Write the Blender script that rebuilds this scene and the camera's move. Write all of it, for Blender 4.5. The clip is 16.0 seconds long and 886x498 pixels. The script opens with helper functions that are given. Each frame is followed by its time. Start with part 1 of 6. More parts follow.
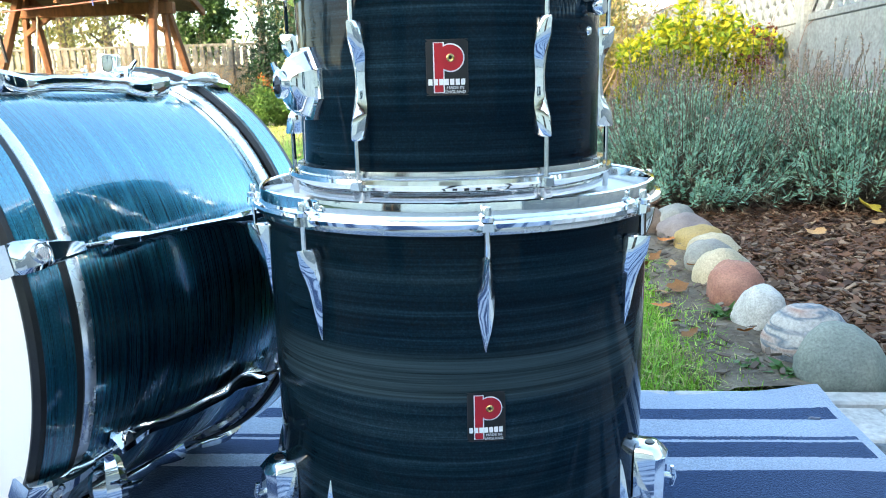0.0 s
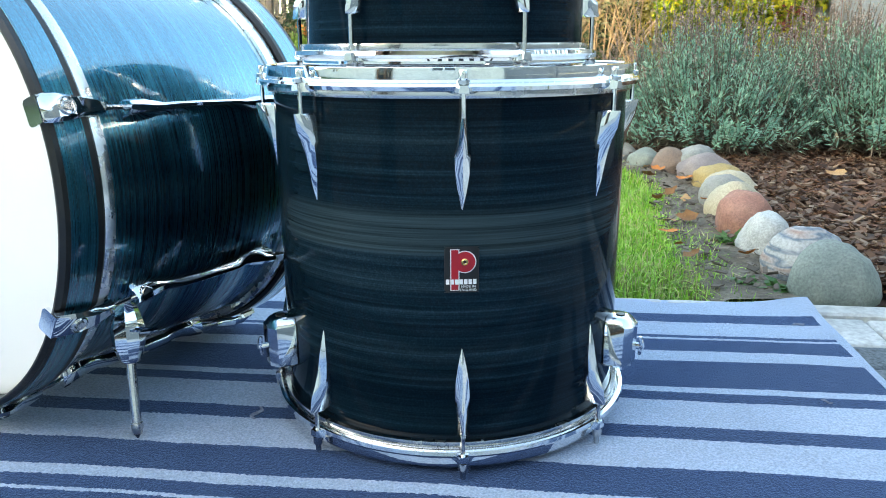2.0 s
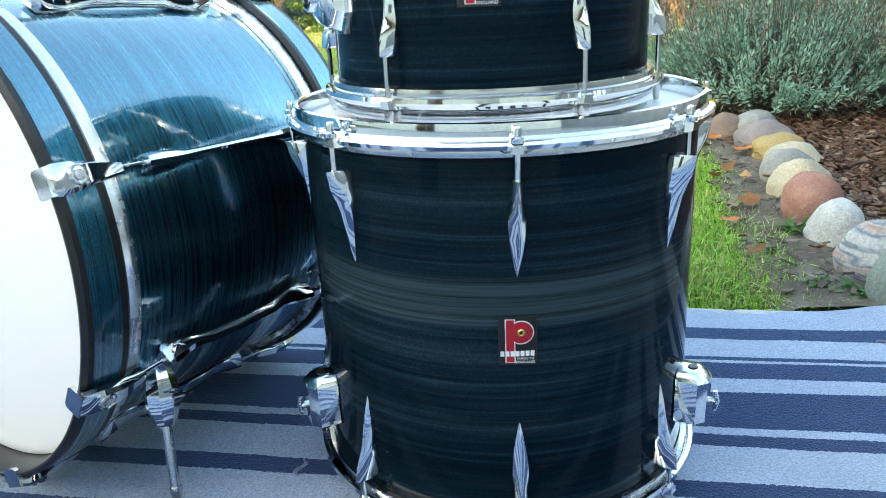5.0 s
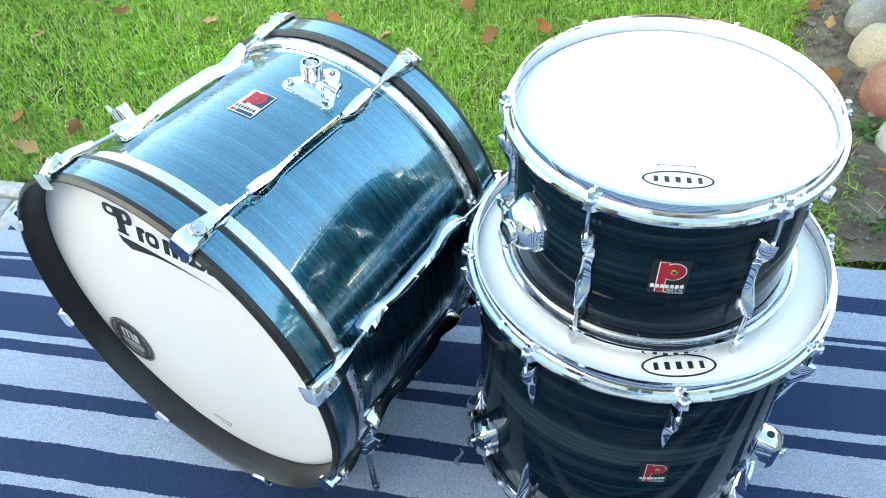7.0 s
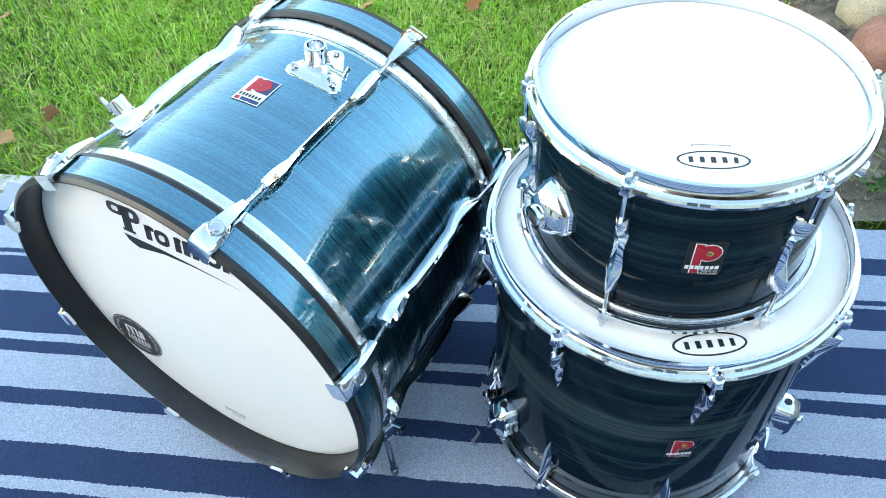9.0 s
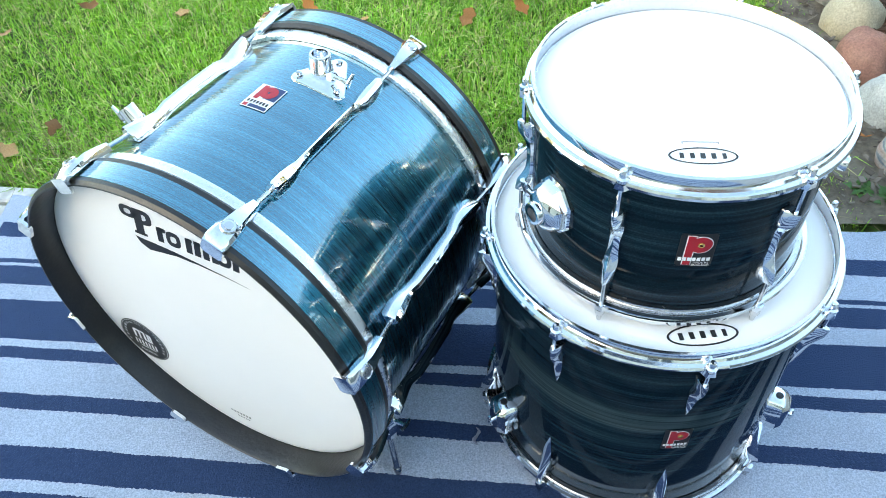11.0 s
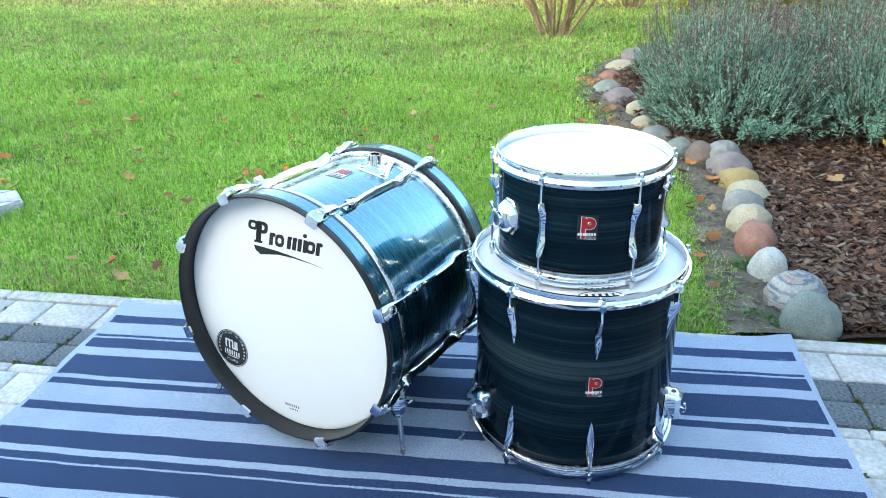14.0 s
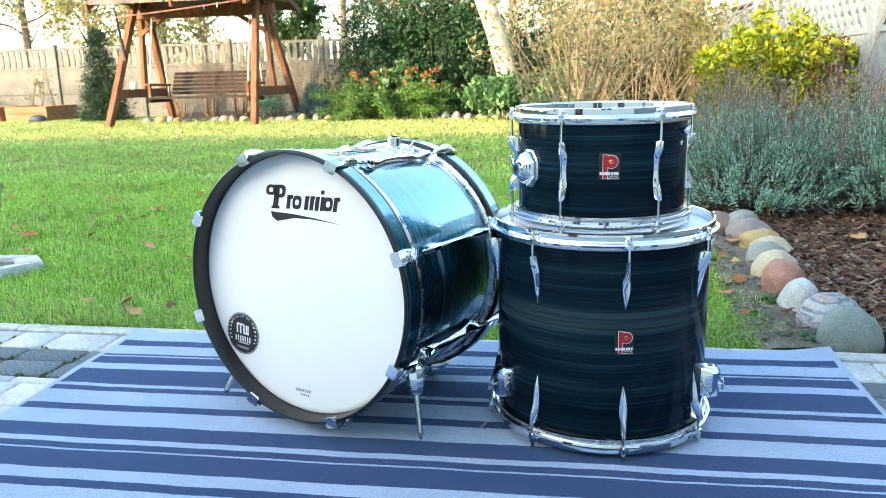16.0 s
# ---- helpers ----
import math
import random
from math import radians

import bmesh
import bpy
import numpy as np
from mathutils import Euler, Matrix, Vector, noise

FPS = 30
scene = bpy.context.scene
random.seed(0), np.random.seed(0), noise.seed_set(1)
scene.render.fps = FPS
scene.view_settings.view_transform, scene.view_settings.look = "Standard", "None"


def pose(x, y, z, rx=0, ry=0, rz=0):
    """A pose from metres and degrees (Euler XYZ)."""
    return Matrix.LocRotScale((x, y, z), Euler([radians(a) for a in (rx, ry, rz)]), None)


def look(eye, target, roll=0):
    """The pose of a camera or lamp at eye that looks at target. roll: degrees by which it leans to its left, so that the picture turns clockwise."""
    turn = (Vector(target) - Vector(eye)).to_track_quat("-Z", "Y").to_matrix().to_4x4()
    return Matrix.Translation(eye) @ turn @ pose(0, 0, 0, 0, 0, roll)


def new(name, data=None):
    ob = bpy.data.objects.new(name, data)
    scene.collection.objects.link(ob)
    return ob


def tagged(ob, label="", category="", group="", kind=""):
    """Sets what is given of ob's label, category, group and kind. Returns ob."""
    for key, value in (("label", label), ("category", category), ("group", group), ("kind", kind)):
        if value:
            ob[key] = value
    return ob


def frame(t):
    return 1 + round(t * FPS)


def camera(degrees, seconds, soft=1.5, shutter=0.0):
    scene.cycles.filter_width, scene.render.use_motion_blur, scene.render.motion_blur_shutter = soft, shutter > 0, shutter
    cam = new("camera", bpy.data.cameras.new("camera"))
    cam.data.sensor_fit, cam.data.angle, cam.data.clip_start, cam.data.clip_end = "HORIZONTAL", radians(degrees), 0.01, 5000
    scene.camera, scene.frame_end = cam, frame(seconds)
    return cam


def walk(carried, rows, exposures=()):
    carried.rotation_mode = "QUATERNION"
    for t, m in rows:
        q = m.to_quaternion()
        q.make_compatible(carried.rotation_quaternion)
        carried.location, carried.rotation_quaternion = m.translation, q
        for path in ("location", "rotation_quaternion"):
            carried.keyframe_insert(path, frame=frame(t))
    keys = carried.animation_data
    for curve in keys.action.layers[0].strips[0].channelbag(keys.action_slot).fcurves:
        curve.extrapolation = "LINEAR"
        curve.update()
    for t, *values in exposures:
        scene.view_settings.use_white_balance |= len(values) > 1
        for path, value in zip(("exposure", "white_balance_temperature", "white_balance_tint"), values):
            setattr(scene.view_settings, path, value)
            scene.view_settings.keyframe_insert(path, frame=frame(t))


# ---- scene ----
cam = camera(60.67, 16.0, soft=0.5)
cam.data.dof.use_dof, cam.data.dof.focus_distance, cam.data.dof.aperture_fstop = True, 1.05, 16.0
PATH = [
    (0, (0.1549, 0.1365, 0.5110), (0.0106, 2.0881, 0.0981), -1.39),
    (0.5, (0.1636, 0.0924, 0.4745), (0.0271, 2.0286, -0.0077), 0.68),
    (1, (0.1897, 0.0724, 0.4460), (-0.0109, 1.9964, -0.0619), 0.93),
    (1.5, (0.2062, 0.0603, 0.4389), (-0.0322, 1.9776, -0.0781), -0.13),
    (2, (0.2122, 0.0564, 0.4359), (-0.0226, 1.9743, -0.0804), -0.35),
    (2.5, (0.2129, 0.0602, 0.4385), (-0.0392, 1.9683, -0.1054), -0.57),
    (3, (0.2106, 0.0608, 0.4340), (-0.0417, 1.9718, -0.0994), -0.33),
    (3.2, (0.2116, 0.0626, 0.4323), (-0.0479, 1.9730, -0.0999), -0.39),
    (5.3, (0.1880, 0.1810, 0.5704), (-0.1784, 2.0136, -0.1415), -3.52),
    (5.5, (0.1850, 0.1940, 0.6514), (-0.2084, 1.9646, -0.1915), -3.82),
    (6, (0.1595, 0.2272, 0.8865), (-0.1803, 1.8605, -0.2166), -4.60),
    (6.5, (0.1024, 0.2527, 1.0270), (-0.2197, 1.7406, -0.2702), -4.13),
    (7, (0.0098, 0.2935, 1.0829), (-0.3042, 1.6498, -0.3531), -3.75),
    (7.5, (-0.0484, 0.3088, 1.0909), (-0.2671, 1.6194, -0.4039), -3.37),
    (8, (-0.0493, 0.3142, 1.0917), (-0.2357, 1.6169, -0.4143), -2.79),
    (8.5, (-0.0540, 0.3136, 1.0896), (-0.2681, 1.6155, -0.4135), -3.67),
    (9, (-0.0503, 0.3168, 1.0885), (-0.2851, 1.6153, -0.4144), -4.11),
    (11.3, (-0.0570, 0.2562, 1.1043), (-0.2698, 1.6103, -0.3529), -4.00),
    (11.5, (-0.0490, 0.2212, 1.1113), (-0.2668, 1.6053, -0.3159), -4.20),
    (12, (-0.0046, 0.0725, 1.1530), (-0.2585, 1.5783, -0.1385), -3.47),
    (12.5, (-0.0118, -0.1217, 1.1817), (-0.2623, 1.4782, 0.0080), -2.56),
    (13, (-0.0068, -0.2785, 1.2038), (-0.2285, 1.3891, 0.1221), -1.86),
    (13.5, (0.0421, -0.3903, 1.2002), (-0.2203, 1.3230, 0.2023), -1.61),
    (14, (0.0384, -0.4391, 1.0577), (-0.2257, 1.3576, 0.2199), -0.94),
    (14.5, (0.0398, -0.4638, 0.8549), (-0.2407, 1.4509, 0.3497), -0.48),
    (15, (0.0426, -0.4996, 0.7621), (-0.2680, 1.4420, 0.3962), -0.68),
    (15.5, (0.0453, -0.5167, 0.7165), (-0.2666, 1.4202, 0.3278), -1.26),
    (16, (0.0403, -0.5284, 0.6895), (-0.2810, 1.3945, 0.2434), -1.46),
]
walk(cam, [(t, look(eye, target, roll)) for t, eye, target, roll in PATH], exposures=[(0, 3.28, 6700, 2), (2, 3.26, 7350, 2), (3.2, 3.26, 7350, 2), (6, 3.12, 7600, 2), (9, 3.05, 7250, 2), (12.5, 3.08, 7450, 2), (13.5, 3.1, 6800, 2), (16, 3.1, 6650, 2)])

# ---- world, sun, exposure ----
SUN_WAY = Vector((0.62, 0.70, -0.25)).normalized()
world = bpy.data.worlds.new("world")
scene.world = world
world.use_nodes = True
wn = world.node_tree.nodes
sky = wn.new("ShaderNodeTexSky")
sky.sky_type = "NISHITA"
sky.sun_disc = False
sky.sun_elevation = math.asin(-SUN_WAY.z)
sky.sun_rotation = math.atan2(-SUN_WAY.x, -SUN_WAY.y)
sky.air_density, sky.dust_density, sky.ozone_density = 1.0, 2.0, 1.0
wn["Background"].inputs["Strength"].default_value = 0.15
world.node_tree.links.new(sky.outputs[0], wn["Background"].inputs["Color"])
sun = new("sun", bpy.data.lights.new("sun", "SUN"))
sun.data.energy, sun.data.angle, sun.data.color = 1.55, radians(1.0), (1.0, 0.80, 0.55)
sun.matrix_world = look((0, 0, 30), Vector((0, 0, 30)) + SUN_WAY)


# ---- materials ----
def nodes_of(name):
    m = bpy.data.materials.new(name)
    m.use_nodes = True
    t = m.node_tree
    return m, t, t.nodes["Principled BSDF"]


def tex(t, kind, scale, detail=4.0, stretch=None, coord="Object", rough=0.55):
    """A noise or voronoi texture in metres, optionally stretched."""
    c = t.nodes.new("ShaderNodeTexCoord")
    n = t.nodes.new({"noise": "ShaderNodeTexNoise", "voronoi": "ShaderNodeTexVoronoi"}[kind])
    n.inputs["Scale"].default_value = scale
    if kind == "noise":
        n.inputs["Detail"].default_value = detail
        n.inputs["Roughness"].default_value = rough
    src = c.outputs[coord]
    if stretch:
        mp = t.nodes.new("ShaderNodeMapping")
        mp.inputs["Scale"].default_value = stretch
        t.links.new(src, mp.inputs["Vector"])
        src = mp.outputs[0]
    t.links.new(src, n.inputs["Vector"])
    return n


def ramp(t, src, stops):
    r = t.nodes.new("ShaderNodeValToRGB")
    e = r.color_ramp.elements
    while len(e) < len(stops):
        e.new(0.5)
    for el, (p, c) in zip(e, stops):
        el.position = p
        el.color = (*c, 1) if len(c) == 3 else c
    t.links.new(src, r.inputs["Fac"])
    return r


def mix(t, fac, a, b, blend="MIX"):
    n = t.nodes.new("ShaderNodeMix")
    n.data_type, n.blend_type = "RGBA", blend
    for sock, v in ((n.inputs[0], fac), (n.inputs[6], a), (n.inputs[7], b)):
        if hasattr(v, "is_linked"):
            t.links.new(v, sock)
        else:
            sock.default_value = v if isinstance(v, float) else (*v, 1)
    return n.outputs[2]


def bump(t, p, src, strength, dist=0.01):
    b = t.nodes.new("ShaderNodeBump")
    b.inputs["Strength"].default_value, b.inputs["Distance"].default_value = strength, dist
    t.links.new(src, b.inputs["Height"])
    t.links.new(b.outputs[0], p.inputs["Normal"])


def mottled(name, dark, light, scale, rough=0.8, bump_scale=None, bump_strength=0.3, metal=0.0, vary=0.0, coord="Object", stretch=None, fine=None):
    """Two-scale mottled surface; vary spreads the value from piece to piece."""
    m, t, p = nodes_of(name)
    a = tex(t, "noise", scale, 5, stretch, coord)
    r = ramp(t, a.outputs["Fac"], [(0.32, dark), (0.68, light)])
    col = r.outputs[0]
    f = tex(t, "noise", fine or scale * 9, 3, stretch, coord)
    g = ramp(t, f.outputs["Fac"], [(0.3, (0.72, 0.72, 0.72)), (0.7, (1.15, 1.15, 1.15))])
    col = mix(t, 1.0, col, g.outputs[0], "MULTIPLY")
    if vary:
        o = t.nodes.new("ShaderNodeObjectInfo")
        v = ramp(t, o.outputs["Random"], [(0, (1 - vary,) * 3), (1, (1 + vary,) * 3)])
        col = mix(t, 1.0, col, v.outputs[0], "MULTIPLY")
    t.links.new(col, p.inputs["Base Color"])
    p.inputs["Roughness"].default_value, p.inputs["Metallic"].default_value = rough, metal
    if bump_scale:
        bump(t, p, tex(t, "noise", bump_scale, 6, stretch, coord).outputs["Fac"], bump_strength)
    return m


def plain(name, color, rough=0.5, metal=0.0, coat=0.0):
    m, t, p = nodes_of(name)
    n = tex(t, "noise", 60, 3)
    r = ramp(t, n.outputs["Fac"], [(0.3, tuple(c * 0.9 for c in color)), (0.7, color)])
    t.links.new(r.outputs[0], p.inputs["Base Color"])
    p.inputs["Roughness"].default_value, p.inputs["Metallic"].default_value = rough, metal
    p.inputs["Coat Weight"].default_value = coat
    return m


def leafy(name, cols, rough=0.6, trans=0.0, gloss=0.3):
    """Leaf colours spread island by island."""
    m, t, p = nodes_of(name)
    g = t.nodes.new("ShaderNodeNewGeometry")
    n = len(cols)
    r = ramp(t, g.outputs["Random Per Island"], [(i / max(1, n - 1), c) for i, c in enumerate(cols)])
    big = tex(t, "noise", 1.3, 3)
    sh = ramp(t, big.outputs["Fac"], [(0.3, (0.75, 0.75, 0.75)), (0.7, (1.2, 1.2, 1.2))])
    t.links.new(mix(t, 1.0, r.outputs[0], sh.outputs[0], "MULTIPLY"), p.inputs["Base Color"])
    p.inputs["Roughness"].default_value = rough
    p.inputs["Specular IOR Level"].default_value = gloss
    if trans:
        out = t.nodes["Material Output"]
        tr = t.nodes.new("ShaderNodeBsdfTranslucent")
        t.links.new(r.outputs[0], tr.inputs["Color"])
        ms = t.nodes.new("ShaderNodeMixShader")
        ms.inputs[0].default_value = trans
        t.links.new(p.outputs[0], ms.inputs[1])
        t.links.new(tr.outputs[0], ms.inputs[2])
        t.links.new(ms.outputs[0], out.inputs["Surface"])
    return m


def lacquer(name, axis, tones, bands, ior, worn=(), metal=0.7):
    """Stained shell wrap: fine streaks and broader bands round the drum under a clear gloss."""
    m, t, p = nodes_of(name)
    fine = (3, 3, 300) if axis == "z" else (2, 620, 2)
    broad = (0.6, 0.6, bands) if axis == "z" else (0.6, bands, 0.6)
    a = tex(t, "noise", 1.0, 6, fine, rough=0.65)
    b = tex(t, "noise", 1.0, 4, broad, rough=0.6)
    c = tex(t, "noise", 500, 2)
    base = ramp(t, b.outputs["Fac"], tones)
    st = ramp(t, a.outputs["Fac"], [(0.35, (0.50, 0.55, 0.57)), (0.55, (1.0, 1.0, 1.0)), (0.72, (2.1, 2.0, 1.95))] if axis == "z" else [(0.35, (0.72, 0.76, 0.78)), (0.55, (1.0, 1.0, 1.0)), (0.72, (1.55, 1.5, 1.45))])
    col = mix(t, 1.0, base.outputs[0], st.outputs[0], "MULTIPLY")
    sp = ramp(t, c.outputs["Fac"], [(0.45, (0.9, 0.9, 0.9)), (0.75, (1.5, 1.5, 1.5))])
    col = mix(t, 1.0, col, sp.outputs[0], "MULTIPLY")
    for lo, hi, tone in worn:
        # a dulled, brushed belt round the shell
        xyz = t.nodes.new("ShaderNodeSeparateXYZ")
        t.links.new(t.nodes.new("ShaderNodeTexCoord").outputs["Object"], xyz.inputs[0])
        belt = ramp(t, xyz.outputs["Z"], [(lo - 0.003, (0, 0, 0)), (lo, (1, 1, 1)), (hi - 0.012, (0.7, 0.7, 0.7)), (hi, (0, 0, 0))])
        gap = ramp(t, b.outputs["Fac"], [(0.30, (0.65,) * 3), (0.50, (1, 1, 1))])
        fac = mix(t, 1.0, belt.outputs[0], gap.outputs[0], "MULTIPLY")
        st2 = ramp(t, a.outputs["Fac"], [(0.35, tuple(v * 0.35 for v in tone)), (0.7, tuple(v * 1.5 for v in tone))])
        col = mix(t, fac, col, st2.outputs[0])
    t.links.new(col, p.inputs["Base Color"])
    p.inputs["Metallic"].default_value = metal
    p.inputs["Specular IOR Level"].default_value = 0.2 if metal > 0.3 else 0.0
    rr = ramp(t, a.outputs["Fac"], [(0.3, (0.22,) * 3), (0.7, (0.34,) * 3)])
    t.links.new(rr.outputs[0], p.inputs["Roughness"])
    p.inputs["Coat Weight"].default_value = 1.0
    p.inputs["Coat IOR"].default_value = ior
    sm = ramp(t, tex(t, "noise", 3.5, 4).outputs["Fac"], [(0.35, (0.03,) * 3), (0.75, (0.11,) * 3)])
    t.links.new(sm.outputs[0], p.inputs["Coat Roughness"])
    bump(t, p, a.outputs["Fac"], 0.10, 0.0006)
    return m


def chrome_mat(name, rough=0.05, tint=(0.80, 0.82, 0.84)):
    m, t, p = nodes_of(name)
    n = tex(t, "noise", 45, 4)
    r = ramp(t, n.outputs["Fac"], [(0.35, (rough * 0.6,) * 3), (0.75, (rough * 2.2,) * 3)])
    t.links.new(r.outputs[0], p.inputs["Roughness"])
    c = ramp(t, tex(t, "noise", 220, 3).outputs["Fac"], [(0.25, tuple(v * 0.86 for v in tint)), (0.5, tint)])
    t.links.new(c.outputs[0], p.inputs["Base Color"])
    p.inputs["Metallic"].default_value = 1.0
    return m


CHROME = chrome_mat("chrome")
STEEL = chrome_mat("dull_steel", 0.16, (0.62, 0.62, 0.62))
SILVER = chrome_mat("bright_silver", 0.22, (0.86, 0.87, 0.88))
# same lacquer twice: dark copy for shaded uprights, blue copy carries sky reflection
SHELL_Z = lacquer("shaded_lacquer", "z", [(0.40, (0.0026, 0.0085, 0.0145)), (0.53, (0.0048, 0.0140, 0.0220)), (0.60, (0.0105, 0.0235, 0.033)), (0.67, (0.021, 0.042, 0.054))], 17, 1.15, [(0.240, 0.287, (0.029, 0.049, 0.058))], 0.0)
SHELL_Y = lacquer("skylit_blue_lacquer", "y", [(0.34, (0.026, 0.158, 0.232)), (0.5, (0.032, 0.185, 0.262)), (0.68, (0.048, 0.222, 0.304))], 40, 1.95, (), 1.0)
def skin_mat(name, color, rough, grain):
    """White film: faint handling marks, fine coating grain."""
    m, t, p = nodes_of(name)
    a = tex(t, "noise", 9, 4)
    r = ramp(t, a.outputs["Fac"], [(0.3, tuple(c * 0.975 for c in color)), (0.7, color)])
    t.links.new(r.outputs[0], p.inputs["Base Color"])
    p.inputs["Roughness"].default_value = rough
    bump(t, p, tex(t, "noise", 900, 2).outputs["Fac"], grain, 0.002)
    return m


HEAD = skin_mat("coated_drum_skin", (0.86, 0.86, 0.855), 0.5, 0.12)
HEAD_SMOOTH = skin_mat("smooth_drum_skin", (0.82, 0.81, 0.80), 0.3, 0.02)
BLACK = mottled("black_paint", (0.006, 0.006, 0.007), (0.013, 0.013, 0.014), 40, 0.33, 300, 0.05)
BLACK_MATT = plain("black_ink", (0.008, 0.008, 0.009), 0.45)
WORN = mottled("worn_black_hoop", (0.007, 0.007, 0.008), (0.016, 0.015, 0.014), 30, 0.32, 160, 0.1)
RED = plain("badge_red", (0.42, 0.012, 0.022), 0.3, 0.2)
BADGE = plain("badge_black", (0.003, 0.003, 0.0035), 0.5)
WHITE_INK = plain("white_ink", (0.80, 0.80, 0.80), 0.4)
GREY_INK = plain("grey_ink", (0.22, 0.22, 0.22), 0.5)
BRASS = plain("brass", (0.62, 0.42, 0.16), 0.25, 1.0)
RUBBER = plain("rubber", (0.02, 0.02, 0.02), 0.7)


# ---- mesh building ----
class G:
    """Collects vertices and faces, then becomes one mesh object."""

    def __init__(self):
        self.v, self.f = [], []

    def add(self, verts, faces, m=None):
        o = len(self.v)
        self.v += [tuple(m @ Vector(p)) for p in verts] if m is not None else [tuple(p) for p in verts]
        self.f += [tuple(i + o for i in q) for q in faces]
        return self

    def lathe(self, prof, n=64, m=None, closed=True, arc=None):
        k = len(prof)
        vs, fs = [], []
        for i in range(n):
            a = 2 * math.pi * i / n
            vs += [(r * math.cos(a), r * math.sin(a), z) for r, z in prof]
        for i in range(n):
            j = (i + 1) % n
            for q in range(k if closed else k - 1):
                w = (q + 1) % k
                fs.append((i * k + q, j * k + q, j * k + w, i * k + w))
        return self.add(vs, fs, m)

    def loft(self, rings, m=None, caps=True):
        k = len(rings[0])
        vs = [p for r in rings for p in r]
        fs = []
        for i in range(len(rings) - 1):
            for q in range(k):
                w = (q + 1) % k
                fs.append((i * k + q, i * k + w, (i + 1) * k + w, (i + 1) * k + q))
        if caps:
            fs.append(tuple(reversed(range(k))))
            fs.append(tuple(range((len(rings) - 1) * k, len(rings) * k)))
        return self.add(vs, fs, m)

    def tube(self, pts, radii, n=8, m=None):
        pts = [Vector(p) for p in pts]
        if not isinstance(radii, (list, tuple)):
            radii = [radii] * len(pts)
        rings = []
        for i, p in enumerate(pts):
            d = (pts[min(i + 1, len(pts) - 1)] - pts[max(i - 1, 0)]).normalized()
            a = d.orthogonal().normalized() if i == 0 else (a - d * a.dot(d)).normalized()
            b = d.cross(a)
            rings.append([p + (a * math.cos(2 * math.pi * q / n) + b * math.sin(2 * math.pi * q / n)) * radii[i] for q in range(n)])
        return self.loft(rings, m)

    def box(self, size, at=(0, 0, 0), m=None, bevel=0.0):
        x, y, z = (s / 2 for s in size)
        b = min(bevel, x * 0.9, y * 0.9, z * 0.9)
        def ring(zz, k):
            X, Y = x - k, y - k
            c = b
            return [(X - c, -Y, zz), (X, -Y + c, zz), (X, Y - c, zz), (X - c, Y, zz), (-X + c, Y, zz), (-X, Y - c, zz), (-X, -Y + c, zz), (-X + c, -Y, zz)] if b else [(X, -Y, zz), (X, Y, zz), (-X, Y, zz), (-X, -Y, zz)]
        rings = [ring(-z, b * 0.9), ring(-z + b, 0), ring(z - b, 0), ring(z, b * 0.9)] if b else [ring(-z, 0), ring(z, 0)]
        mm = Matrix.Translation(at)
        return self.loft(rings, (m @ mm) if m is not None else mm)

    def mesh(self, name, sharp=35, smooth=True):
        me = bpy.data.meshes.new(name)
        me.from_pydata(self.v, [], self.f)
        if smooth:
            me.polygons.foreach_set("use_smooth", [True] * len(me.polygons))
            me.set_sharp_from_angle(angle=radians(sharp))
        me.update()
        return me

    def part(self, name, mat, parent=None, label="", sharp=35, smooth=True, kind=""):
        return put(name, self.mesh(name, sharp, smooth), mat, parent, label, kind)


def put(name, me, mat, parent=None, label="", kind=""):
    if mat and not me.materials:
        me.materials.append(mat)
    ob = new(name, me)
    ob.parent = parent
    return tagged(ob, label, kind=kind)


def thing(name, m, label, category, group="", kind=""):
    ob = new(name)
    ob.empty_display_size = 0.05
    ob.matrix_world = m
    return tagged(ob, label, category, group, kind)


def quads(name, centre, along, across, mat, bend=None):
    """Many four-sided leaves at once: base, two sides, tip."""
    n = len(centre)
    v = np.empty((n, 4, 3))
    mid = centre + along * 0.45
    if bend is not None:
        mid = mid + bend
    v[:, 0], v[:, 1], v[:, 2], v[:, 3] = centre, mid + across, centre + along, mid - across
    me = bpy.data.meshes.new(name)
    me.from_pydata(v.reshape(-1, 3).tolist(), [], np.arange(4 * n).reshape(n, 4).tolist())
    me.materials.append(mat)
    return me


RNG = np.random.default_rng(7)


def unit(n):
    d = RNG.normal(size=(n, 3))
    return d / np.linalg.norm(d, axis=1, keepdims=True)


def leaf_cloud(name, clumps, per, size, slim, mat, spread=1.0, up=0.0, outward=0.0):
    """Leaves gathered in clumps (x, y, z, radius)."""
    c = np.repeat(np.array(clumps, float), per, axis=0)
    n = len(c)
    d = unit(n)
    p = c[:, :3] + d * (c[:, 3:4] * spread * RNG.uniform(0.15, 1.0, (n, 1)) ** 0.6)
    a = unit(n) + d * outward + np.array([0, 0, up])
    a /= np.linalg.norm(a, axis=1, keepdims=True)
    s = size * RNG.uniform(0.6, 1.35, (n, 1))
    w = np.cross(a, unit(n))
    w /= np.linalg.norm(w, axis=1, keepdims=True) + 1e-9
    return quads(name, p, a * s, w * s * slim, mat, d * s * 0.12)


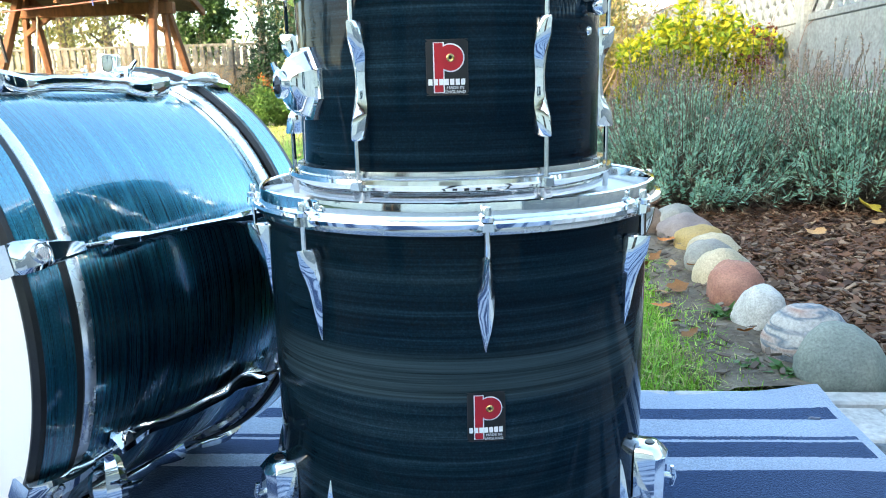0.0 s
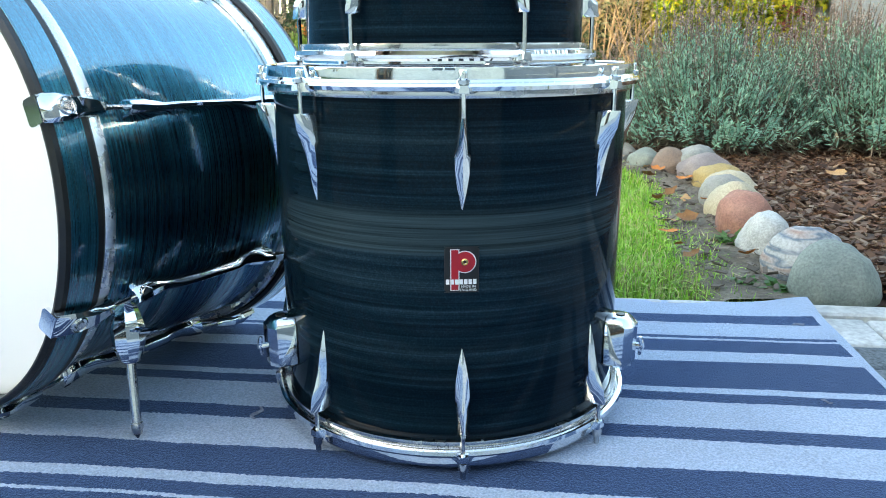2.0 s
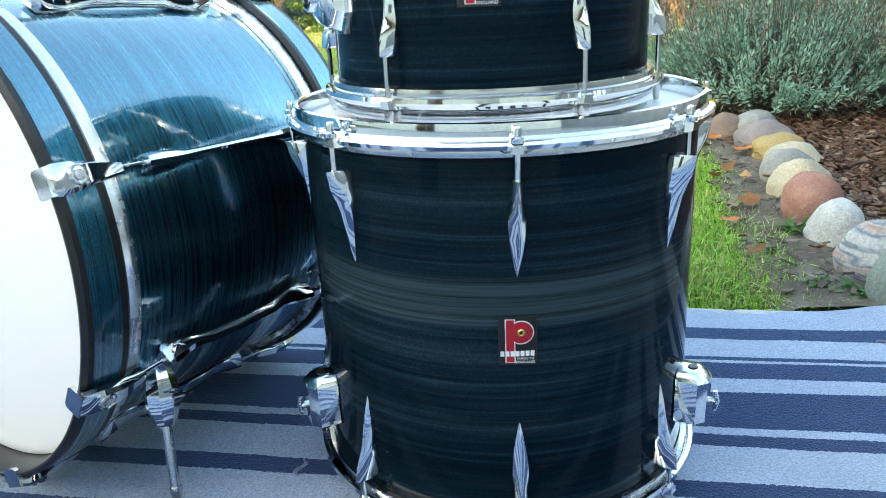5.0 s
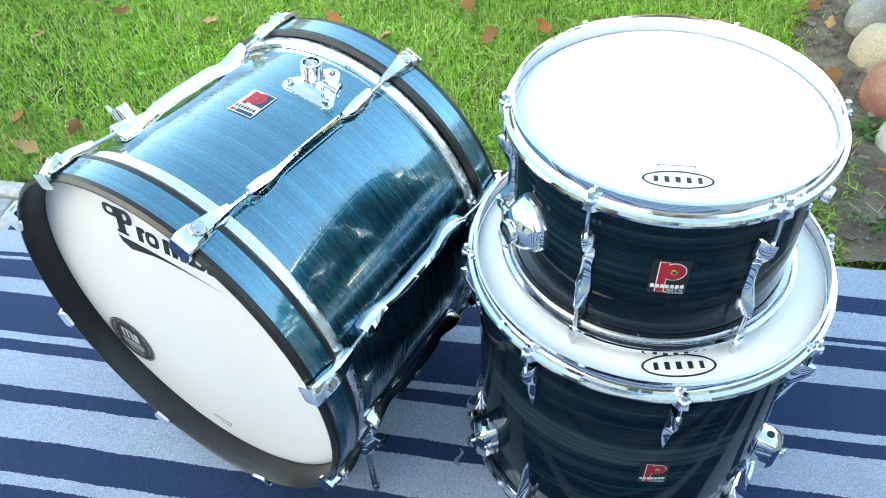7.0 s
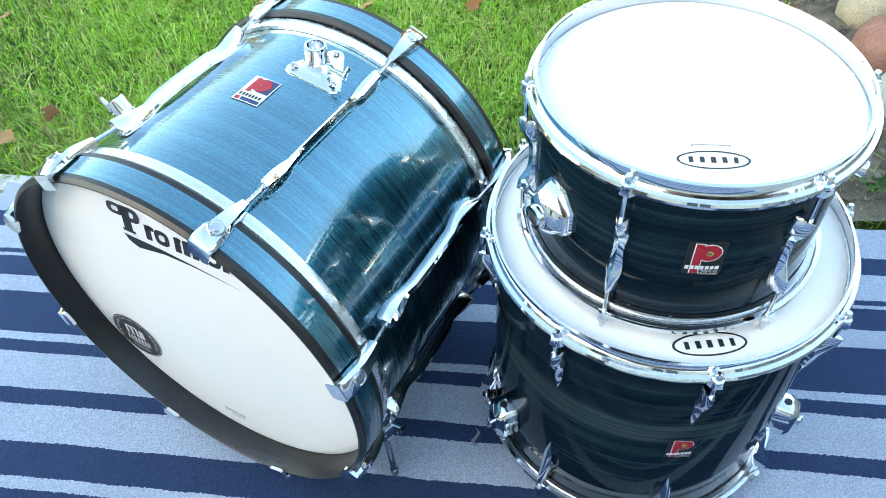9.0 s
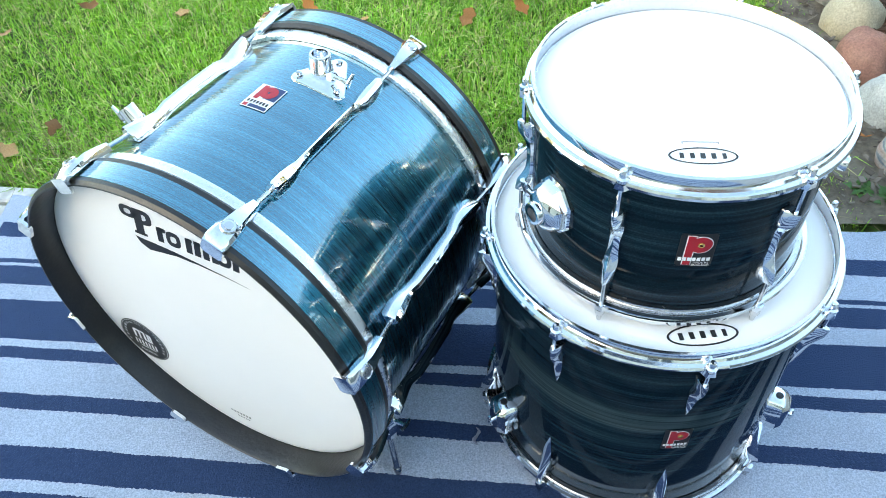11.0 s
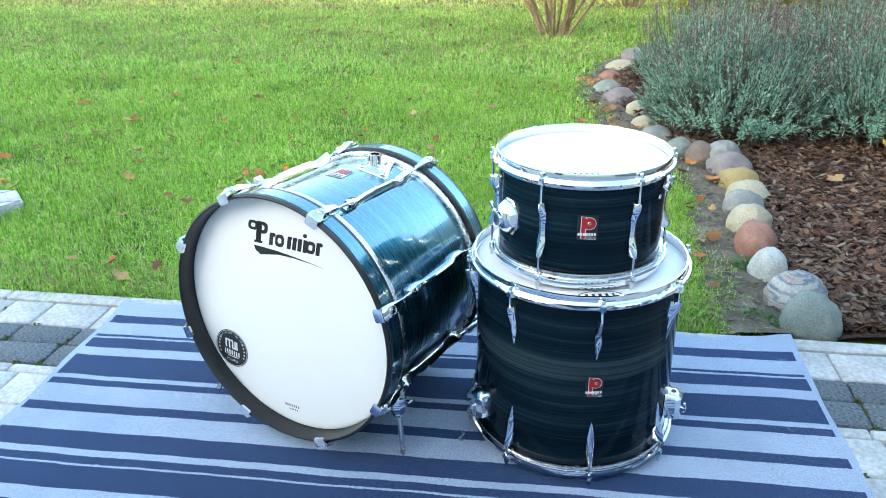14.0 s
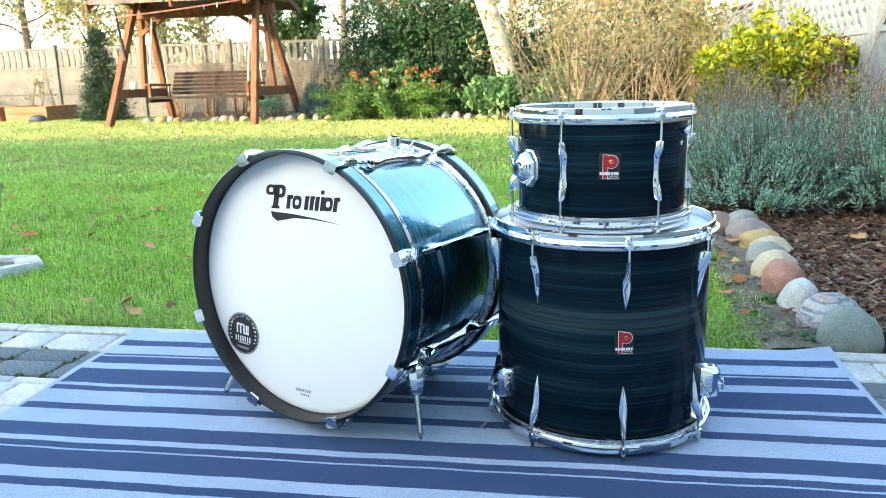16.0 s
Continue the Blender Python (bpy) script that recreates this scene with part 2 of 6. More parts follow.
def clumps_in(centre, radii, n, r, shell=0.5, low=-1.0):
    """Clump places within an ellipsoid, thicker towards its skin, uneven."""
    d = unit(n)
    d[:, 2] = np.where(d[:, 2] < low, -d[:, 2] * 0.4, d[:, 2])
    k = RNG.uniform(shell, 1.05, (n, 1)) * (0.82 + 0.36 * RNG.random((n, 1)))
    p = np.array(centre) + d * k * np.array(radii)
    return np.hstack([p, r * RNG.uniform(0.6, 1.3, (n, 1))])


def twig(g, base, way, length, r, bendy=0.15, parts=4, n=5):
    p, d = Vector(base), Vector(way).normalized()
    pts, rad = [p.copy()], [r]
    for i in range(parts):
        d = (d + Vector(RNG.normal(size=3) * bendy)).normalized()
        p = p + d * (length / parts)
        pts.append(p.copy())
        rad.append(r * (1 - 0.85 * (i + 1) / parts))
    g.tube(pts, rad, n)
    return pts


def letters(body, size):
    """Flat mesh of a line of text, centred, in the xy plane."""
    cu = bpy.data.curves.new("lettering", "FONT")
    cu.body, cu.size, cu.align_x, cu.align_y, cu.resolution_u = body, size, "CENTER", "CENTER", 2
    ob = new("lettering", cu)
    bpy.context.view_layer.update()
    me = bpy.data.meshes.new_from_object(ob.evaluated_get(bpy.context.evaluated_depsgraph_get()))
    bpy.data.objects.remove(ob)
    return me


# ---- large structure ----
PATIO = pose(-0.0693, -0.0120, 0, 0, 0, -0.65)
LAWN = mottled("lawn_soil", (0.045, 0.072, 0.014), (0.085, 0.125, 0.024), 3.0, 0.95, 60, 0.6)
g = G()
g.add([(-300, -300, -0.03), (300, -300, -0.03), (300, 300, -0.03), (-300, 300, -0.03)], [(0, 1, 2, 3)])
tagged(g.part("ground", LAWN), "green garden lawn over dark soil", "lawn", kind="structure")

STONE_BASE = mottled("sand_joint", (0.07, 0.065, 0.05), (0.16, 0.15, 0.12), 20, 0.95, 200, 0.5)
g = G()
g.box((9.0, 4.6, 0.12), (0.0, 1.35 - 2.3, -0.085), PATIO)
pavement = tagged(g.part("pavement", STONE_BASE, smooth=False), "patio of pale and dark concrete pavers with mossy joints", "pavement", kind="structure")

CONCRETE = mottled("pale_concrete", (0.42, 0.42, 0.41), (0.56, 0.56, 0.54), 7, 0.85, 150, 0.25)
kerb = tagged(new("kerb"), "grey concrete edging kerb between patio and lawn", "kerb", kind="structure")
for i in range(9):
    g = G()
    g.box((0.995, 0.046, 0.10), (-4.0 + i, 1.374, -0.052), PATIO, 0.004)
    g.part("kerb_stone", CONCRETE, kerb)

# house behind the patio; unseen length and ridge sized to shade the near garden
RENDERED = mottled("cream_render", (0.70, 0.66, 0.57), (0.78, 0.735, 0.64), 2.0, 0.9, 120, 0.3)
TILE = mottled("roof_tile", (0.13, 0.06, 0.045), (0.20, 0.10, 0.07), 5, 0.75, 30, 0.5)
FRAME_W = plain("white_frame", (0.75, 0.75, 0.74), 0.4)
GLASS_D = plain("window_glass", (0.02, 0.025, 0.03), 0.04)
OAK = mottled("brown_door", (0.13, 0.055, 0.02), (0.22, 0.10, 0.04), 4, 0.5, stretch=(1, 1, 0.15))
g = G()
holes = [(-2.3, 0.02, 1.0, 2.10), (0.35, 1.05, 1.1, 1.0), (5.2, 0.95, 1.5, 1.35), (-8.0, 0.95, 1.6, 1.35)]
edges = [-24.0]
for x, z, w, h in sorted(holes):
    edges += [x - w / 2, x + w / 2]
edges.append(9.0)
for i in range(0, len(edges), 2):
    a, b = edges[i], edges[i + 1]
    g.box((b - a, 0.35, 2.8), ((a + b) / 2, -3.2, 1.4))
for x, z, w, h in holes:
    if z > 0.1:
        g.box((w, 0.35, z), (x, -3.2, z / 2))
    g.box((w, 0.35, 2.8 - z - h), (x, -3.2, (2.8 + z + h) / 2))
g.box((0.35, 9.0, 2.8), (-23.82, -7.9, 1.4))
g.box((0.35, 9.0, 2.8), (8.82, -7.9, 1.4))
g.box((33.0, 0.35, 2.8), (-7.5, -12.2, 1.4))
g.add([(-24, -3.05, 2.8), (-24, -12.3, 2.8), (-24, -7.0, 5.3), (-23.7, -3.05, 2.8), (-23.7, -12.3, 2.8), (-23.7, -7.0, 5.3)], [(0, 2, 1), (3, 4, 5), (0, 3, 5, 2), (1, 2, 5, 4), (0, 1, 4, 3)])
g.add([(8.7, -3.05, 2.8), (8.7, -12.3, 2.8), (8.7, -7.0, 5.3), (9, -3.05, 2.8), (9, -12.3, 2.8), (9, -7.0, 5.3)], [(0, 2, 1), (3, 4, 5), (0, 3, 5, 2), (1, 2, 5, 4), (0, 1, 4, 3)])
house = tagged(g.part("wall_house", RENDERED, smooth=False), "cream rendered house wall", "wall", kind="structure")
g = G()
for s in (1, -1):
    y0, z0, y1, z1 = (-2.6, 2.66, -7.0, 5.45) if s > 0 else (-12.8, 2.5, -7.0, 5.45)
    g.add([(-24.4, y0, z0), (9.4, y0, z0), (9.4, y1, z1), (-24.4, y1, z1), (-24.4, y0, z0 + 0.16), (9.4, y0, z0 + 0.16), (9.4, y1, z1 + 0.16), (-24.4, y1, z1 + 0.16)],
          [(0, 1, 2, 3), (4, 7, 6, 5), (0, 4, 5, 1), (2, 6, 7, 3), (0, 3, 7, 4), (1, 5, 6, 2)])
tagged(g.part("roof_house", TILE, smooth=False), "red-brown tiled house roof", "roof", kind="structure")
for i, (x, z, w, h) in enumerate(holes):
    win = tagged(new("window_%d" % (i + 1) if z > 0.1 else "door_1"), "white framed house window" if z > 0.1 else "glazed brown patio door", "window" if z > 0.1 else "door", kind="structure")
    fm = FRAME_W if z > 0.1 else OAK
    g = G()
    g.box((0.08, 0.09, h), (x - w / 2 + 0.04, -3.2, z + h / 2), None, 0.01)
    g.box((0.08, 0.09, h), (x + w / 2 - 0.04, -3.2, z + h / 2), None, 0.01)
    g.box((w - 0.16, 0.09, 0.08), (x, -3.2, z + 0.04), None, 0.01)
    g.box((w - 0.16, 0.09, 0.08), (x, -3.2, z + h - 0.04), None, 0.01)
    g.box((0.07, 0.09, h - 0.16), (x, -3.2, z + h / 2), None, 0.01)
    g.part("window_frame", fm, win)
    for s in (-1, 1):
        g = G()
        g.box((w / 2 - 0.115, 0.02, h - 0.16), (x + s * (w / 4 - 0.0225), -3.21, z + h / 2))
        g.part("pane", GLASS_D, win)


# ---- the drums ----
def lug_ring(w, d, z, lift=0.0, ridge=0.5):
    """One cross-section of a cast lug: x across, y outwards."""
    return [(-w / 2, lift, z), (-w / 2, lift + d * 0.45, z), (-w * ridge / 2, lift + d * 0.88, z), (0, lift + d, z), (w * ridge / 2, lift + d * 0.88, z), (w / 2, lift + d * 0.45, z), (w / 2, lift, z)]


def radial(R, ang, z=0.0):
    """Frame on a drum's side: x along the round, y outwards, z up."""
    a = radians(ang)
    y = Vector((math.cos(a), math.sin(a), 0))
    x = Vector((0, 0, 1)).cross(y) * -1
    m = Matrix.Identity(4)
    m.col[0][:3], m.col[1][:3], m.col[2][:3], m.col[3][:3] = x, y, Vector((0, 0, 1)), y * R + Vector((0, 0, z))
    return m


def hoop(R, z0, up, h=0.024):
    """Pressed steel hoop: flared flange beside the shell, band, rolled lip."""
    s = 1 if up else -1
    prof = [(R + 0.003, 0), (R + 0.0045, h - 0.002), (R + 0.002, h), (R + 0.003, h + 0.0018), (R + 0.0062, h + 0.0012), (R + 0.0068, h - 0.002),
            (R + 0.0066, 0.009), (R + 0.0085, 0.0065), (R + 0.0135, 0.0055), (R + 0.0150, 0.0030), (R + 0.0140, -0.0008), (R + 0.0095, -0.0012), (R + 0.006, 0.001)]
    p = [(r, z0 + s * z) for r, z in prof]
    return p if up else p[::-1]


def badge(parent, R, ang, z, w, h):
    """Black nameplate with a red sign, set round the shell."""
    def bent(pts, off):
        out = []
        for x, y in pts:
            a = radians(ang) + x / R
            out.append(((R + off) * math.cos(a), (R + off) * math.sin(a), z + y))
        return out

    def strip(g, x0, x1, y0, y1, off, n=4, cut=0.0):
        lo = [(x0 + (x1 - x0) * i / n, y0 + (cut if i in (0, n) else 0)) for i in range(n + 1)]
        hi = [(x0 + (x1 - x0) * i / n, y1 - (cut if i in (0, n) else 0)) for i in range(n + 1)]
        v = bent(lo, off) + bent(hi, off)
        g.add(v, [(i, i + 1, n + 2 + i, n + 1 + i) for i in range(n)])

    def annulus(g, cx, cy, r0, r1, off, n=24):
        v = bent([(cx + r0 * math.cos(2 * math.pi * i / n), cy + r0 * math.sin(2 * math.pi * i / n)) for i in range(n)], off)
        v += bent([(cx + r1 * math.cos(2 * math.pi * i / n), cy + r1 * math.sin(2 * math.pi * i / n)) for i in range(n)], off)
        g.add(v, [(i, (i + 1) % n, n + (i + 1) % n, n + i) for i in range(n)])

    g = G()
    strip(g, -w / 2, w / 2, -h / 2, h / 2, 0.0008, 12, 0.0025)
    plate = g.part("badge", BADGE, parent, "black nameplate with a red and white sign", smooth=False)
    g = G()
    e = 0.0007
    for x0, x1, y0, y1 in ((-w / 2, w / 2, h / 2 - e, h / 2), (-w / 2, w / 2, -h / 2, e - h / 2), (-w / 2, e - w / 2, 0.0025 - h / 2, h / 2 - 0.0025), (w / 2 - e, w / 2, 0.0025 - h / 2, h / 2 - 0.0025)):
        strip(g, x0, x1, y0, y1, 0.0010, 6)
    g.part("plate_rim", BLACK, plate, smooth=False)
    g = G()
    annulus(g, 0.003, h * 0.17, 0.0015, w * 0.332, 0.0011)
    strip(g, -w * 0.325, -w * 0.065, -h * 0.455, h * 0.445, 0.0011)
    g.part("sign_outline", WHITE_INK, plate, smooth=False)
    g = G()
    annulus(g, 0.003, h * 0.17, 0.0015, w * 0.303, 0.0014)
    strip(g, -w * 0.298, -w * 0.092, -h * 0.442, h * 0.432, 0.0015)
    g.part("sign", RED, plate, smooth=False)
    g = G()
    for k in range(7):
        x = -w * 0.45 + w * 0.9 * k / 7
        strip(g, x, x + w * 0.098, -h * 0.315, -h * 0.205, 0.0018, 1)
    g.part("name_strip", WHITE_INK, plate, smooth=False)
    g = G()
    gm = radial(R, ang, z + h * 0.17) @ Matrix.Translation((-0.003, 0.001, 0)) @ Matrix.Rotation(radians(-90), 4, "X")
    g.lathe([(0.0016, 0.0), (0.0016, 0.0014), (0.0026, 0.0018), (0.0036, 0.001), (0.0036, 0)], 16, gm)
    g.part("eyelet", BRASS, plate)
    for k, body in enumerate(("MADE IN", "ENGLAND")):
        me = letters(body, w * 0.105)
        me.transform(radial(R + 0.0018, ang, z - h * (0.365 + 0.075 * k)) @ Matrix.Translation((-w * 0.19, 0, 0)) @ Matrix.Rotation(math.pi, 4, "Z") @ Matrix.Rotation(radians(90), 4, "X"))
        put("lettering", me, WHITE_INK, plate)
    return plate


def upright_drum(name, m, R, H, rods, rod_r, rod_ang, label, lug_kind, chair, inset):
    d = thing(name, m, label, "drum", "vintage drum kit")
    hoop_h = 0.0205
    zs, ze = 0.025, H - 0.0195
    g = G()
    g.lathe([(R - 0.006, zs), (R - 0.001, zs - 0.001), (R, zs + 0.003), (R, ze - 0.003), (R - 0.001, ze + 0.001), (R - 0.006, ze)], 160)
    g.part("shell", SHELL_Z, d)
    for up in (True, False):
        hb = G()
        z0 = H - hoop_h if up else hoop_h + 0.009
        hb.lathe(hoop(R, z0, up, hoop_h - 0.0018), 160)
        for k in range(rods):
            f = radial(R, rod_ang + 360 / rods * k, z0)
            e = 0.001 if up else -0.0045
            rr = []
            for s, w, t in ((0.006, 0.030, 0.006), (0.011, 0.022, 0.008), (rod_r - R, 0.0155, 0.009), (rod_r - R + 0.006, 0.010, 0.007)):
                rr.append([(-w / 2, s, e - t / 2), (-w / 2.6, s, e + t / 2), (w / 2.6, s, e + t / 2), (w / 2, s, e - t / 2)])
            hb.loft(rr, f)
        hp = hb.part("top_hoop" if up else "bottom_hoop", CHROME, d, "flanged chrome hoop")
        fl = G()
        zf = z0 - 0.004 if up else z0 + 0.004
        fl.lathe([(R + 0.0005, zf - 0.004), (R + 0.006, zf - 0.004), (R + 0.007, zf), (R + 0.006, zf + 0.004), (R + 0.0005, zf + 0.004)], 128)
        fl.part("flesh_hoop", STEEL, d)
        sk = G()
        zh = H - 0.0165 if up else 0.0225
        sg = 1 if up else -1
        prof = [(R + 0.002, zf), (R + 0.0015, zh - sg * 0.003), (R - 0.002, zh - sg * 0.0008), (R - 0.010, zh), (0.0005, zh), (0.0005, zh - sg * 0.001), (R - 0.010, zh - sg * 0.001), (R + 0.0005, zf)]
        sk.lathe(prof if up else prof[::-1], 128)
        skin = sk.part("top_skin" if up else "bottom_skin", HEAD, d, "white coated drum skin")
        if up:
            # oval printed mark near the front edge of the skin
            q = G()
            fa = radians(chair)
            cx, cy = (R - inset) * math.cos(fa), (R - inset) * math.sin(fa)
            rot = Matrix.Translation((cx, cy, zh + 0.0006)) @ Matrix.Rotation(fa + math.pi / 2, 4, "Z") @ Matrix.Diagonal((1.27, 1.08, 1, 1) if lug_kind != "sword" else (1.55, 1.32, 1, 1))
            n = 40
            o1 = [(0.026 * math.cos(2 * math.pi * i / n), 0.0115 * math.sin(2 * math.pi * i / n), 0) for i in range(n)]
            o2 = [(0.0243 * math.cos(2 * math.pi * i / n), 0.0098 * math.sin(2 * math.pi * i / n), 0) for i in range(n)]
            q.add(o1 + o2, [(i, (i + 1) % n, n + (i + 1) % n, n + i) for i in range(n)], rot)
            for k, w in enumerate((0.0062, 0.0066, 0.0070, 0.0066, 0.0056)):
                q.box((w * 0.52, 0.0072, 0.0003), (-0.0158 + 0.0079 * k, 0, 0), rot)
            q.part("printed_mark", BLACK_MATT, skin, smooth=False)
            q = G()
            q.box((0.028, 0.0009, 0.0003), (0, 0.0190, 0), rot)
            q.box((0.0009, 0.003, 0.0003), (-0.0136, 0.0176, 0), rot)
            q.box((0.0009, 0.003, 0.0003), (0.0136, 0.0176, 0), rot)
            q.part("printed_line", GREY_INK, skin, smooth=False)
    for k in range(rods):
        f = radial(R, rod_ang + 360 / rods * k)
        out = rod_r - R
        if lug_kind == "sword":
            for up in (True, False):
                zt = H - 0.045 if up else 0.0505
                s = -1 if up else 1
                lg = G()
                secs = [(0.0, 0.0100, out + 0.006, 0.003), (0.002, 0.0130, out + 0.0075, 0.001), (0.018, 0.0140, out + 0.0060, 0.0), (0.030, 0.0155, out + 0.001, 0.0), (0.042, 0.0150, out * 0.80, 0), (0.058, 0.0135, out * 0.58, 0), (0.074, 0.0090, out * 0.40, 0), (0.086, 0.0045, out * 0.22, 0), (0.095, 0.0008, 0.0010, 0)]
                rings = [lug_ring(w, dd, zt + s * z * 0.94, l, 0.35) for z, w, dd, l in secs]
                lg.loft(rings if up else [r[::-1] for r in rings], f)
                lg.part("lug", CHROME, d, "pointed chrome lug")
        else:
            lg = G()
            zc = H / 2 + 0.004
            secs = [(0.0665, 0.010, out + 0.003, 0.004), (0.064, 0.0135, out + 0.0065, 0.001), (0.046, 0.0150, out + 0.0055, 0), (0.036, 0.0165, out + 0.001, 0), (0.026, 0.0150, out * 0.75, 0), (0.014, 0.0120, out * 0.62, 0), (0.0, 0.0110, out * 0.58, 0)]
            secs = secs + [(-z, w, dd, l) for z, w, dd, l in secs[-2::-1]]
            lg.loft([lug_ring(w, dd, zc + z * 0.78, l, 0.4) for z, w, dd, l in secs], f)
            lg.part("lug", CHROME, d, "double-ended chrome lug")
        for up in (True, False):
            rd = G()
            if up:
                a, b = H - 0.002, H - (0.055 if lug_kind == "sword" else 0.075)
            else:
                a, b = 0.0015, (0.055 if lug_kind == "sword" else 0.075)
            rd.tube([(0, out, a - (0.012 if up else -0.008)), (0, out, b)], 0.0024, 10, f)
            if up:
                rd.lathe([(0.0001, H - 0.0150), (0.0062, H - 0.0150), (0.0064, H - 0.0115), (0.0038, H - 0.0100), (0.0038, H - 0.0030), (0.0030, H - 0.0018), (0.0001, H - 0.0016)], 12, f @ Matrix.Translation((0, out, 0)), closed=False)
            else:
                rd.lathe([(0.0001, 0.0005), (0.0030, 0.001), (0.0033, 0.009), (0.0058, 0.013), (0.0058, 0.020), (0.0001, 0.0205)], 12, f @ Matrix.Translation((0, out, 0)), closed=False)
            rd.part("tension_rod", STEEL if not up else CHROME, d)
    return d


def leg_bracket(parent, R, ang, z):
    """Faceted chrome leg holder with a clamp screw."""
    f = radial(R, ang, z)
    g = G()
    def sec(zz, w, d):
        return [(-w / 2, 0, zz), (-w / 2, d * 0.72, zz), (-w * 0.27, d, zz), (w * 0.27, d, zz), (w / 2, d * 0.72, zz), (w / 2, 0, zz)]
    g.loft([sec(-0.029, 0.034, 0.024), sec(-0.026, 0.040, 0.030), sec(0.020, 0.040, 0.031), sec(0.028, 0.032, 0.024), sec(0.030, 0.026, 0.018)], f)
    br = g.part("leg_bracket", CHROME, parent, "faceted chrome leg bracket")
    g = G()
    g.lathe([(0.0001, 0.0315), (0.0052, 0.0312), (0.0056, 0.029), (0.0001, 0.028)], 14, f @ Matrix.Translation((0, 0.013, 0)), closed=False)
    g.part("leg_hole", BLACK, br)
    g = G()
    g.tube([(0, 0.030, -0.004), (0, 0.040, -0.004)], 0.0034, 8, f)
    g.tube([(0, 0.037, 0.007), (0, 0.0385, -0.004), (0, 0.037, -0.015)], [0.0022, 0.0036, 0.0022], 8, f)
    g.part("clamp_screw", CHROME, br)


FLOOR_C = (0.109, 0.972)
floor_tom = upright_drum("floor_tom", pose(*FLOOR_C, 0.0), 0.2055, 0.418, 8, 0.2210, -80.27, "dark blue-green lacquered floor tom with chrome hoops on a rug", "sword", -78.77, 0.0305)
badge(floor_tom, 0.2055, -80.39, 0.2235, 0.0345, 0.0470)
for a in (-148.3, -19.3, 98.0):
    leg_bracket(floor_tom, 0.2055, a, 0.106)

TOM_C = (0.1037, 0.9672)
tom = upright_drum("rack_tom", pose(*TOM_C, 0.4018), 0.1580, 0.2275, 6, 0.1702, -115.87, "dark blue-green lacquered rack tom stacked on the floor tom", "double", -88.07, 0.0455)
badge(tom, 0.1580, -86.79, 0.1276, 0.0365, 0.0475)
# mount bracket with a socket on the tom's side
f = radial(0.1580, -145.3, 0.1172)
g = G()
def octo(r1, r2, y):
    return [(r1 * math.cos(2 * math.pi * (i + 0.5) / 8), y, r2 * math.sin(2 * math.pi * (i + 0.5) / 8)) for i in range(8)][::-1]
g.loft([octo(0.031, 0.037, -0.004), octo(0.031, 0.037, 0.0025), octo(0.0285, 0.0335, 0.0045), octo(0.0275, 0.031, 0.011), octo(0.023, 0.025, 0.020), octo(0.0165, 0.0165, 0.025), octo(0.0135, 0.0135, 0.0255)], f)
mount = g.part("tom_mount", CHROME, tom, "domed chrome mount with a socket")
g = G()
g.lathe([(0.0085, 0.012), (0.0085, 0.020), (0.0128, 0.020), (0.0135, 0.017), (0.0135, 0.012)], 20, f @ Matrix.Translation((0, 0.012, 0)) @ Matrix.Rotation(radians(-90), 4, "X"))
g.part("socket", CHROME, mount)
g = G()
g.lathe([(0.0001, 0.0142), (0.0086, 0.0142), (0.0086, 0.0130), (0.0001, 0.0130)], 16, f @ Matrix.Translation((0, 0.012, 0)) @ Matrix.Rotation(radians(-90), 4, "X"), closed=False)
g.part("socket_hole", BLACK, mount)
g = G()
g.tube([(0.012, 0.016, 0.004), (0.030, 0.019, 0.008)], 0.0032, 8, f)
g.tube([(0.032, 0.014, -0.006), (0.031, 0.019, 0.008), (0.032, 0.024, 0.022)], [0.003, 0.0042, 0.003], 8, f)
g.part("wing_screw", CHROME, mount)
# damper knob and screw
f = radial(0.1580, -28.3, 0.1822)
g = G()
g.lathe([(0.0001, 0.016), (0.0072, 0.016), (0.0085, 0.014), (0.0085, 0.007), (0.006, 0.005), (0.005, 0.0), (0.0001, 0.0)], 18, f @ Matrix.Rotation(radians(-90), 4, "X"), closed=False)
g.part("damper_knob", CHROME, tom, "round chrome damper knob")
g = G()
g.lathe([(0.0001, 0.003), (0.0035, 0.002), (0.0045, 0.0), (0.0001, 0.0)], 12, f @ Matrix.Translation((0, 0, -0.022)) @ Matrix.Rotation(radians(-90), 4, "X"), closed=False)
g.part("screw", CHROME, tom)

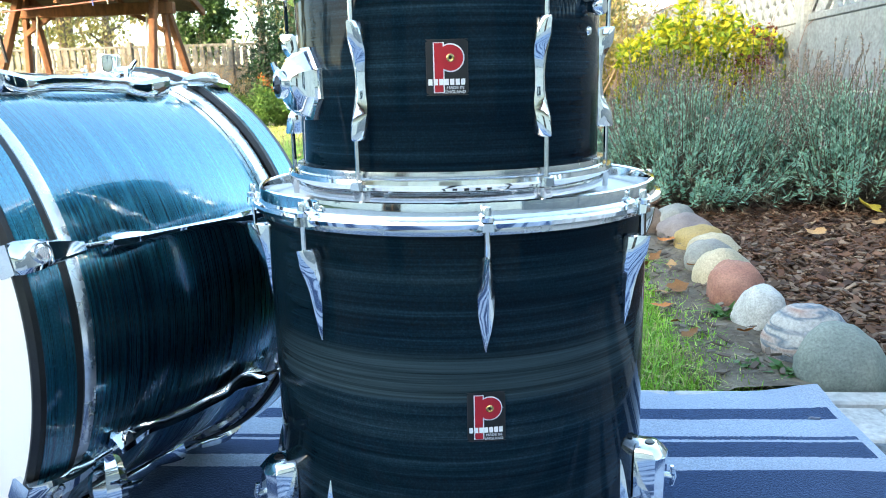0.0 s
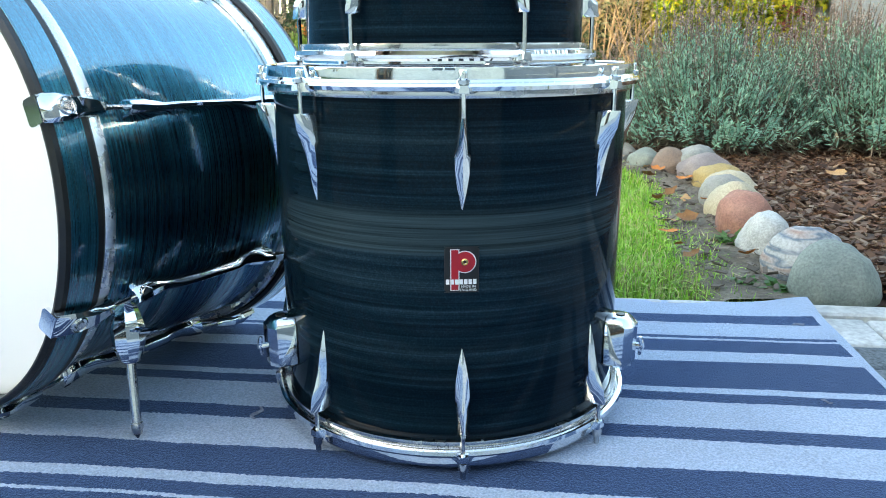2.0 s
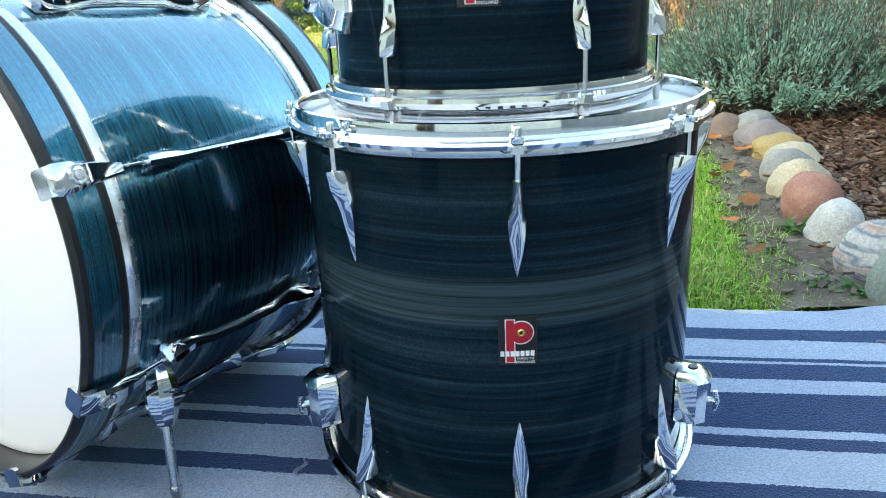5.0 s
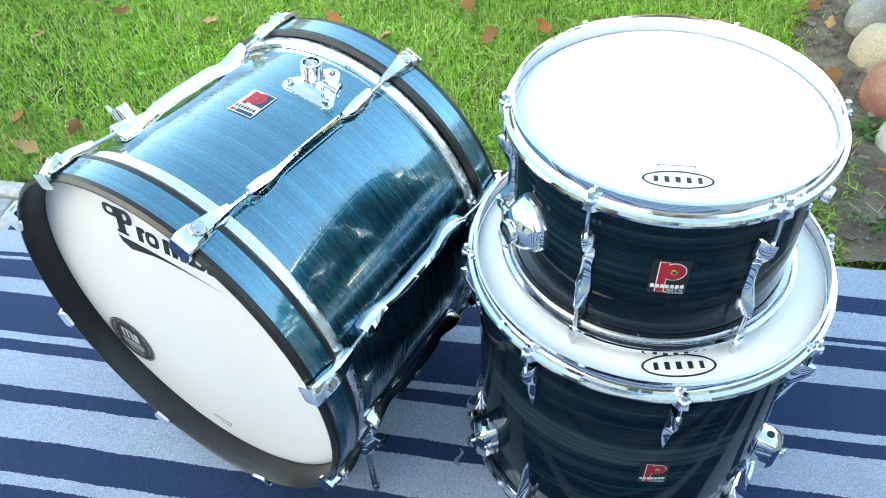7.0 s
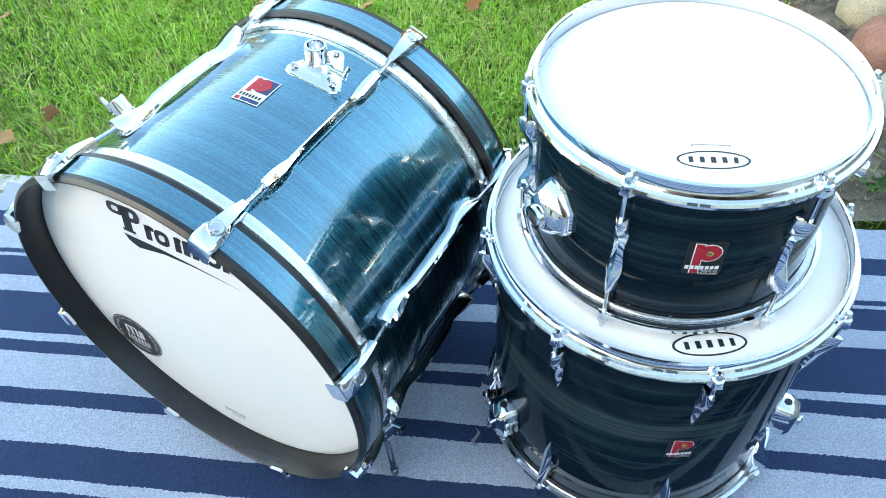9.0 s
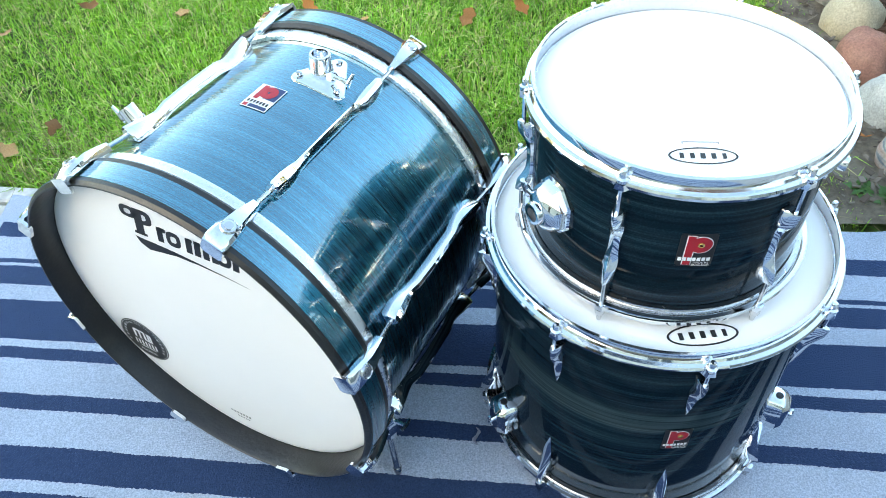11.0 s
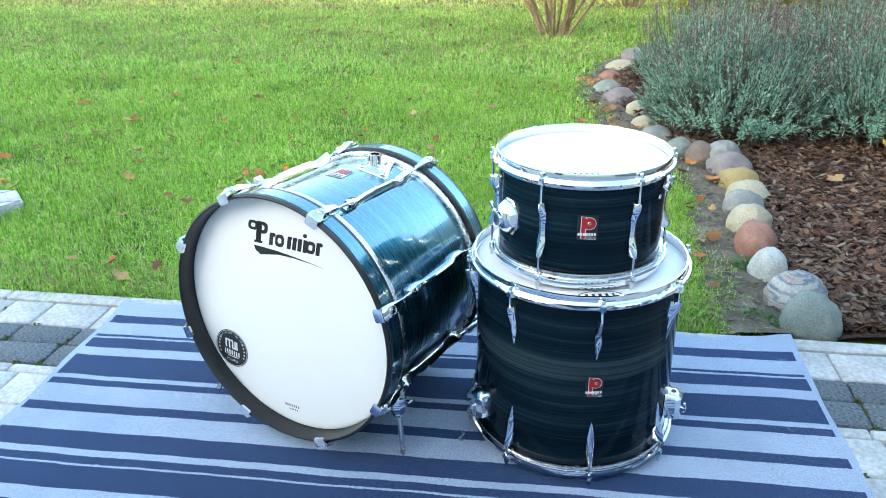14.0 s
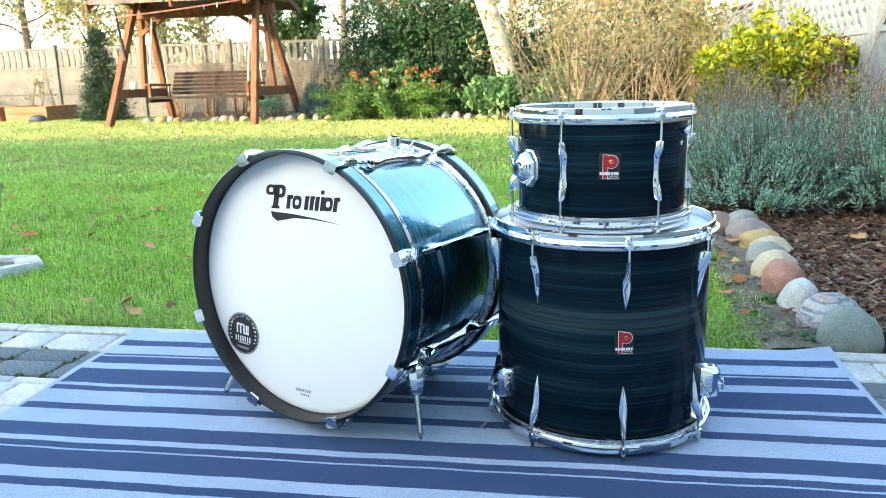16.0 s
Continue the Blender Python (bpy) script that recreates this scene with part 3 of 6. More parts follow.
# bass drum: local y runs back along its axis, z up
BASS_M = pose(-0.4850, 0.8091, 0.2930, -1.90, 0, -21.23)
bass = thing("bass_drum", BASS_M, "dark blue-green lacquered bass drum with a white front skin", "drum", "vintage drum kit")
LY = Matrix.Rotation(radians(-90), 4, "X")
BR, BL = 0.2545, 0.426
g = G()
g.lathe([(BR - 0.007, 0.045), (BR, 0.045), (BR, BL - 0.045), (BR - 0.007, BL - 0.045)], 192, LY)
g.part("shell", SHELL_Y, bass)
for y0, nm in ((0.0, "front_hoop"), (BL - 0.051, "rear_hoop")):
    g = G()
    ri, ro = 0.2618, 0.2700
    g.lathe([(ri, y0 + 0.003), (ri + 0.002, y0), (ro - 0.004, y0), (ro, y0 + 0.004), (ro, y0 + 0.047), (ro - 0.003, y0 + 0.051), (ri, y0 + 0.051)], 192, LY)
    hp = g.part(nm, WORN, bass, "black painted wooden hoop with chipped edges")
    g = G()
    g.lathe([(ro - 0.001, y0 + 0.0095), (ro + 0.0006, y0 + 0.010), (ro + 0.0006, y0 + 0.040), (ro - 0.001, y0 + 0.0405)], 192, LY)
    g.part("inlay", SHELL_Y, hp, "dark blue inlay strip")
    g = G()
    yb = 0.0525 if y0 == 0 else BL - 0.0525
    sg = 1 if y0 == 0 else -1
    pr = [(BR + 0.0006, yb), (BR + 0.008, yb), (BR + 0.010, yb + sg * 0.004), (BR + 0.0095, yb + sg * 0.0135), (BR + 0.006, yb + sg * 0.016), (BR + 0.0006, yb + sg * 0.016)]
    g.lathe(pr if sg > 0 else pr[::-1], 192, LY)
    g.part("flesh_hoop", SILVER, bass, "silver metal ring beside the hoop")
# skins
g = G()
g.lathe([(0.0005, 0.0370), (0.250, 0.0370), (0.258, 0.0376), (0.2610, 0.0392), (0.2615, 0.0412), (0.2600, 0.0412), (0.2570, 0.0395), (0.250, 0.0382), (0.0005, 0.0382)], 160, LY)
front_skin = g.part("front_skin", HEAD_SMOOTH, bass, "white front skin with black printing")
g = G()
g.lathe([(0.0005, BL - 0.013), (0.236, BL - 0.013), (0.2545, BL - 0.019), (0.2575, BL - 0.032), (0.2545, BL - 0.032), (0.236, BL - 0.015), (0.0005, BL - 0.015)][::-1], 128, LY)
g.part("rear_skin", HEAD, bass)
# printing on the front skin: plain slanted bars, a swoosh, a round sticker
FACE = Matrix.Translation((0, 0.0366, 0)) @ Matrix.Rotation(radians(90), 4, "X")
g = G()
def bar(g, x, y, w, h, lean=0.22, z=0.0, m=FACE):
    g.add([(x - w / 2, y - h / 2, z), (x + w / 2, y - h / 2, z), (x + w / 2 + lean * h, y + h / 2, z), (x - w / 2 + lean * h, y + h / 2, z)], [(0, 1, 2, 3)], m)
LOGO = FACE @ Matrix.Translation((0.0090, 0.1765, 0)) @ Matrix.Rotation(radians(0.6), 4, "Z")
def rounded(g, x, y, w, h, lean, m, n=20, hole=0.0):
    o = []
    for i in range(n):
        a = 2 * math.pi * i / n
        c, s = math.cos(a), math.sin(a)
        yy = h / 2 * math.copysign(abs(s) ** 0.7, s)
        o.append((x + w / 2 * math.copysign(abs(c) ** 0.7, c) + lean * yy, y + yy, 0))
    if hole:
        inn = [(x + (px - x) * hole, y + (py - y) * hole, 0) for px, py, pz in o]
        g.add(o + inn, [(i, (i + 1) % n, n + (i + 1) % n, n + i) for i in range(n)], m)
    else:
        g.add(o, [tuple(range(n))], m)
MARKS = [("bar", -0.069, 0.0, 0.0135, 0.046), ("ring", -0.0545, 0.0105, 0.030, 0.026), ("ring", -0.0770, 0.0125, 0.026, 0.021)]
MARKS += [("bar", x, -0.0095, 0.0095, 0.027) for x in (-0.0365, 0.0085, 0.0215, 0.0345, 0.0475, 0.0785)]
MARKS += [("ring", x, -0.0095, 0.0225, 0.027) for x in (-0.0125, 0.0635)]
MARKS += [("blob", -0.0275, 0.0005, 0.013, 0.0085), ("blob", 0.0150, 0.0010, 0.010, 0.007), ("blob", 0.0280, 0.0010, 0.010, 0.007), ("blob", 0.0875, 0.0005, 0.012, 0.0085), ("blob", 0.0525, 0.0125, 0.009, 0.008), ("bar", -0.069, -0.0215, 0.021, 0.005)]
for shape, x, y, w, h in MARKS:
    g = G()
    if shape == "bar":
        bar(g, x, y, w, h, 0.22, 0, LOGO)
    else:
        rounded(g, x, y, w, h, 0.2, LOGO, 20, 0.42 if shape == "ring" else 0.0)
    g.part("printed_shape", BLACK_MATT, front_skin, smooth=False)
g = G()
up_e = [(-0.082, -0.030), (-0.070, -0.031), (-0.05, -0.0315), (-0.02, -0.033), (0.02, -0.037), (0.06, -0.042), (0.092, -0.047)]
lo_e = [(-0.078, -0.041), (-0.066, -0.049), (-0.05, -0.046), (-0.02, -0.0405), (0.02, -0.0405), (0.06, -0.0435), (0.092, -0.0473)]
g.add([(x, y, 0) for x, y in up_e + lo_e], [(i, i + 7, i + 8, i + 1) for i in range(6)], LOGO)
g.part("printed_swoosh", BLACK_MATT, front_skin, smooth=False)
STK = FACE @ Matrix.Translation((-0.1685, -0.1215, 0.0004)) @ Matrix.Rotation(radians(-4), 4, "Z") @ Matrix.Scale(1.18, 4)
g = G()
n = 48
def disc(g, r0, r1, m, z=0.0, n=48):
    a = [(r0 * math.cos(2 * math.pi * i / n), r0 * math.sin(2 * math.pi * i / n), z) for i in range(n)]
    b = [(r1 * math.cos(2 * math.pi * i / n), r1 * math.sin(2 * math.pi * i / n), z) for i in range(n)]
    g.add(a + b, [(i, n + i, n + (i + 1) % n, (i + 1) % n) for i in range(n)], m)
disc(g, 0.0001, 0.0385, STK)
sticker = g.part("sticker", BLACK_MATT, front_skin, "round black sticker with white marks", smooth=False)
g = G()
disc(g, 0.0362, 0.0370, STK, 0.0003)
for x in (-0.0135, -0.0055, 0.0025, 0.0085, 0.0125):
    bar(g, x, 0.008, 0.0036, 0.017, 0.0, 0.0003, STK)
bar(g, -0.0055, 0.0165, 0.018, 0.0035, 0, 0.0003, STK)
bar(g, 0.008, 0.0008, 0.012, 0.0035, 0, 0.0003, STK)
for k in range(7):
    bar(g, -0.0165 + 0.0055 * k, -0.0100, 0.0030, 0.0105, 0, 0.0003, STK)
bar(g, 0.002, -0.0175, 0.026, 0.0018, 0.1, 0.0003, STK)
for s in (-1, 1):
    for k in range(5):
        a = radians(-25 + 14 * k)
        rounded(g, s * 0.0305 * math.cos(a), 0.0305 * math.sin(a), 0.0042, 0.003, 0.3 * s, STK @ Matrix.Translation((0, 0, 0.0003)), 8)
g.part("sticker_marks", WHITE_INK, sticker, smooth=False)
me = letters("POLAND", 0.0068)
me.transform(STK @ Matrix.Translation((0, -0.0262, 0.0003)))
put("lettering", me, WHITE_INK, sticker)
for i, ch in enumerate("PASSION FOR THE PAST"):
    if ch != " ":
        a = radians(152 - 124 * i / 19)
        me = letters(ch, 0.0052)
        me.transform(STK @ Matrix.Translation((0.0318 * math.cos(a), 0.0318 * math.sin(a), 0.0003)) @ Matrix.Rotation(a - math.pi / 2, 4, "Z"))
        put("lettering", me, WHITE_INK, sticker)
g = G()
SM = FACE @ Matrix.Translation((-0.010, -0.222, 0.0003))
for k in range(7):
    bar(g, -0.017 + 0.0058 * k, 0.004, 0.0034, 0.006, 0.1, 0, SM)
for k in range(5):
    bar(g, -0.006 + 0.005 * k, -0.005, 0.003, 0.004, 0.1, 0, SM)
g.part("small_print", GREY_INK, front_skin, smooth=False)

# lugs, rods and claws round the bass drum
def bass_frame(ang):
    """x along the round, y back, z outwards, at the axis."""
    return Matrix.Rotation(radians(ang), 4, "Y")

CLAWS = [25.1, 71.0, 117.0, 159.3, 204.6, 251.5, 297.1, 338.0]
for ang in CLAWS:
    f = bass_frame(ang)
    cf = f @ Matrix.Translation((0, 0, 0.0035))
    g = G()
    secs = [(0.098, 0.014, 0.020, 0.004), (0.101, 0.019, 0.023, 0.001), (0.120, 0.0225, 0.021, 0), (0.136, 0.020, 0.017, 0), (0.148, 0.0135, 0.016, 0), (0.165, 0.0105, 0.0165, 0.003), (0.2015, 0.0105, 0.0165, 0.004)]
    secs = secs + [(BL - y, w, d, l) for y, w, d, l in secs[-2::-1]]
    rings = [[(x, y, BR + z) for x, z, y in lug_ring(w, d, y, l, 0.55)] for y, w, d, l in secs]
    g.loft([r[::-1] for r in rings], f)
    g.part("lug", CHROME, bass, "long double-ended chrome lug")
    for s in (0, 1):
        def yy(v):
            return BL - v if s else v
        g = G()
        g.tube([(0, yy(0.055), 0.2720), (0, yy(0.105), BR + 0.0125)], 0.0028, 10, f)
        g.part("tension_rod", STEEL, bass)
        g = G()
        rg = []
        for y, w, z0, z1 in ((-0.004, 0.026, 0.2660, 0.2735), (0.002, 0.029, 0.2690, 0.2770), (0.018, 0.027, 0.2692, 0.2800), (0.036, 0.021, 0.2692, 0.2805), (0.052, 0.016, 0.2640, 0.2775), (0.068, 0.011, 0.2620, 0.2735)):
            rg.append([(-w / 2, yy(y), z0), (-w / 2, yy(y), z0 + (z1 - z0) * 0.6), (-w * 0.36, yy(y), z1), (w * 0.36, yy(y), z1), (w / 2, yy(y), z0 + (z1 - z0) * 0.6), (w / 2, yy(y), z0)])
        g.loft([r[::-1] for r in rg] if not s else rg, cf)
        rg = []
        for z, w in ((0.2735, 0.026), (0.262, 0.027), (0.2555, 0.026), (0.2530, 0.020)):
            rg.append([(-w / 2, yy(-0.0055), z), (w / 2, yy(-0.0055), z), (w / 2, yy(-0.0008), z), (-w / 2, yy(-0.0008), z)])
        g.loft(rg if not s else [r[::-1] for r in rg], cf)
        claw = g.part("claw", CHROME, bass, "chrome claw hook over the hoop")
        g = G()
        g.lathe([(0.0001, 0.2822), (0.0048, 0.2822), (0.0052, 0.2800), (0.0075, 0.2800), (0.0085, 0.2815), (0.0098, 0.2800), (0.0098, 0.2780)], 18, cf @ Matrix.Translation((0, yy(0.020), 0)), closed=False)
        g.part("claw_screw", STEEL, claw)

# spurs
def spur(side):
    g = G()
    ang = 127.0 if side > 0 else -127.0
    f = bass_frame(ang)
    foot_w = Vector((-0.234, 0.796, 0.002)) if side > 0 else Vector((-0.718, 0.969, 0.002))
    foot = BASS_M.inverted() @ foot_w
    top = f @ Vector((0, 0.105, BR + 0.016))
    way = (foot - top).normalized()
    ax = way.orthogonal().normalized()
    def sec(c, w, d):
        n = 8
        b = way.cross(ax)
        return [c + ax * w * math.cos(2 * math.pi * i / n) + b * d * math.sin(2 * math.pi * i / n) for i in range(n)]
    g.loft([sec(top - way * 0.034, 0.006, 0.006), sec(top - way * 0.024, 0.013, 0.012), sec(top, 0.019, 0.017), sec(top + way * 0.020, 0.018, 0.016), sec(top + way * 0.038, 0.012, 0.011), sec(top + way * 0.041, 0.009, 0.009)])
    br = g.part("spur_bracket", CHROME, bass, "cast chrome spur bracket")
    g = G()
    g.tube([top + Vector((0.012, 0, 0)), top + Vector((0.034, 0, 0.002))], 0.0035, 8)
    g.tube([top + Vector((0.034, -0.012, 0.004)), top + Vector((0.035, 0, 0.002)), top + Vector((0.034, 0.012, 0))], [0.0022, 0.0036, 0.0022], 8)
    g.part("wing_screw", CHROME, br)
    g = G()
    g.tube([top, foot - way * 0.016], 0.0056, 14)
    leg = g.part("spur_leg", STEEL, bass, "round steel spur leg")
    g = G()
    g.tube([foot - way * 0.018, foot - way * 0.013, foot - way * 0.006, foot], [0.0066, 0.0070, 0.0052, 0.0012], 12)
    g.part("spur_tip", STEEL, leg)
spur(1)
spur(-1)

# tom holder plate on top of the shell, and badge beside it
f = bass_frame(11.5) @ Matrix.Translation((0, 0.300, BR))
g = G()
def tri(r, z):
    out = []
    for k in range(3):
        c = radians(90 + 120 * k)
        for j in range(-3, 4):
            a = c + radians(j * 20)
            x, y = (r - 0.011) * 1.12 * math.cos(c) + 0.011 * math.cos(a), (r - 0.011) * 1.18 * math.sin(c) + 0.011 * math.sin(a)
            out.append((x, y, z - 0.5 * x * x / BR))
    return out
g.loft([tri(0.040, -0.003), tri(0.040, 0.0016), tri(0.0388, 0.0028), tri(0.030, 0.0034), tri(0.020, 0.0060), tri(0.016, 0.0075)], f)
plate = g.part("tom_holder_plate", CHROME, bass, "chrome tom holder plate")
g = G()
g.lathe([(0.0105, 0.003), (0.0105, 0.030), (0.0135, 0.030), (0.0145, 0.027), (0.0145, 0.010), (0.0175, 0.004)], 20, f @ Matrix.Translation((-0.010, 0.006, 0)) @ pose(0, 0, 0, 0, -6, 0), closed=True)
g.part("holder_socket", CHROME, plate)
g = G()
g.box((0.015, 0.014, 0.012), (0.010, 0.0, 0.009), f, 0.004)
g.tube([(0.018, -0.006, 0.016), (0.040, -0.010, 0.020)], 0.003, 8, f)
g.tube([(0.040, -0.010, 0.010), (0.041, -0.010, 0.020), (0.043, -0.004, 0.031)], [0.002, 0.0035, 0.002], 8, f)
g.part("clamp", CHROME, plate)
for a in (90, 210, 330):
    g = G()
    g.lathe([(0.0001, 0.0085), (0.0035, 0.0078), (0.0045, 0.005)], 10, f @ Matrix.Translation((0.033 * math.cos(radians(a)), 0.034 * math.sin(radians(a)), 0)), closed=False)
    g.part("screw", STEEL, plate)
# the badge lies across the top of the shell
g = G()
BF = bass_frame(2.2) @ Matrix.Translation((0, 0.0500, 0))
def onround(x, y, off):
    a = x / BR
    return (math.sin(a) * (BR + off), y, math.cos(a) * (BR + off))
def patch(g, x0, x1, y0, y1, off, n=8):
    v = [onround(x0 + (x1 - x0) * i / n, y, off) for y in (y0, y1) for i in range(n + 1)]
    g.add(v, [(i, i + 1, n + 2 + i, n + 1 + i) for i in range(n)], BF)
patch(g, -0.019, 0.019, 0.150, 0.200, 0.0010)
top_badge = g.part("badge", WHITE_INK, bass, "nameplate on top of the shell with a red and white sign", smooth=False)
NAVY = plain("badge_navy", (0.010, 0.030, 0.110), 0.3)
g = G()
patch(g, 0.000, 0.0175, 0.172, 0.1985, 0.0013)
patch(g, -0.008, 0.0175, 0.1515, 0.1575, 0.0013)
g.part("badge_field", NAVY, top_badge, smooth=False)
g = G()
v = [onround(0.001 + r * math.cos(2 * math.pi * i / 24), 0.185 + r * math.sin(2 * math.pi * i / 24), 0.0016) for r in (0.0017, 0.0122) for i in range(24)]
g.add(v, [(i, 24 + i, 24 + (i + 1) % 24, (i + 1) % 24) for i in range(24)], BF)
patch(g, -0.0125, -0.0055, 0.1685, 0.1972, 0.0017)
patch(g, -0.0165, -0.0100, 0.1515, 0.1575, 0.0013)
g.part("sign", RED, top_badge, smooth=False)
g = G()
for k in range(7):
    patch(g, -0.0155 + 0.0046 * k, -0.0126 + 0.0046 * k, 0.1600, 0.1655, 0.0013, 2)
g.part("name_strip", BADGE, top_badge, smooth=False)
# holder on the far lug for a cymbal arm
f = bass_frame(-33) @ Matrix.Translation((0, 0.150, BR))
g = G()
g.lathe([(0.0085, 0.0), (0.0085, 0.032), (0.0115, 0.032), (0.0125, 0.028), (0.0125, 0.0)], 18, f)
g.tube([(-0.010, 0, 0.020), (-0.026, 0.0, 0.022)], 0.003, 8, f)
g.tube([(-0.027, 0, 0.008), (-0.026, 0, 0.022), (-0.029, 0, 0.040)], [0.0022, 0.0042, 0.0022], 8, f)
g.part("cymbal_arm_holder", CHROME, bass, "small chrome holder with a wing screw")


# ---- rug ----
def rug_mat():
    m, t, p = nodes_of("striped_rug")
    c = t.nodes.new("ShaderNodeTexCoord")
    sep = t.nodes.new("ShaderNodeSeparateXYZ")
    t.links.new(c.outputs["Object"], sep.inputs[0])
    wob = tex(t, "noise", 5.0, 2)
    fine = tex(t, "noise", 260, 2)
    def math_node(op, a, b):
        n = t.nodes.new("ShaderNodeMath")
        n.operation = op
        for s, v in zip(n.inputs, (a, b)):
            if hasattr(v, "is_linked"):
                t.links.new(v, s)
            else:
                s.default_value = v
        return n.outputs[0]
    y = math_node("ADD", sep.outputs["Y"], math_node("MULTIPLY", math_node("SUBTRACT", wob.outputs["Fac"], 0.5), 0.014))
    y = math_node("ADD", y, math_node("MULTIPLY", math_node("SUBTRACT", fine.outputs["Fac"], 0.5), 0.006))
    total = None
    bands = [(1.2655, 1.3045), (1.1945, 1.2055), (1.140, 1.1865), (1.014, 1.1025), (0.973, 0.9975), (0.8725, 0.903), (0.750, 0.8065), (0.707, 0.730), (0.634, 0.701), (0.570, 0.596),
             (0.463, 0.518), (0.383, 0.398), (0.293, 0.358), (0.228, 0.248), (0.073, 0.153), (-0.01, 0.01), (-0.11, -0.07), (-0.29, -0.21), (-0.41, -0.39), (-0.59, -0.51)]
    for a, b in bands:
        q = math_node("COMPARE", y, (a + b) / 2)
        q.node.inputs[2].default_value = (b - a) / 2
        total = q if total is None else math_node("MAXIMUM", total, q)
    # pale bound edge all round
    ex = math_node("COMPARE", sep.outputs["X"], (-1.117 + 0.742) / 2)
    ex.node.inputs[2].default_value = 1.859 / 2 - 0.014
    total = math_node("MULTIPLY", total, ex)
    pile = tex(t, "noise", 420, 3)
    stain = tex(t, "noise", 6, 4)
    tone = mix(t, 1.0, ramp(t, pile.outputs["Fac"], [(0.3, (0.66, 0.66, 0.66)), (0.7, (1.2, 1.2, 1.2))]).outputs[0],
               ramp(t, stain.outputs["Fac"], [(0.3, (0.9, 0.9, 0.9)), (0.7, (1.06, 1.06, 1.06))]).outputs[0], "MULTIPLY")
    col = mix(t, total, (0.39, 0.452, 0.56), (0.024, 0.045, 0.108))
    t.links.new(mix(t, 1.0, col, tone, "MULTIPLY"), p.inputs["Base Color"])
    p.inputs["Roughness"].default_value = 0.95
    p.inputs["Specular IOR Level"].default_value = 0.15
    p.inputs["Sheen Weight"].default_value = 0.38
    p.inputs["Sheen Roughness"].default_value = 0.4
    p.inputs["Sheen Tint"].default_value = (0.35, 0.58, 1.0, 1)
    bump(t, p, pile.outputs["Fac"], 0.7, 0.004)
    return m


RUG_TOP = 0.0
nx, ny = 60, 66
g = G()
vs, fs = [], []
for j in range(ny + 1):
    for i in range(nx + 1):
        x = -1.117 + 1.859 * i / nx
        y = -0.75 + 2.128 * j / ny
        ed = min(x + 1.117, 0.742 - x, 1.378 - y)
        wave = 0.0011 * noise.noise(Vector((x * 2.2, y * 2.6, 3.1)))
        if ed < 0.02:
            wave += 0.003 * noise.noise(Vector((x * 5, y * 5, 8.0)))
        if i in (0, nx) or j in (0, ny):
            x += 0.006 * noise.noise(Vector((y * 6, 0, 1)))
            y += 0.004 * noise.noise(Vector((x * 6, 0, 5)))
        corner = math.exp(-((x + 1.117) ** 2 + (y - 1.378) ** 2) / 0.004) + math.exp(-((x - 0.742) ** 2 + (y - 1.378) ** 2) / 0.003)
        vs.append((x, y, RUG_TOP - 0.0012 + wave + 0.012 * corner))
for j in range(ny):
    for i in range(nx):
        a = j * (nx + 1) + i
        fs.append((a, a + 1, a + nx + 2, a + nx + 1))
k = len(vs)
rim = [i for i in range(nx + 1)] + [j * (nx + 1) + nx for j in range(1, ny + 1)] + [ny * (nx + 1) + i for i in range(nx - 1, -1, -1)] + [j * (nx + 1) for j in range(ny - 1, 0, -1)]
low = [(vs[i][0], vs[i][1], -0.0085) for i in rim]
vs += low
n = len(rim)
fs += [(rim[i], k + i, k + (i + 1) % n, rim[(i + 1) % n]) for i in range(n)]
g.add(vs, fs)
me = g.mesh("rug", 60)
me.materials.append(rug_mat())
rug = tagged(new("rug", me), "blue-grey woven rug with uneven navy stripes, lying on pavers", "rug")
rug.matrix_world = PATIO @ Matrix.Translation((-0.187, 1.378, 0)) @ Matrix.Rotation(radians(1.05), 4, "Z") @ Matrix.Translation((0.187, -1.378, 0))


# ---- bed, soil and stones ----
SOIL = mottled("sandy_soil", (0.085, 0.066, 0.047), (0.20, 0.168, 0.125), 9, 0.95, 90, 0.8)
MULCH = mottled("mulch_ground", (0.035, 0.020, 0.014), (0.085, 0.05, 0.038), 30, 0.95, 70, 0.9)
LINE = [(0.75, 1.40), (0.74, 1.55), (0.72, 1.74), (0.71, 1.90), (0.73, 2.11), (0.75, 2.27), (0.79, 2.42), (0.79, 2.58), (0.78, 2.72), (0.75, 2.86), (0.66, 2.95), (0.57, 3.13), (0.49, 3.42), (0.42, 3.80), (0.37, 4.15), (0.41, 4.50), (0.50, 4.80), (0.60, 5.16), (0.72, 5.47), (0.9, 5.9)]


def sheet(name, left, right, z, bumpy, mat, label, cat):
    """A strip of uneven ground between two lines of equal length."""
    g = G()
    n, k = len(left), 24
    vs = []
    for (ax, ay), (bx, by) in zip(left, right):
        for i in range(k + 1):
            x, y = ax + (bx - ax) * i / k, ay + (by - ay) * i / k
            e = min(1, 6 * min(i, k - i) / k)
            vs.append((x, y, z * e - 0.025 * (1 - e) + bumpy * noise.noise(Vector((x * 6, y * 6, 2)))))
    fs = [(j * (k + 1) + i, j * (k + 1) + i + 1, (j + 1) * (k + 1) + i + 1, (j + 1) * (k + 1) + i) for j in range(n - 1) for i in range(k)]
    g.add(vs, fs)
    return tagged(g.part(name, mat, sharp=80), label, cat, kind="structure")


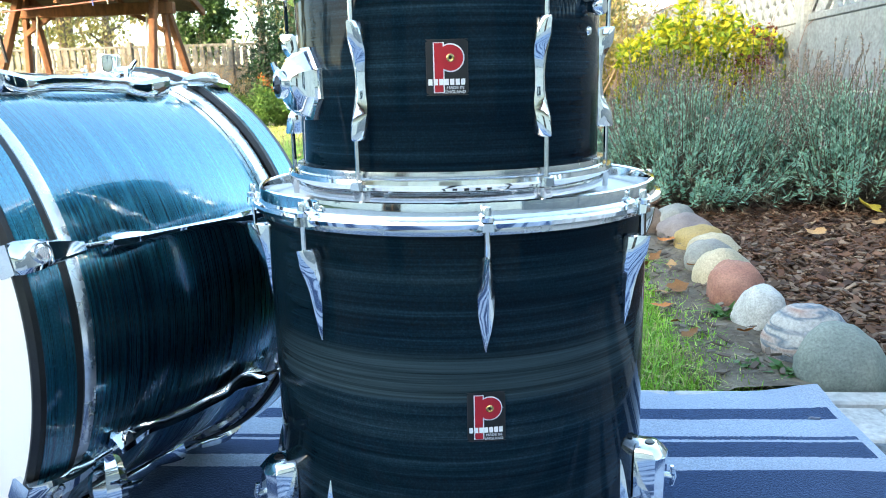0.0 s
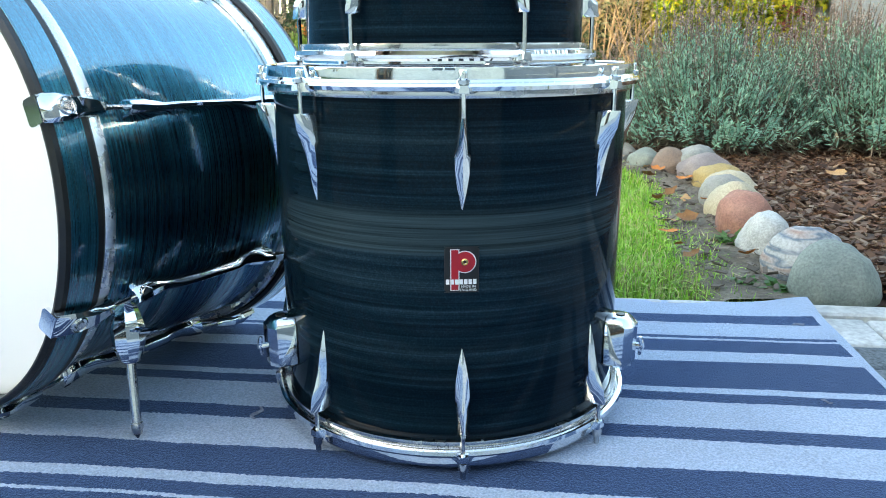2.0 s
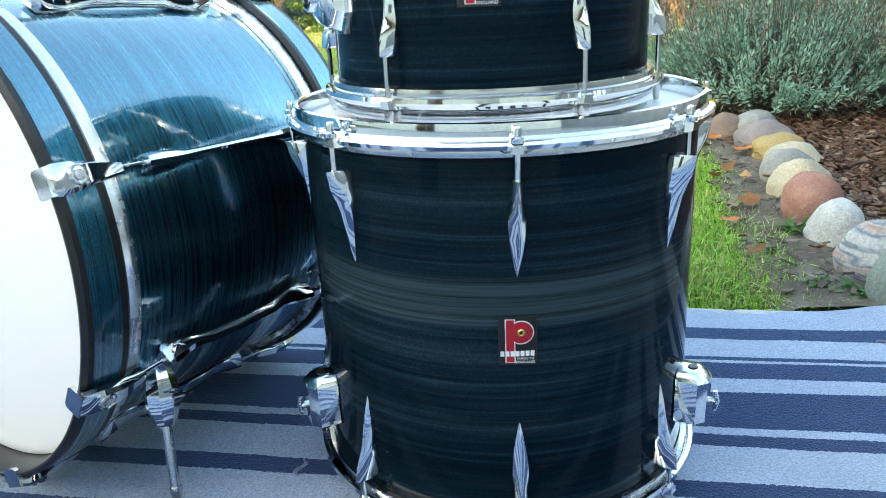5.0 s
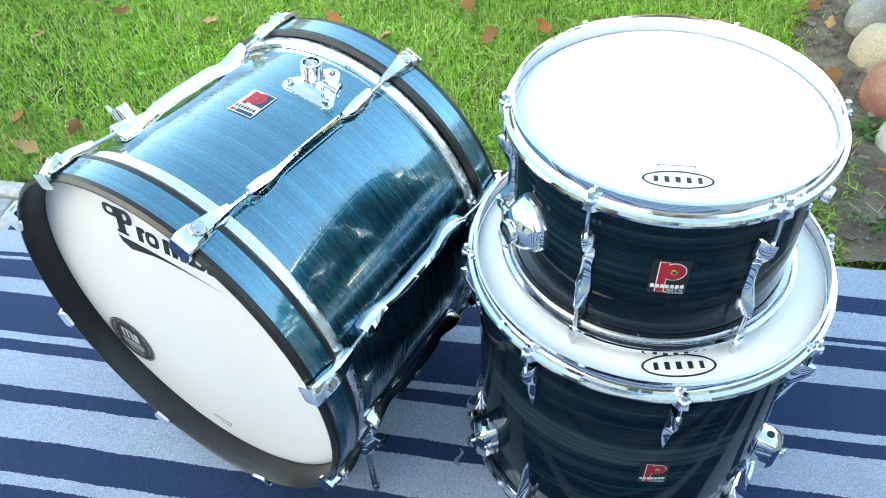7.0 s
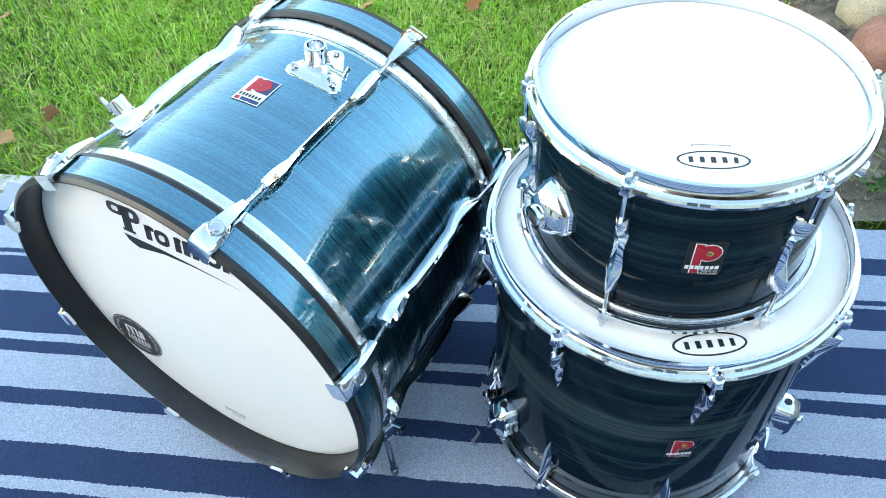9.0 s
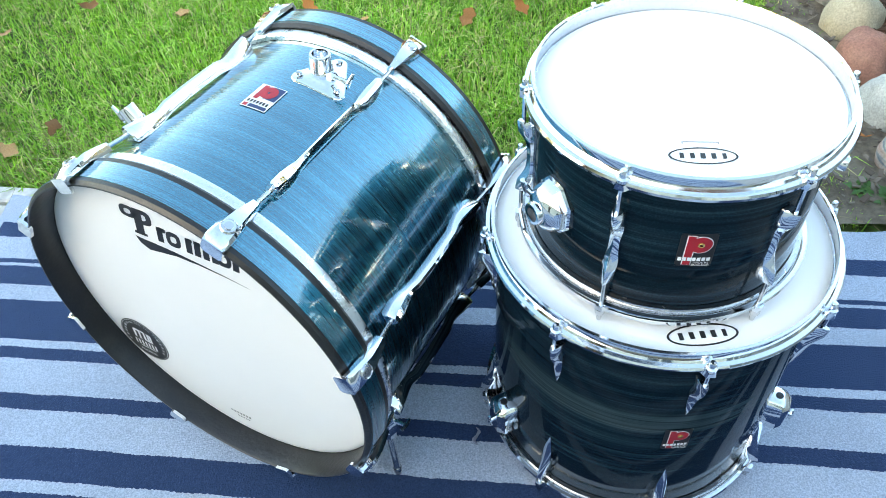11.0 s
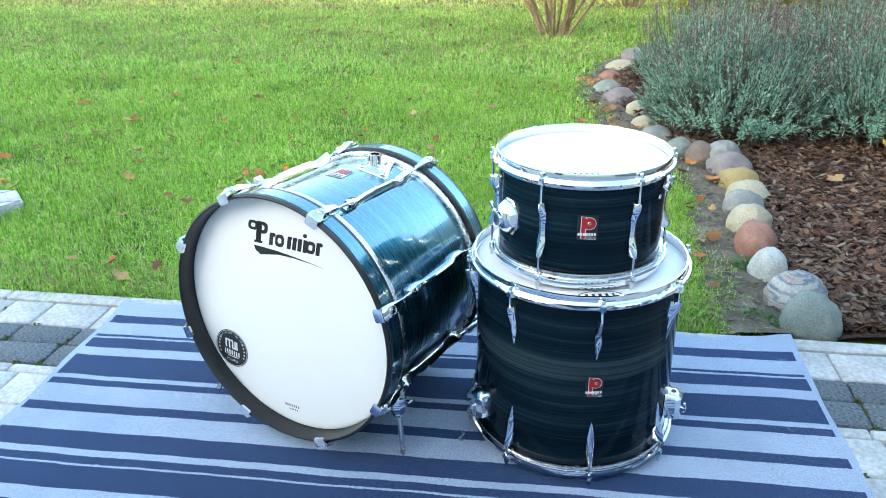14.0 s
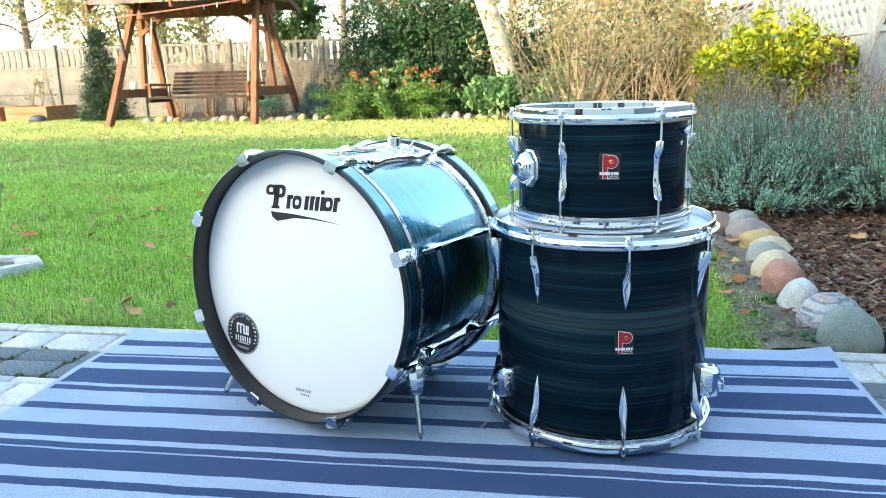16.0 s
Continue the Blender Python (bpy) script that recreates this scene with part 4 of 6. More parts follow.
def dense(line, m=4):
    out = []
    for a, b in zip(line, line[1:]):
        out += [(a[0] + (b[0] - a[0]) * i / m, a[1] + (b[1] - a[1]) * i / m) for i in range(m)]
    return out + [line[-1]]


L = dense([(x, max(y, 1.383)) for x, y in LINE])
sheet("soil_strip", [(x - 0.20 + 0.05 * noise.noise(Vector((y * 4, 0, 0))) - (0.04 if y < 1.8 else 0), y) for x, y in L], [(x + 0.06, y) for x, y in L], -0.004, 0.010, SOIL, "bare sandy soil along the lawn's edge", "soil")
sheet("mulch_bed", [(x - 0.02, y) for x, y in L], [(2.37, y + 0.02) for x, y in L], 0.004, 0.014, MULCH, "planting bed covered with bark mulch", "bed")


def chips(name, area, n, mats, size, label, z=0.012):
    for mat, share in mats:
        k = int(n * share)
        p = area(k)
        yaw = RNG.uniform(0, 2 * math.pi, k)
        tilt = RNG.normal(0, 0.30, (k, 2))
        s = size * RNG.uniform(0.4, 1.5, (k, 1))
        a = np.stack([np.cos(yaw), np.sin(yaw), tilt[:, 0]], 1)
        b = np.stack([-np.sin(yaw), np.cos(yaw), tilt[:, 1]], 1)
        a, b = a * s, b * s * RNG.uniform(0.3, 0.65, (k, 1))
        c = np.hstack([p, (z + RNG.uniform(0, 0.014, k))[:, None]])
        th = np.array([0, 0, 1.0]) * (s * 0.22)
        v = np.stack([c - a - b, c + a - b * 0.7, c + a * 0.9 + b, c - a * 0.8 + b * 0.8, c - a - b + th, c + a - b * 0.7 + th, c + a * 0.9 + b + th, c - a * 0.8 + b * 0.8 + th], 1)
        o = np.arange(k)[:, None] * 8
        f = np.concatenate([o + np.array(q) for q in ([4, 5, 6, 7], [0, 1, 5, 4], [1, 2, 6, 5], [2, 3, 7, 6], [3, 0, 4, 7])])
        me = bpy.data.meshes.new(name)
        me.from_pydata(v.reshape(-1, 3).tolist(), [], f.tolist())
        me.materials.append(mat)
        tagged(new(name, me), label, "bark mulch", kind="stuff")


def bed_area(k):
    y = 1.43 + 3.6 * RNG.random(k) ** 1.5
    xl = np.interp(y, [q[1] for q in LINE], [q[0] for q in LINE])
    x = xl + 0.03 + (2.35 - xl) * RNG.random(k) ** 1.15
    return np.stack([x, y], 1)


CHIP = leafy("bark_chips", [(0.026, 0.012, 0.007), (0.075, 0.038, 0.022), (0.14, 0.074, 0.043), (0.040, 0.020, 0.011), (0.21, 0.150, 0.105), (0.030, 0.015, 0.009), (0.10, 0.05, 0.03)], 0.75)
chips("bark_mulch", bed_area, 27000, [(CHIP, 1.0)], 0.0122, "brown and grey bark chips covering the bed")


def strip_area(k):
    y = RNG.uniform(1.45, 5.2, k)
    xl = np.interp(y, [q[1] for q in LINE], [q[0] for q in LINE])
    return np.stack([xl - 0.20 + 0.2 * RNG.random(k), y], 1)


chips("soil_crumbs", strip_area, 900, [(leafy("crumbs", [(0.09, 0.075, 0.06), (0.2, 0.17, 0.14), (0.06, 0.04, 0.03)], 0.95), 1.0)], 0.008, "crumbs of soil, bark and small pebbles", 0.0)


def stone_mat(name, a, b, scale=14, speck=None):
    m = mottled(name, a, b, scale, 0.8, 70, 0.35, fine=220)
    return m


def boulder(m, size, mat, label, seed, flat=0.75, facet=0.0):
    bm = bmesh.new()
    bmesh.ops.create_icosphere(bm, subdivisions=4, radius=1)
    off = Vector((seed * 3.7, seed * 1.9, seed * 0.7))
    for v in bm.verts:
        p = v.co.copy()
        r = 1 + 0.16 * noise.noise(p * 1.1 + off) + 0.07 * noise.noise(p * 2.6 + off) + 0.018 * noise.noise(p * 9 + off)
        if facet:
            r *= 1 - facet * max(0, abs(noise.cell(p * 0.9 + off)) - 0.2) * 0.35
        p = p * r
        if p.z < -0.45:
            p.z = -0.45 + (p.z + 0.45) * 0.25
        v.co = Vector((p.x * size[0], p.y * size[1], (p.z + 0.5) * size[2]))
    me = bpy.data.meshes.new("edging_stone")
    bm.to_mesh(me)
    bm.free()
    me.polygons.foreach_set("use_smooth", [True] * len(me.polygons))
    me.materials.append(mat)
    ob = new("edging_stone", me)
    ob.matrix_world = m
    return tagged(ob, label, "stone", "stone edging")


S_GREEN = stone_mat("green_grey_stone", (0.16, 0.187, 0.164), (0.256, 0.282, 0.244))
S_WHITE = stone_mat("white_stone", (0.336, 0.34, 0.319), (0.48, 0.481, 0.454), 30)
S_RED = stone_mat("red_granite", (0.232, 0.108, 0.08), (0.336, 0.174, 0.126), 20)
S_CREAM = stone_mat("cream_stone", (0.336, 0.299, 0.21), (0.448, 0.398, 0.286), 10)
S_GREY = stone_mat("grey_stone", (0.168, 0.174, 0.16), (0.288, 0.29, 0.269), 16)
S_YELLOW = stone_mat("yellow_stone", (0.288, 0.207, 0.076), (0.4, 0.307, 0.134), 8)
S_MAUVE = stone_mat("mauve_stone", (0.176, 0.149, 0.143), (0.272, 0.232, 0.218), 8)
S_BROWN = stone_mat("brown_stone", (0.136, 0.095, 0.071), (0.208, 0.154, 0.118), 8)


def banded_stone():
    m, t, p = nodes_of("banded_stone")
    a = tex(t, "noise", 7.0, 3, (1.0, 0.6, 3.5))
    r = ramp(t, a.outputs["Fac"], [(0.40, (0.33, 0.21, 0.165)), (0.46, (0.38, 0.33, 0.30)), (0.50, (0.13, 0.165, 0.20)), (0.57, (0.42, 0.40, 0.37))])
    f = tex(t, "noise", 160, 3)
    t.links.new(mix(t, 1.0, r.outputs[0], ramp(t, f.outputs["Fac"], [(0.3, (0.75,) * 3), (0.7, (1.2,) * 3)]).outputs[0], "MULTIPLY"), p.inputs["Base Color"])
    p.inputs["Roughness"].default_value = 0.8
    bump(t, p, f.outputs["Fac"], 0.25)
    return m


S_BAND = banded_stone()
STONES = [
    (0.758, 1.452, 0.077, 0.080, 0.093, S_GREEN, "smooth green-grey boulder beside the patio kerb", 0),
    (0.757, 1.593, 0.087, 0.077, 0.086, S_BAND, "angular banded grey and pink stone", 22),
    (0.725, 1.765, 0.053, 0.073, 0.084, S_WHITE, "rough white stone in the garden edging", 10),
    (0.720, 1.935, 0.066, 0.080, 0.095, S_RED, "rounded red granite stone in the edging", 0),
    (0.746, 2.126, 0.076, 0.077, 0.086, S_CREAM, "cream-coloured field stone in the edging", 20),
    (0.758, 2.285, 0.076, 0.077, 0.081, S_GREY, "lichen-grey field stone in the edging", -10),
    (0.806, 2.415, 0.081, 0.080, 0.069, S_CREAM, "flat pale cream stone in the edging", 15),
    (0.802, 2.585, 0.087, 0.083, 0.066, S_YELLOW, "ochre yellow field stone in the edging", 20),
    (0.798, 2.740, 0.093, 0.088, 0.077, S_MAUVE, "rounded mauve-grey stone in the edging", 8),
    (0.798, 2.880, 0.085, 0.077, 0.092, S_GREY, "speckled grey stone in the edging", 30),
    (0.712, 2.900, 0.070, 0.083, 0.075, S_BROWN, "smooth brown stone in the edging", 0),
    (0.630, 3.020, 0.066, 0.070, 0.058, S_GREEN, "mossy green-grey stone in the edging", 10),
    (0.550, 3.220, 0.070, 0.080, 0.058, S_GREY, "grey field stone under the lavender", 20),
    (0.510, 3.410, 0.060, 0.070, 0.054, S_CREAM, "pale field stone under the lavender", 0),
    (0.500, 3.710, 0.056, 0.070, 0.059, S_CREAM, "small cream stone beside the lawn", 0),
    (0.427, 3.980, 0.096, 0.080, 0.063, S_MAUVE, "large pinkish stone beside the lawn", 30),
    (0.375, 4.220, 0.092, 0.080, 0.056, S_GREEN, "flat greenish stone beside the lawn", -15),
    (0.406, 4.560, 0.078, 0.075, 0.048, S_RED, "small reddish stone beside the lawn", 0),
    (0.507, 4.910, 0.110, 0.085, 0.046, S_CREAM, "long cream stone beside the lawn", 30),
    (0.640, 5.280, 0.115, 0.090, 0.062, S_MAUVE, "rounded pinkish stone beside dry stems", 10),
]
for i, (x, y, a, b, h, mat, label, yaw) in enumerate(STONES):
    boulder(pose(x, y, -0.030, 0, 0, yaw), (a, b, (h + 0.030) / 1.5), mat, label, i + 2)

# raised bed in the lawn, edged with pale concrete
BED = [Vector(q) for q in ((-2.08, 2.165), (-1.975, 2.055), (-2.20, 1.655), (-2.60, 1.62), (-2.66, 2.10))]
raised = thing("raised_bed", pose(0, 0, 0), "small raised bed edged in pale concrete, in the grass", "garden bed")
hub = sum(BED, Vector((0, 0))) / 5
for a, b in zip(BED, BED[1:] + BED[:1]):
    a1, b1 = a.lerp(hub, 0.27), b.lerp(hub, 0.27)
    bm = bmesh.new()
    lo = [bm.verts.new((q.x, q.y, -0.06)) for q in (a, b, b1, a1)]
    hi = [bm.verts.new((q.x, q.y, 0.022)) for q in (a, b, b1, a1)]
    bm.faces.new(hi)
    bm.faces.new(lo[::-1])
    for k in range(4):
        bm.faces.new((lo[k], lo[(k + 1) % 4], hi[(k + 1) % 4], hi[k]))
    bmesh.ops.recalc_face_normals(bm, faces=bm.faces)
    bmesh.ops.bevel(bm, geom=[e for e in bm.edges if min(v.co.z for v in e.verts) > 0], offset=0.006, segments=2, affect="EDGES")
    me = bpy.data.meshes.new("edging")
    bm.to_mesh(me)
    bm.free()
    put("edging", me, CONCRETE, raised)
g = G()
g.add([(*q.lerp(hub, 0.2), 0.006) for q in BED[::-1]] + [(*q.lerp(hub, 0.2), -0.05) for q in BED[::-1]], [(0, 1, 2, 3, 4)] + [(k, k + 5, (k + 1) % 5 + 5, (k + 1) % 5) for k in range(5)])
g.part("soil", SOIL, raised, "dry grey-brown soil", smooth=False)


# ---- grass and fallen leaves ----
def lawn_edge(y):
    return np.interp(y, [1.4, 1.8, 2.0, 2.3, 2.65, 3.0, 3.3, 3.7, 4.1, 4.5, 5, 5.6, 7, 9, 13], [0.625, 0.63, 0.65, 0.66, 0.65, 0.58, 0.49, 0.41, 0.35, 0.33, 0.40, 0.7, 2.1, 2.1, 2.1])


def grass(name, y0, y1, x0, n, h, w, mat, lean=0.45, edge=True, keep=None):
    y = RNG.uniform(y0, y1, n)
    xr = lawn_edge(y) - np.abs(RNG.normal(0, 0.04, n)) if edge else np.full(n, 2.0)
    x = x0(y) + (xr - x0(y)) * RNG.random(n)
    tuft = np.array([noise.noise(Vector((a * 3.1, b * 3.1, 0))) for a, b in zip(x, y)])
    clear = np.array([noise.noise(Vector((a * 1.1 + 9, b * 1.1, 4))) for a, b in zip(x, y)])
    ok = RNG.random(n) < np.clip(1.05 + clear * 1.0, 0.35, 1)
    if keep is not None:
        ok &= keep(x, y)
    x, y, tuft = x[ok], y[ok], tuft[ok]
    n = len(x)
    hh = h * RNG.uniform(0.45, 1.25, n) * (1 + 0.5 * tuft)
    yaw = RNG.uniform(0, 2 * math.pi, n)
    ln = RNG.normal(0, lean, n) + 0.25
    d = np.stack([np.cos(yaw), np.sin(yaw), np.zeros(n)], 1)
    s = np.stack([-np.sin(yaw), np.cos(yaw), np.zeros(n)], 1) * (w * RNG.uniform(0.6, 1.3, n))[:, None]
    b = np.stack([x, y, np.full(n, -0.031)], 1)
    m = b + d * (hh * ln * 0.35)[:, None] + np.array([0, 0, 1]) * (hh * 0.6)[:, None]
    t = b + d * (hh * ln)[:, None] + np.array([0, 0, 1]) * (hh * (1 - 0.25 * np.abs(ln)))[:, None]
    v = np.stack([b - s, b + s, m + s * 0.75, m - s * 0.75, t], 1)
    o = np.arange(n)[:, None] * 5
    f = (o + np.array([0, 1, 2, 3])).tolist() + (o + np.array([3, 2, 4])).tolist()
    me = bpy.data.meshes.new(name)
    me.from_pydata(v.reshape(-1, 3).tolist(), [], f)
    me.materials.append(mat)
    return tagged(new(name, me), "mown green lawn grass with yellowed blades", "grass", kind="stuff")


GRASS = leafy("grass_blades", [(0.085, 0.21, 0.010), (0.27, 0.54, 0.032), (0.47, 0.76, 0.12), (0.15, 0.36, 0.016), (0.60, 0.78, 0.23), (0.26, 0.51, 0.032), (0.74, 0.62, 0.32), (0.035, 0.12, 0.008), (0.32, 0.64, 0.09), (0.08, 0.25, 0.016)], 0.6, 0.28, 0.16)
# farther lawn: dryness plus sunlight put into paler, yellower blade colours
GRASS_MID = leafy("paler_grass_blades", [(0.09, 0.24, 0.02), (0.25, 0.55, 0.06), (0.45, 0.76, 0.17), (0.14, 0.37, 0.03), (0.60, 0.76, 0.28), (0.24, 0.53, 0.06), (0.76, 0.64, 0.34), (0.05, 0.14, 0.01), (0.40, 0.66, 0.09), (0.12, 0.29, 0.02)], 0.6, 0.28, 0.14)
GRASS_FAR = leafy("sunlit_dry_grass_blades", [(0.16, 0.30, 0.04), (0.34, 0.55, 0.09), (0.55, 0.72, 0.20), (0.24, 0.42, 0.06), (0.66, 0.70, 0.30), (0.72, 0.58, 0.32), (0.42, 0.60, 0.12)], 0.6, 0.2, 0.1)
def off_slab(x, y):
    inside = np.ones(len(x), bool)
    for a, b in zip(BED, BED[1:] + BED[:1]):
        inside &= (b.x - a.x) * (y - a.y) - (b.y - a.y) * (x - a.x) < 0
    return ~inside
grass("grass", 1.40, 2.6, lambda y: -1.75 - 0.75 * (y - 1.0), 110000, 0.040, 0.0017, GRASS, 1.05, keep=off_slab)
grass("grass", 2.6, 4.6, lambda y: -0.6 - 0.78 * y, 105000, 0.042, 0.0021, GRASS, 1.05)
grass("grass", 4.6, 8.0, lambda y: -0.6 - 0.80 * y, 95000, 0.046, 0.0028, GRASS_MID, 1.05)
grass("grass", 7.4, 14.5, lambda y: -0.8 - 0.85 * y, 105000, 0.042, 0.0042, GRASS_FAR, 1.0)
g_dry = leafy("dry_thatch", [(0.28, 0.23, 0.11), (0.20, 0.19, 0.07), (0.40, 0.35, 0.20)], 0.8, 0.2)
grass("dry_grass", 1.405, 1.60, lambda y: -1.9 + 0 * y, 6000, 0.045, 0.0010, g_dry, 1.0, keep=off_slab)
grass("dry_grass", 1.6, 5.0, lambda y: -0.6 - 0.78 * y, 9000, 0.04, 0.0011, g_dry, 1.2)
# many dry blades, which also pale the far lawn towards its sunlit tone
grass("dry_grass", 5.0, 13.5, lambda y: -0.6 - 0.80 * y, 42000, 0.05, 0.0042, g_dry, 1.2)

LEAVES = [mottled("leaf_brown", (0.19, 0.080, 0.024), (0.33, 0.155, 0.050), 40, 0.9, 200, 0.3, vary=0.3), mottled("leaf_tan", (0.33, 0.18, 0.070), (0.50, 0.31, 0.14), 40, 0.9, 200, 0.3, vary=0.3), mottled("leaf_orange", (0.36, 0.11, 0.022), (0.50, 0.19, 0.045), 40, 0.9, 200, 0.3, vary=0.2)]
LEAF_MESH = []
for k in range(6):
    g = G()
    n = 9
    up, lo = [], []
    curl = (1.4, 2.4, -1.2, 1.8, 2.8, 1.0)[k]
    vs = []
    for i in range(n):
        s = i / (n - 1)
        w = 0.27 * math.sin(math.pi * s ** 0.8) * (1 + 0.34 * math.sin(14 * s + k))
        for c in (-1, -0.5, 0, 0.5, 1):
            x, y = (s - 0.5), c * w
            vs.append((x, y, 0.30 * curl * (y * y) + 0.12 * curl * x * x * 2 + 0.02 * math.sin(7 * x + 5 * y + k)))
    fs = [(i * 5 + j, i * 5 + j + 1, i * 5 + j + 6, i * 5 + j + 5) for i in range(n - 1) for j in range(4)]
    g.add(vs, fs)
    for mat in LEAVES:
        me = g.mesh("fallen_leaf", 60)
        me.materials.append(mat)
        LEAF_MESH.append(me)
# crumpled leaf litter strewn over the lawn, too small to tell apart
n = 1100
yy = 2.2 + 10.5 * RNG.random(n) ** 0.9
xx = (-0.5 - 0.8 * yy) + (lawn_edge(yy) - 0.05 + 0.5 + 0.8 * yy) * RNG.random(n)
yw = RNG.uniform(0, 2 * math.pi, n)
sz = RNG.uniform(0.012, 0.026, n)[:, None]
al = np.stack([np.cos(yw), np.sin(yw), RNG.uniform(-0.5, 0.6, n)], 1) * sz * 1.6
ac = np.stack([-np.sin(yw), np.cos(yw), RNG.uniform(-0.5, 0.5, n)], 1) * sz * 0.5
lit = quads("leaf_litter", np.stack([xx, yy, RNG.uniform(0.004, 0.018, n)], 1), al, ac, leafy("litter", [(0.11, 0.055, 0.022), (0.20, 0.11, 0.045), (0.28, 0.12, 0.035), (0.15, 0.08, 0.035)], 0.8))
tagged(new("leaf_litter", lit), "small brown leaf litter strewn over the lawn", "leaves", kind="stuff")
words = ("curled brown fallen leaf in the grass", "tan fallen leaf in the grass", "orange-brown fallen leaf in the grass")
rl = random.Random(11)
spots = []
while len(spots) < 250:
    y = 1.5 + 10.5 * rl.random() ** 1.15
    x = -0.5 - 0.8 * y + (0.8 * y + 0.9) * rl.random()
    if x < float(lawn_edge(y)) and not (-2.65 < x < -1.9 and y < 2.1):
        spots.append((x, y, 0.004))
for q in range(48):
    y = 1.5 + 3.0 * rl.random()
    spots.append((float(np.interp(y, [q[1] for q in LINE], [q[0] for q in LINE])) - 0.04 - 0.16 * rl.random(), y, 0.006))
for x, y, z in spots:
    k = rl.randrange(18)
    ob = new("fallen_leaf", LEAF_MESH[k])
    s = rl.uniform(0.036, 0.074)
    ob.matrix_world = pose(x, y, z + 0.008, rl.uniform(-28, 28), rl.uniform(-28, 28), rl.uniform(0, 360)) @ Matrix.Diagonal((s, s, s, 1))
    tagged(ob, words[k % 3], "leaf", "fallen leaves")
for x, y, s in ((1.15, 2.55, 0.10), (1.42, 2.72, 0.07), (1.28, 2.30, 0.05), (1.62, 2.15, 0.06)):
    ob = new("fallen_leaf", LEAF_MESH[4])
    ob.matrix_world = pose(x, y, 0.040, rl.uniform(-12, 12), rl.uniform(-12, 12), rl.uniform(0, 360)) @ Matrix.Diagonal((s, s, s, 1))
    tagged(ob, "tan fallen leaf on the bark mulch", "leaf", "fallen leaves")

YELLOW_DRY = mottled("yellow_dry_leaf", (0.50, 0.36, 0.03), (0.66, 0.50, 0.06), 30, 0.8, 150, 0.3)
me = LEAF_MESH[4].copy()
me.materials.clear()
me.materials.append(YELLOW_DRY)
ob = new("fallen_leaf", me)
ob.matrix_world = pose(1.50, 2.95, 0.055, 24, 10, 40) @ Matrix.Diagonal((0.13, 0.15, 0.13, 1))
tagged(ob, "large yellow fallen leaf on the bark mulch", "leaf", "fallen leaves")
# bits of fluff on the rug
FLUFF = mottled("grey_fluff", (0.15, 0.17, 0.24), (0.24, 0.27, 0.35), 60, 0.95)
for x, y, r, turn in ((-0.120, 0.872, 0.015, 100), (0.640, 1.262, 0.010, 20), (-0.930, 1.262, 0.010, 70), (0.585, 0.98, 0.007, 150)):
    bm = bmesh.new()
    rows = []
    for k in range(13):
        u = k / 12
        cx, cy = (u - 0.5) * 2 * r, 0.33 * r * math.sin(u * 6.0)
        half = r * (0.06 + 0.22 * math.sin(math.pi * min(1.0, u * 0.9 + 0.1)) * (0.8 + 0.2 * math.sin(u * 19)))
        rows.append([bm.verts.new((cx, cy + half * v, h)) for v, h in ((-1, 0.0), (-0.55, 0.0018), (0.4, 0.0022), (1, 0.0))])
    for a, b in zip(rows, rows[1:]):
        for q in range(4):
            bm.faces.new((a[q], b[q], b[(q + 1) % 4], a[(q + 1) % 4]))
    bm.faces.new(rows[0])
    bm.faces.new(rows[-1][::-1])
    bmesh.ops.recalc_face_normals(bm, faces=bm.faces)
    me = bpy.data.meshes.new("lint")
    bm.to_mesh(me)
    bm.free()
    me.materials.append(FLUFF)
    ob = tagged(new("lint", me), "wisp of pale grey lint lying on the rug", "lint", "lint on the rug")
    ob.matrix_world = pose(x, y, 0.0005, 0, 0, turn)

# weeds by the kerb
WEED = leafy("weed_leaf", [(0.05, 0.13, 0.03), (0.09, 0.19, 0.05)], 0.5, 0.2)
for x, y, r in ((0.68, 1.46, 0.045), (0.665, 1.80, 0.055), (0.62, 1.50, 0.035)):
    w = thing("weed", pose(x, y, -0.02), "small green weed rosette in bare soil", "plant", "weeds")
    n = 46
    yaw = RNG.uniform(0, 2 * math.pi, n)
    d = np.stack([np.cos(yaw), np.sin(yaw), RNG.uniform(0.15, 0.9, n)], 1)
    s = r * RNG.uniform(0.5, 1.1, (n, 1))
    sd = np.stack([-np.sin(yaw), np.cos(yaw), RNG.normal(0, 0.2, n)], 1)
    put("foliage", quads("foliage", np.zeros((n, 3)) + RNG.normal(0, 0.01, (n, 3)) * [1, 1, 0], d * s, sd * s * 0.16, WEED, np.array([0, 0, 0.012])), None, w)


# ---- lavender ----
LAV = leafy("lavender_leaf", [(0.09, 0.19, 0.13), (0.18, 0.34, 0.245), (0.25, 0.43, 0.325), (0.14, 0.27, 0.19), (0.31, 0.49, 0.375), (0.20, 0.36, 0.265)], 0.8, 0.15, 0.15)
LAV_DRY = leafy("dry_lavender_leaf", [(0.10, 0.085, 0.065), (0.19, 0.165, 0.125), (0.15, 0.15, 0.105), (0.25, 0.215, 0.165), (0.12, 0.14, 0.10)], 0.9)
LAV_STEM = mottled("lavender_stem", (0.09, 0.07, 0.055), (0.16, 0.13, 0.10), 30, 0.9)
LAV_FLOWER = leafy("lavender_flower", [(0.20, 0.155, 0.155), (0.29, 0.23, 0.215), (0.25, 0.21, 0.18), (0.36, 0.295, 0.25)], 0.9)


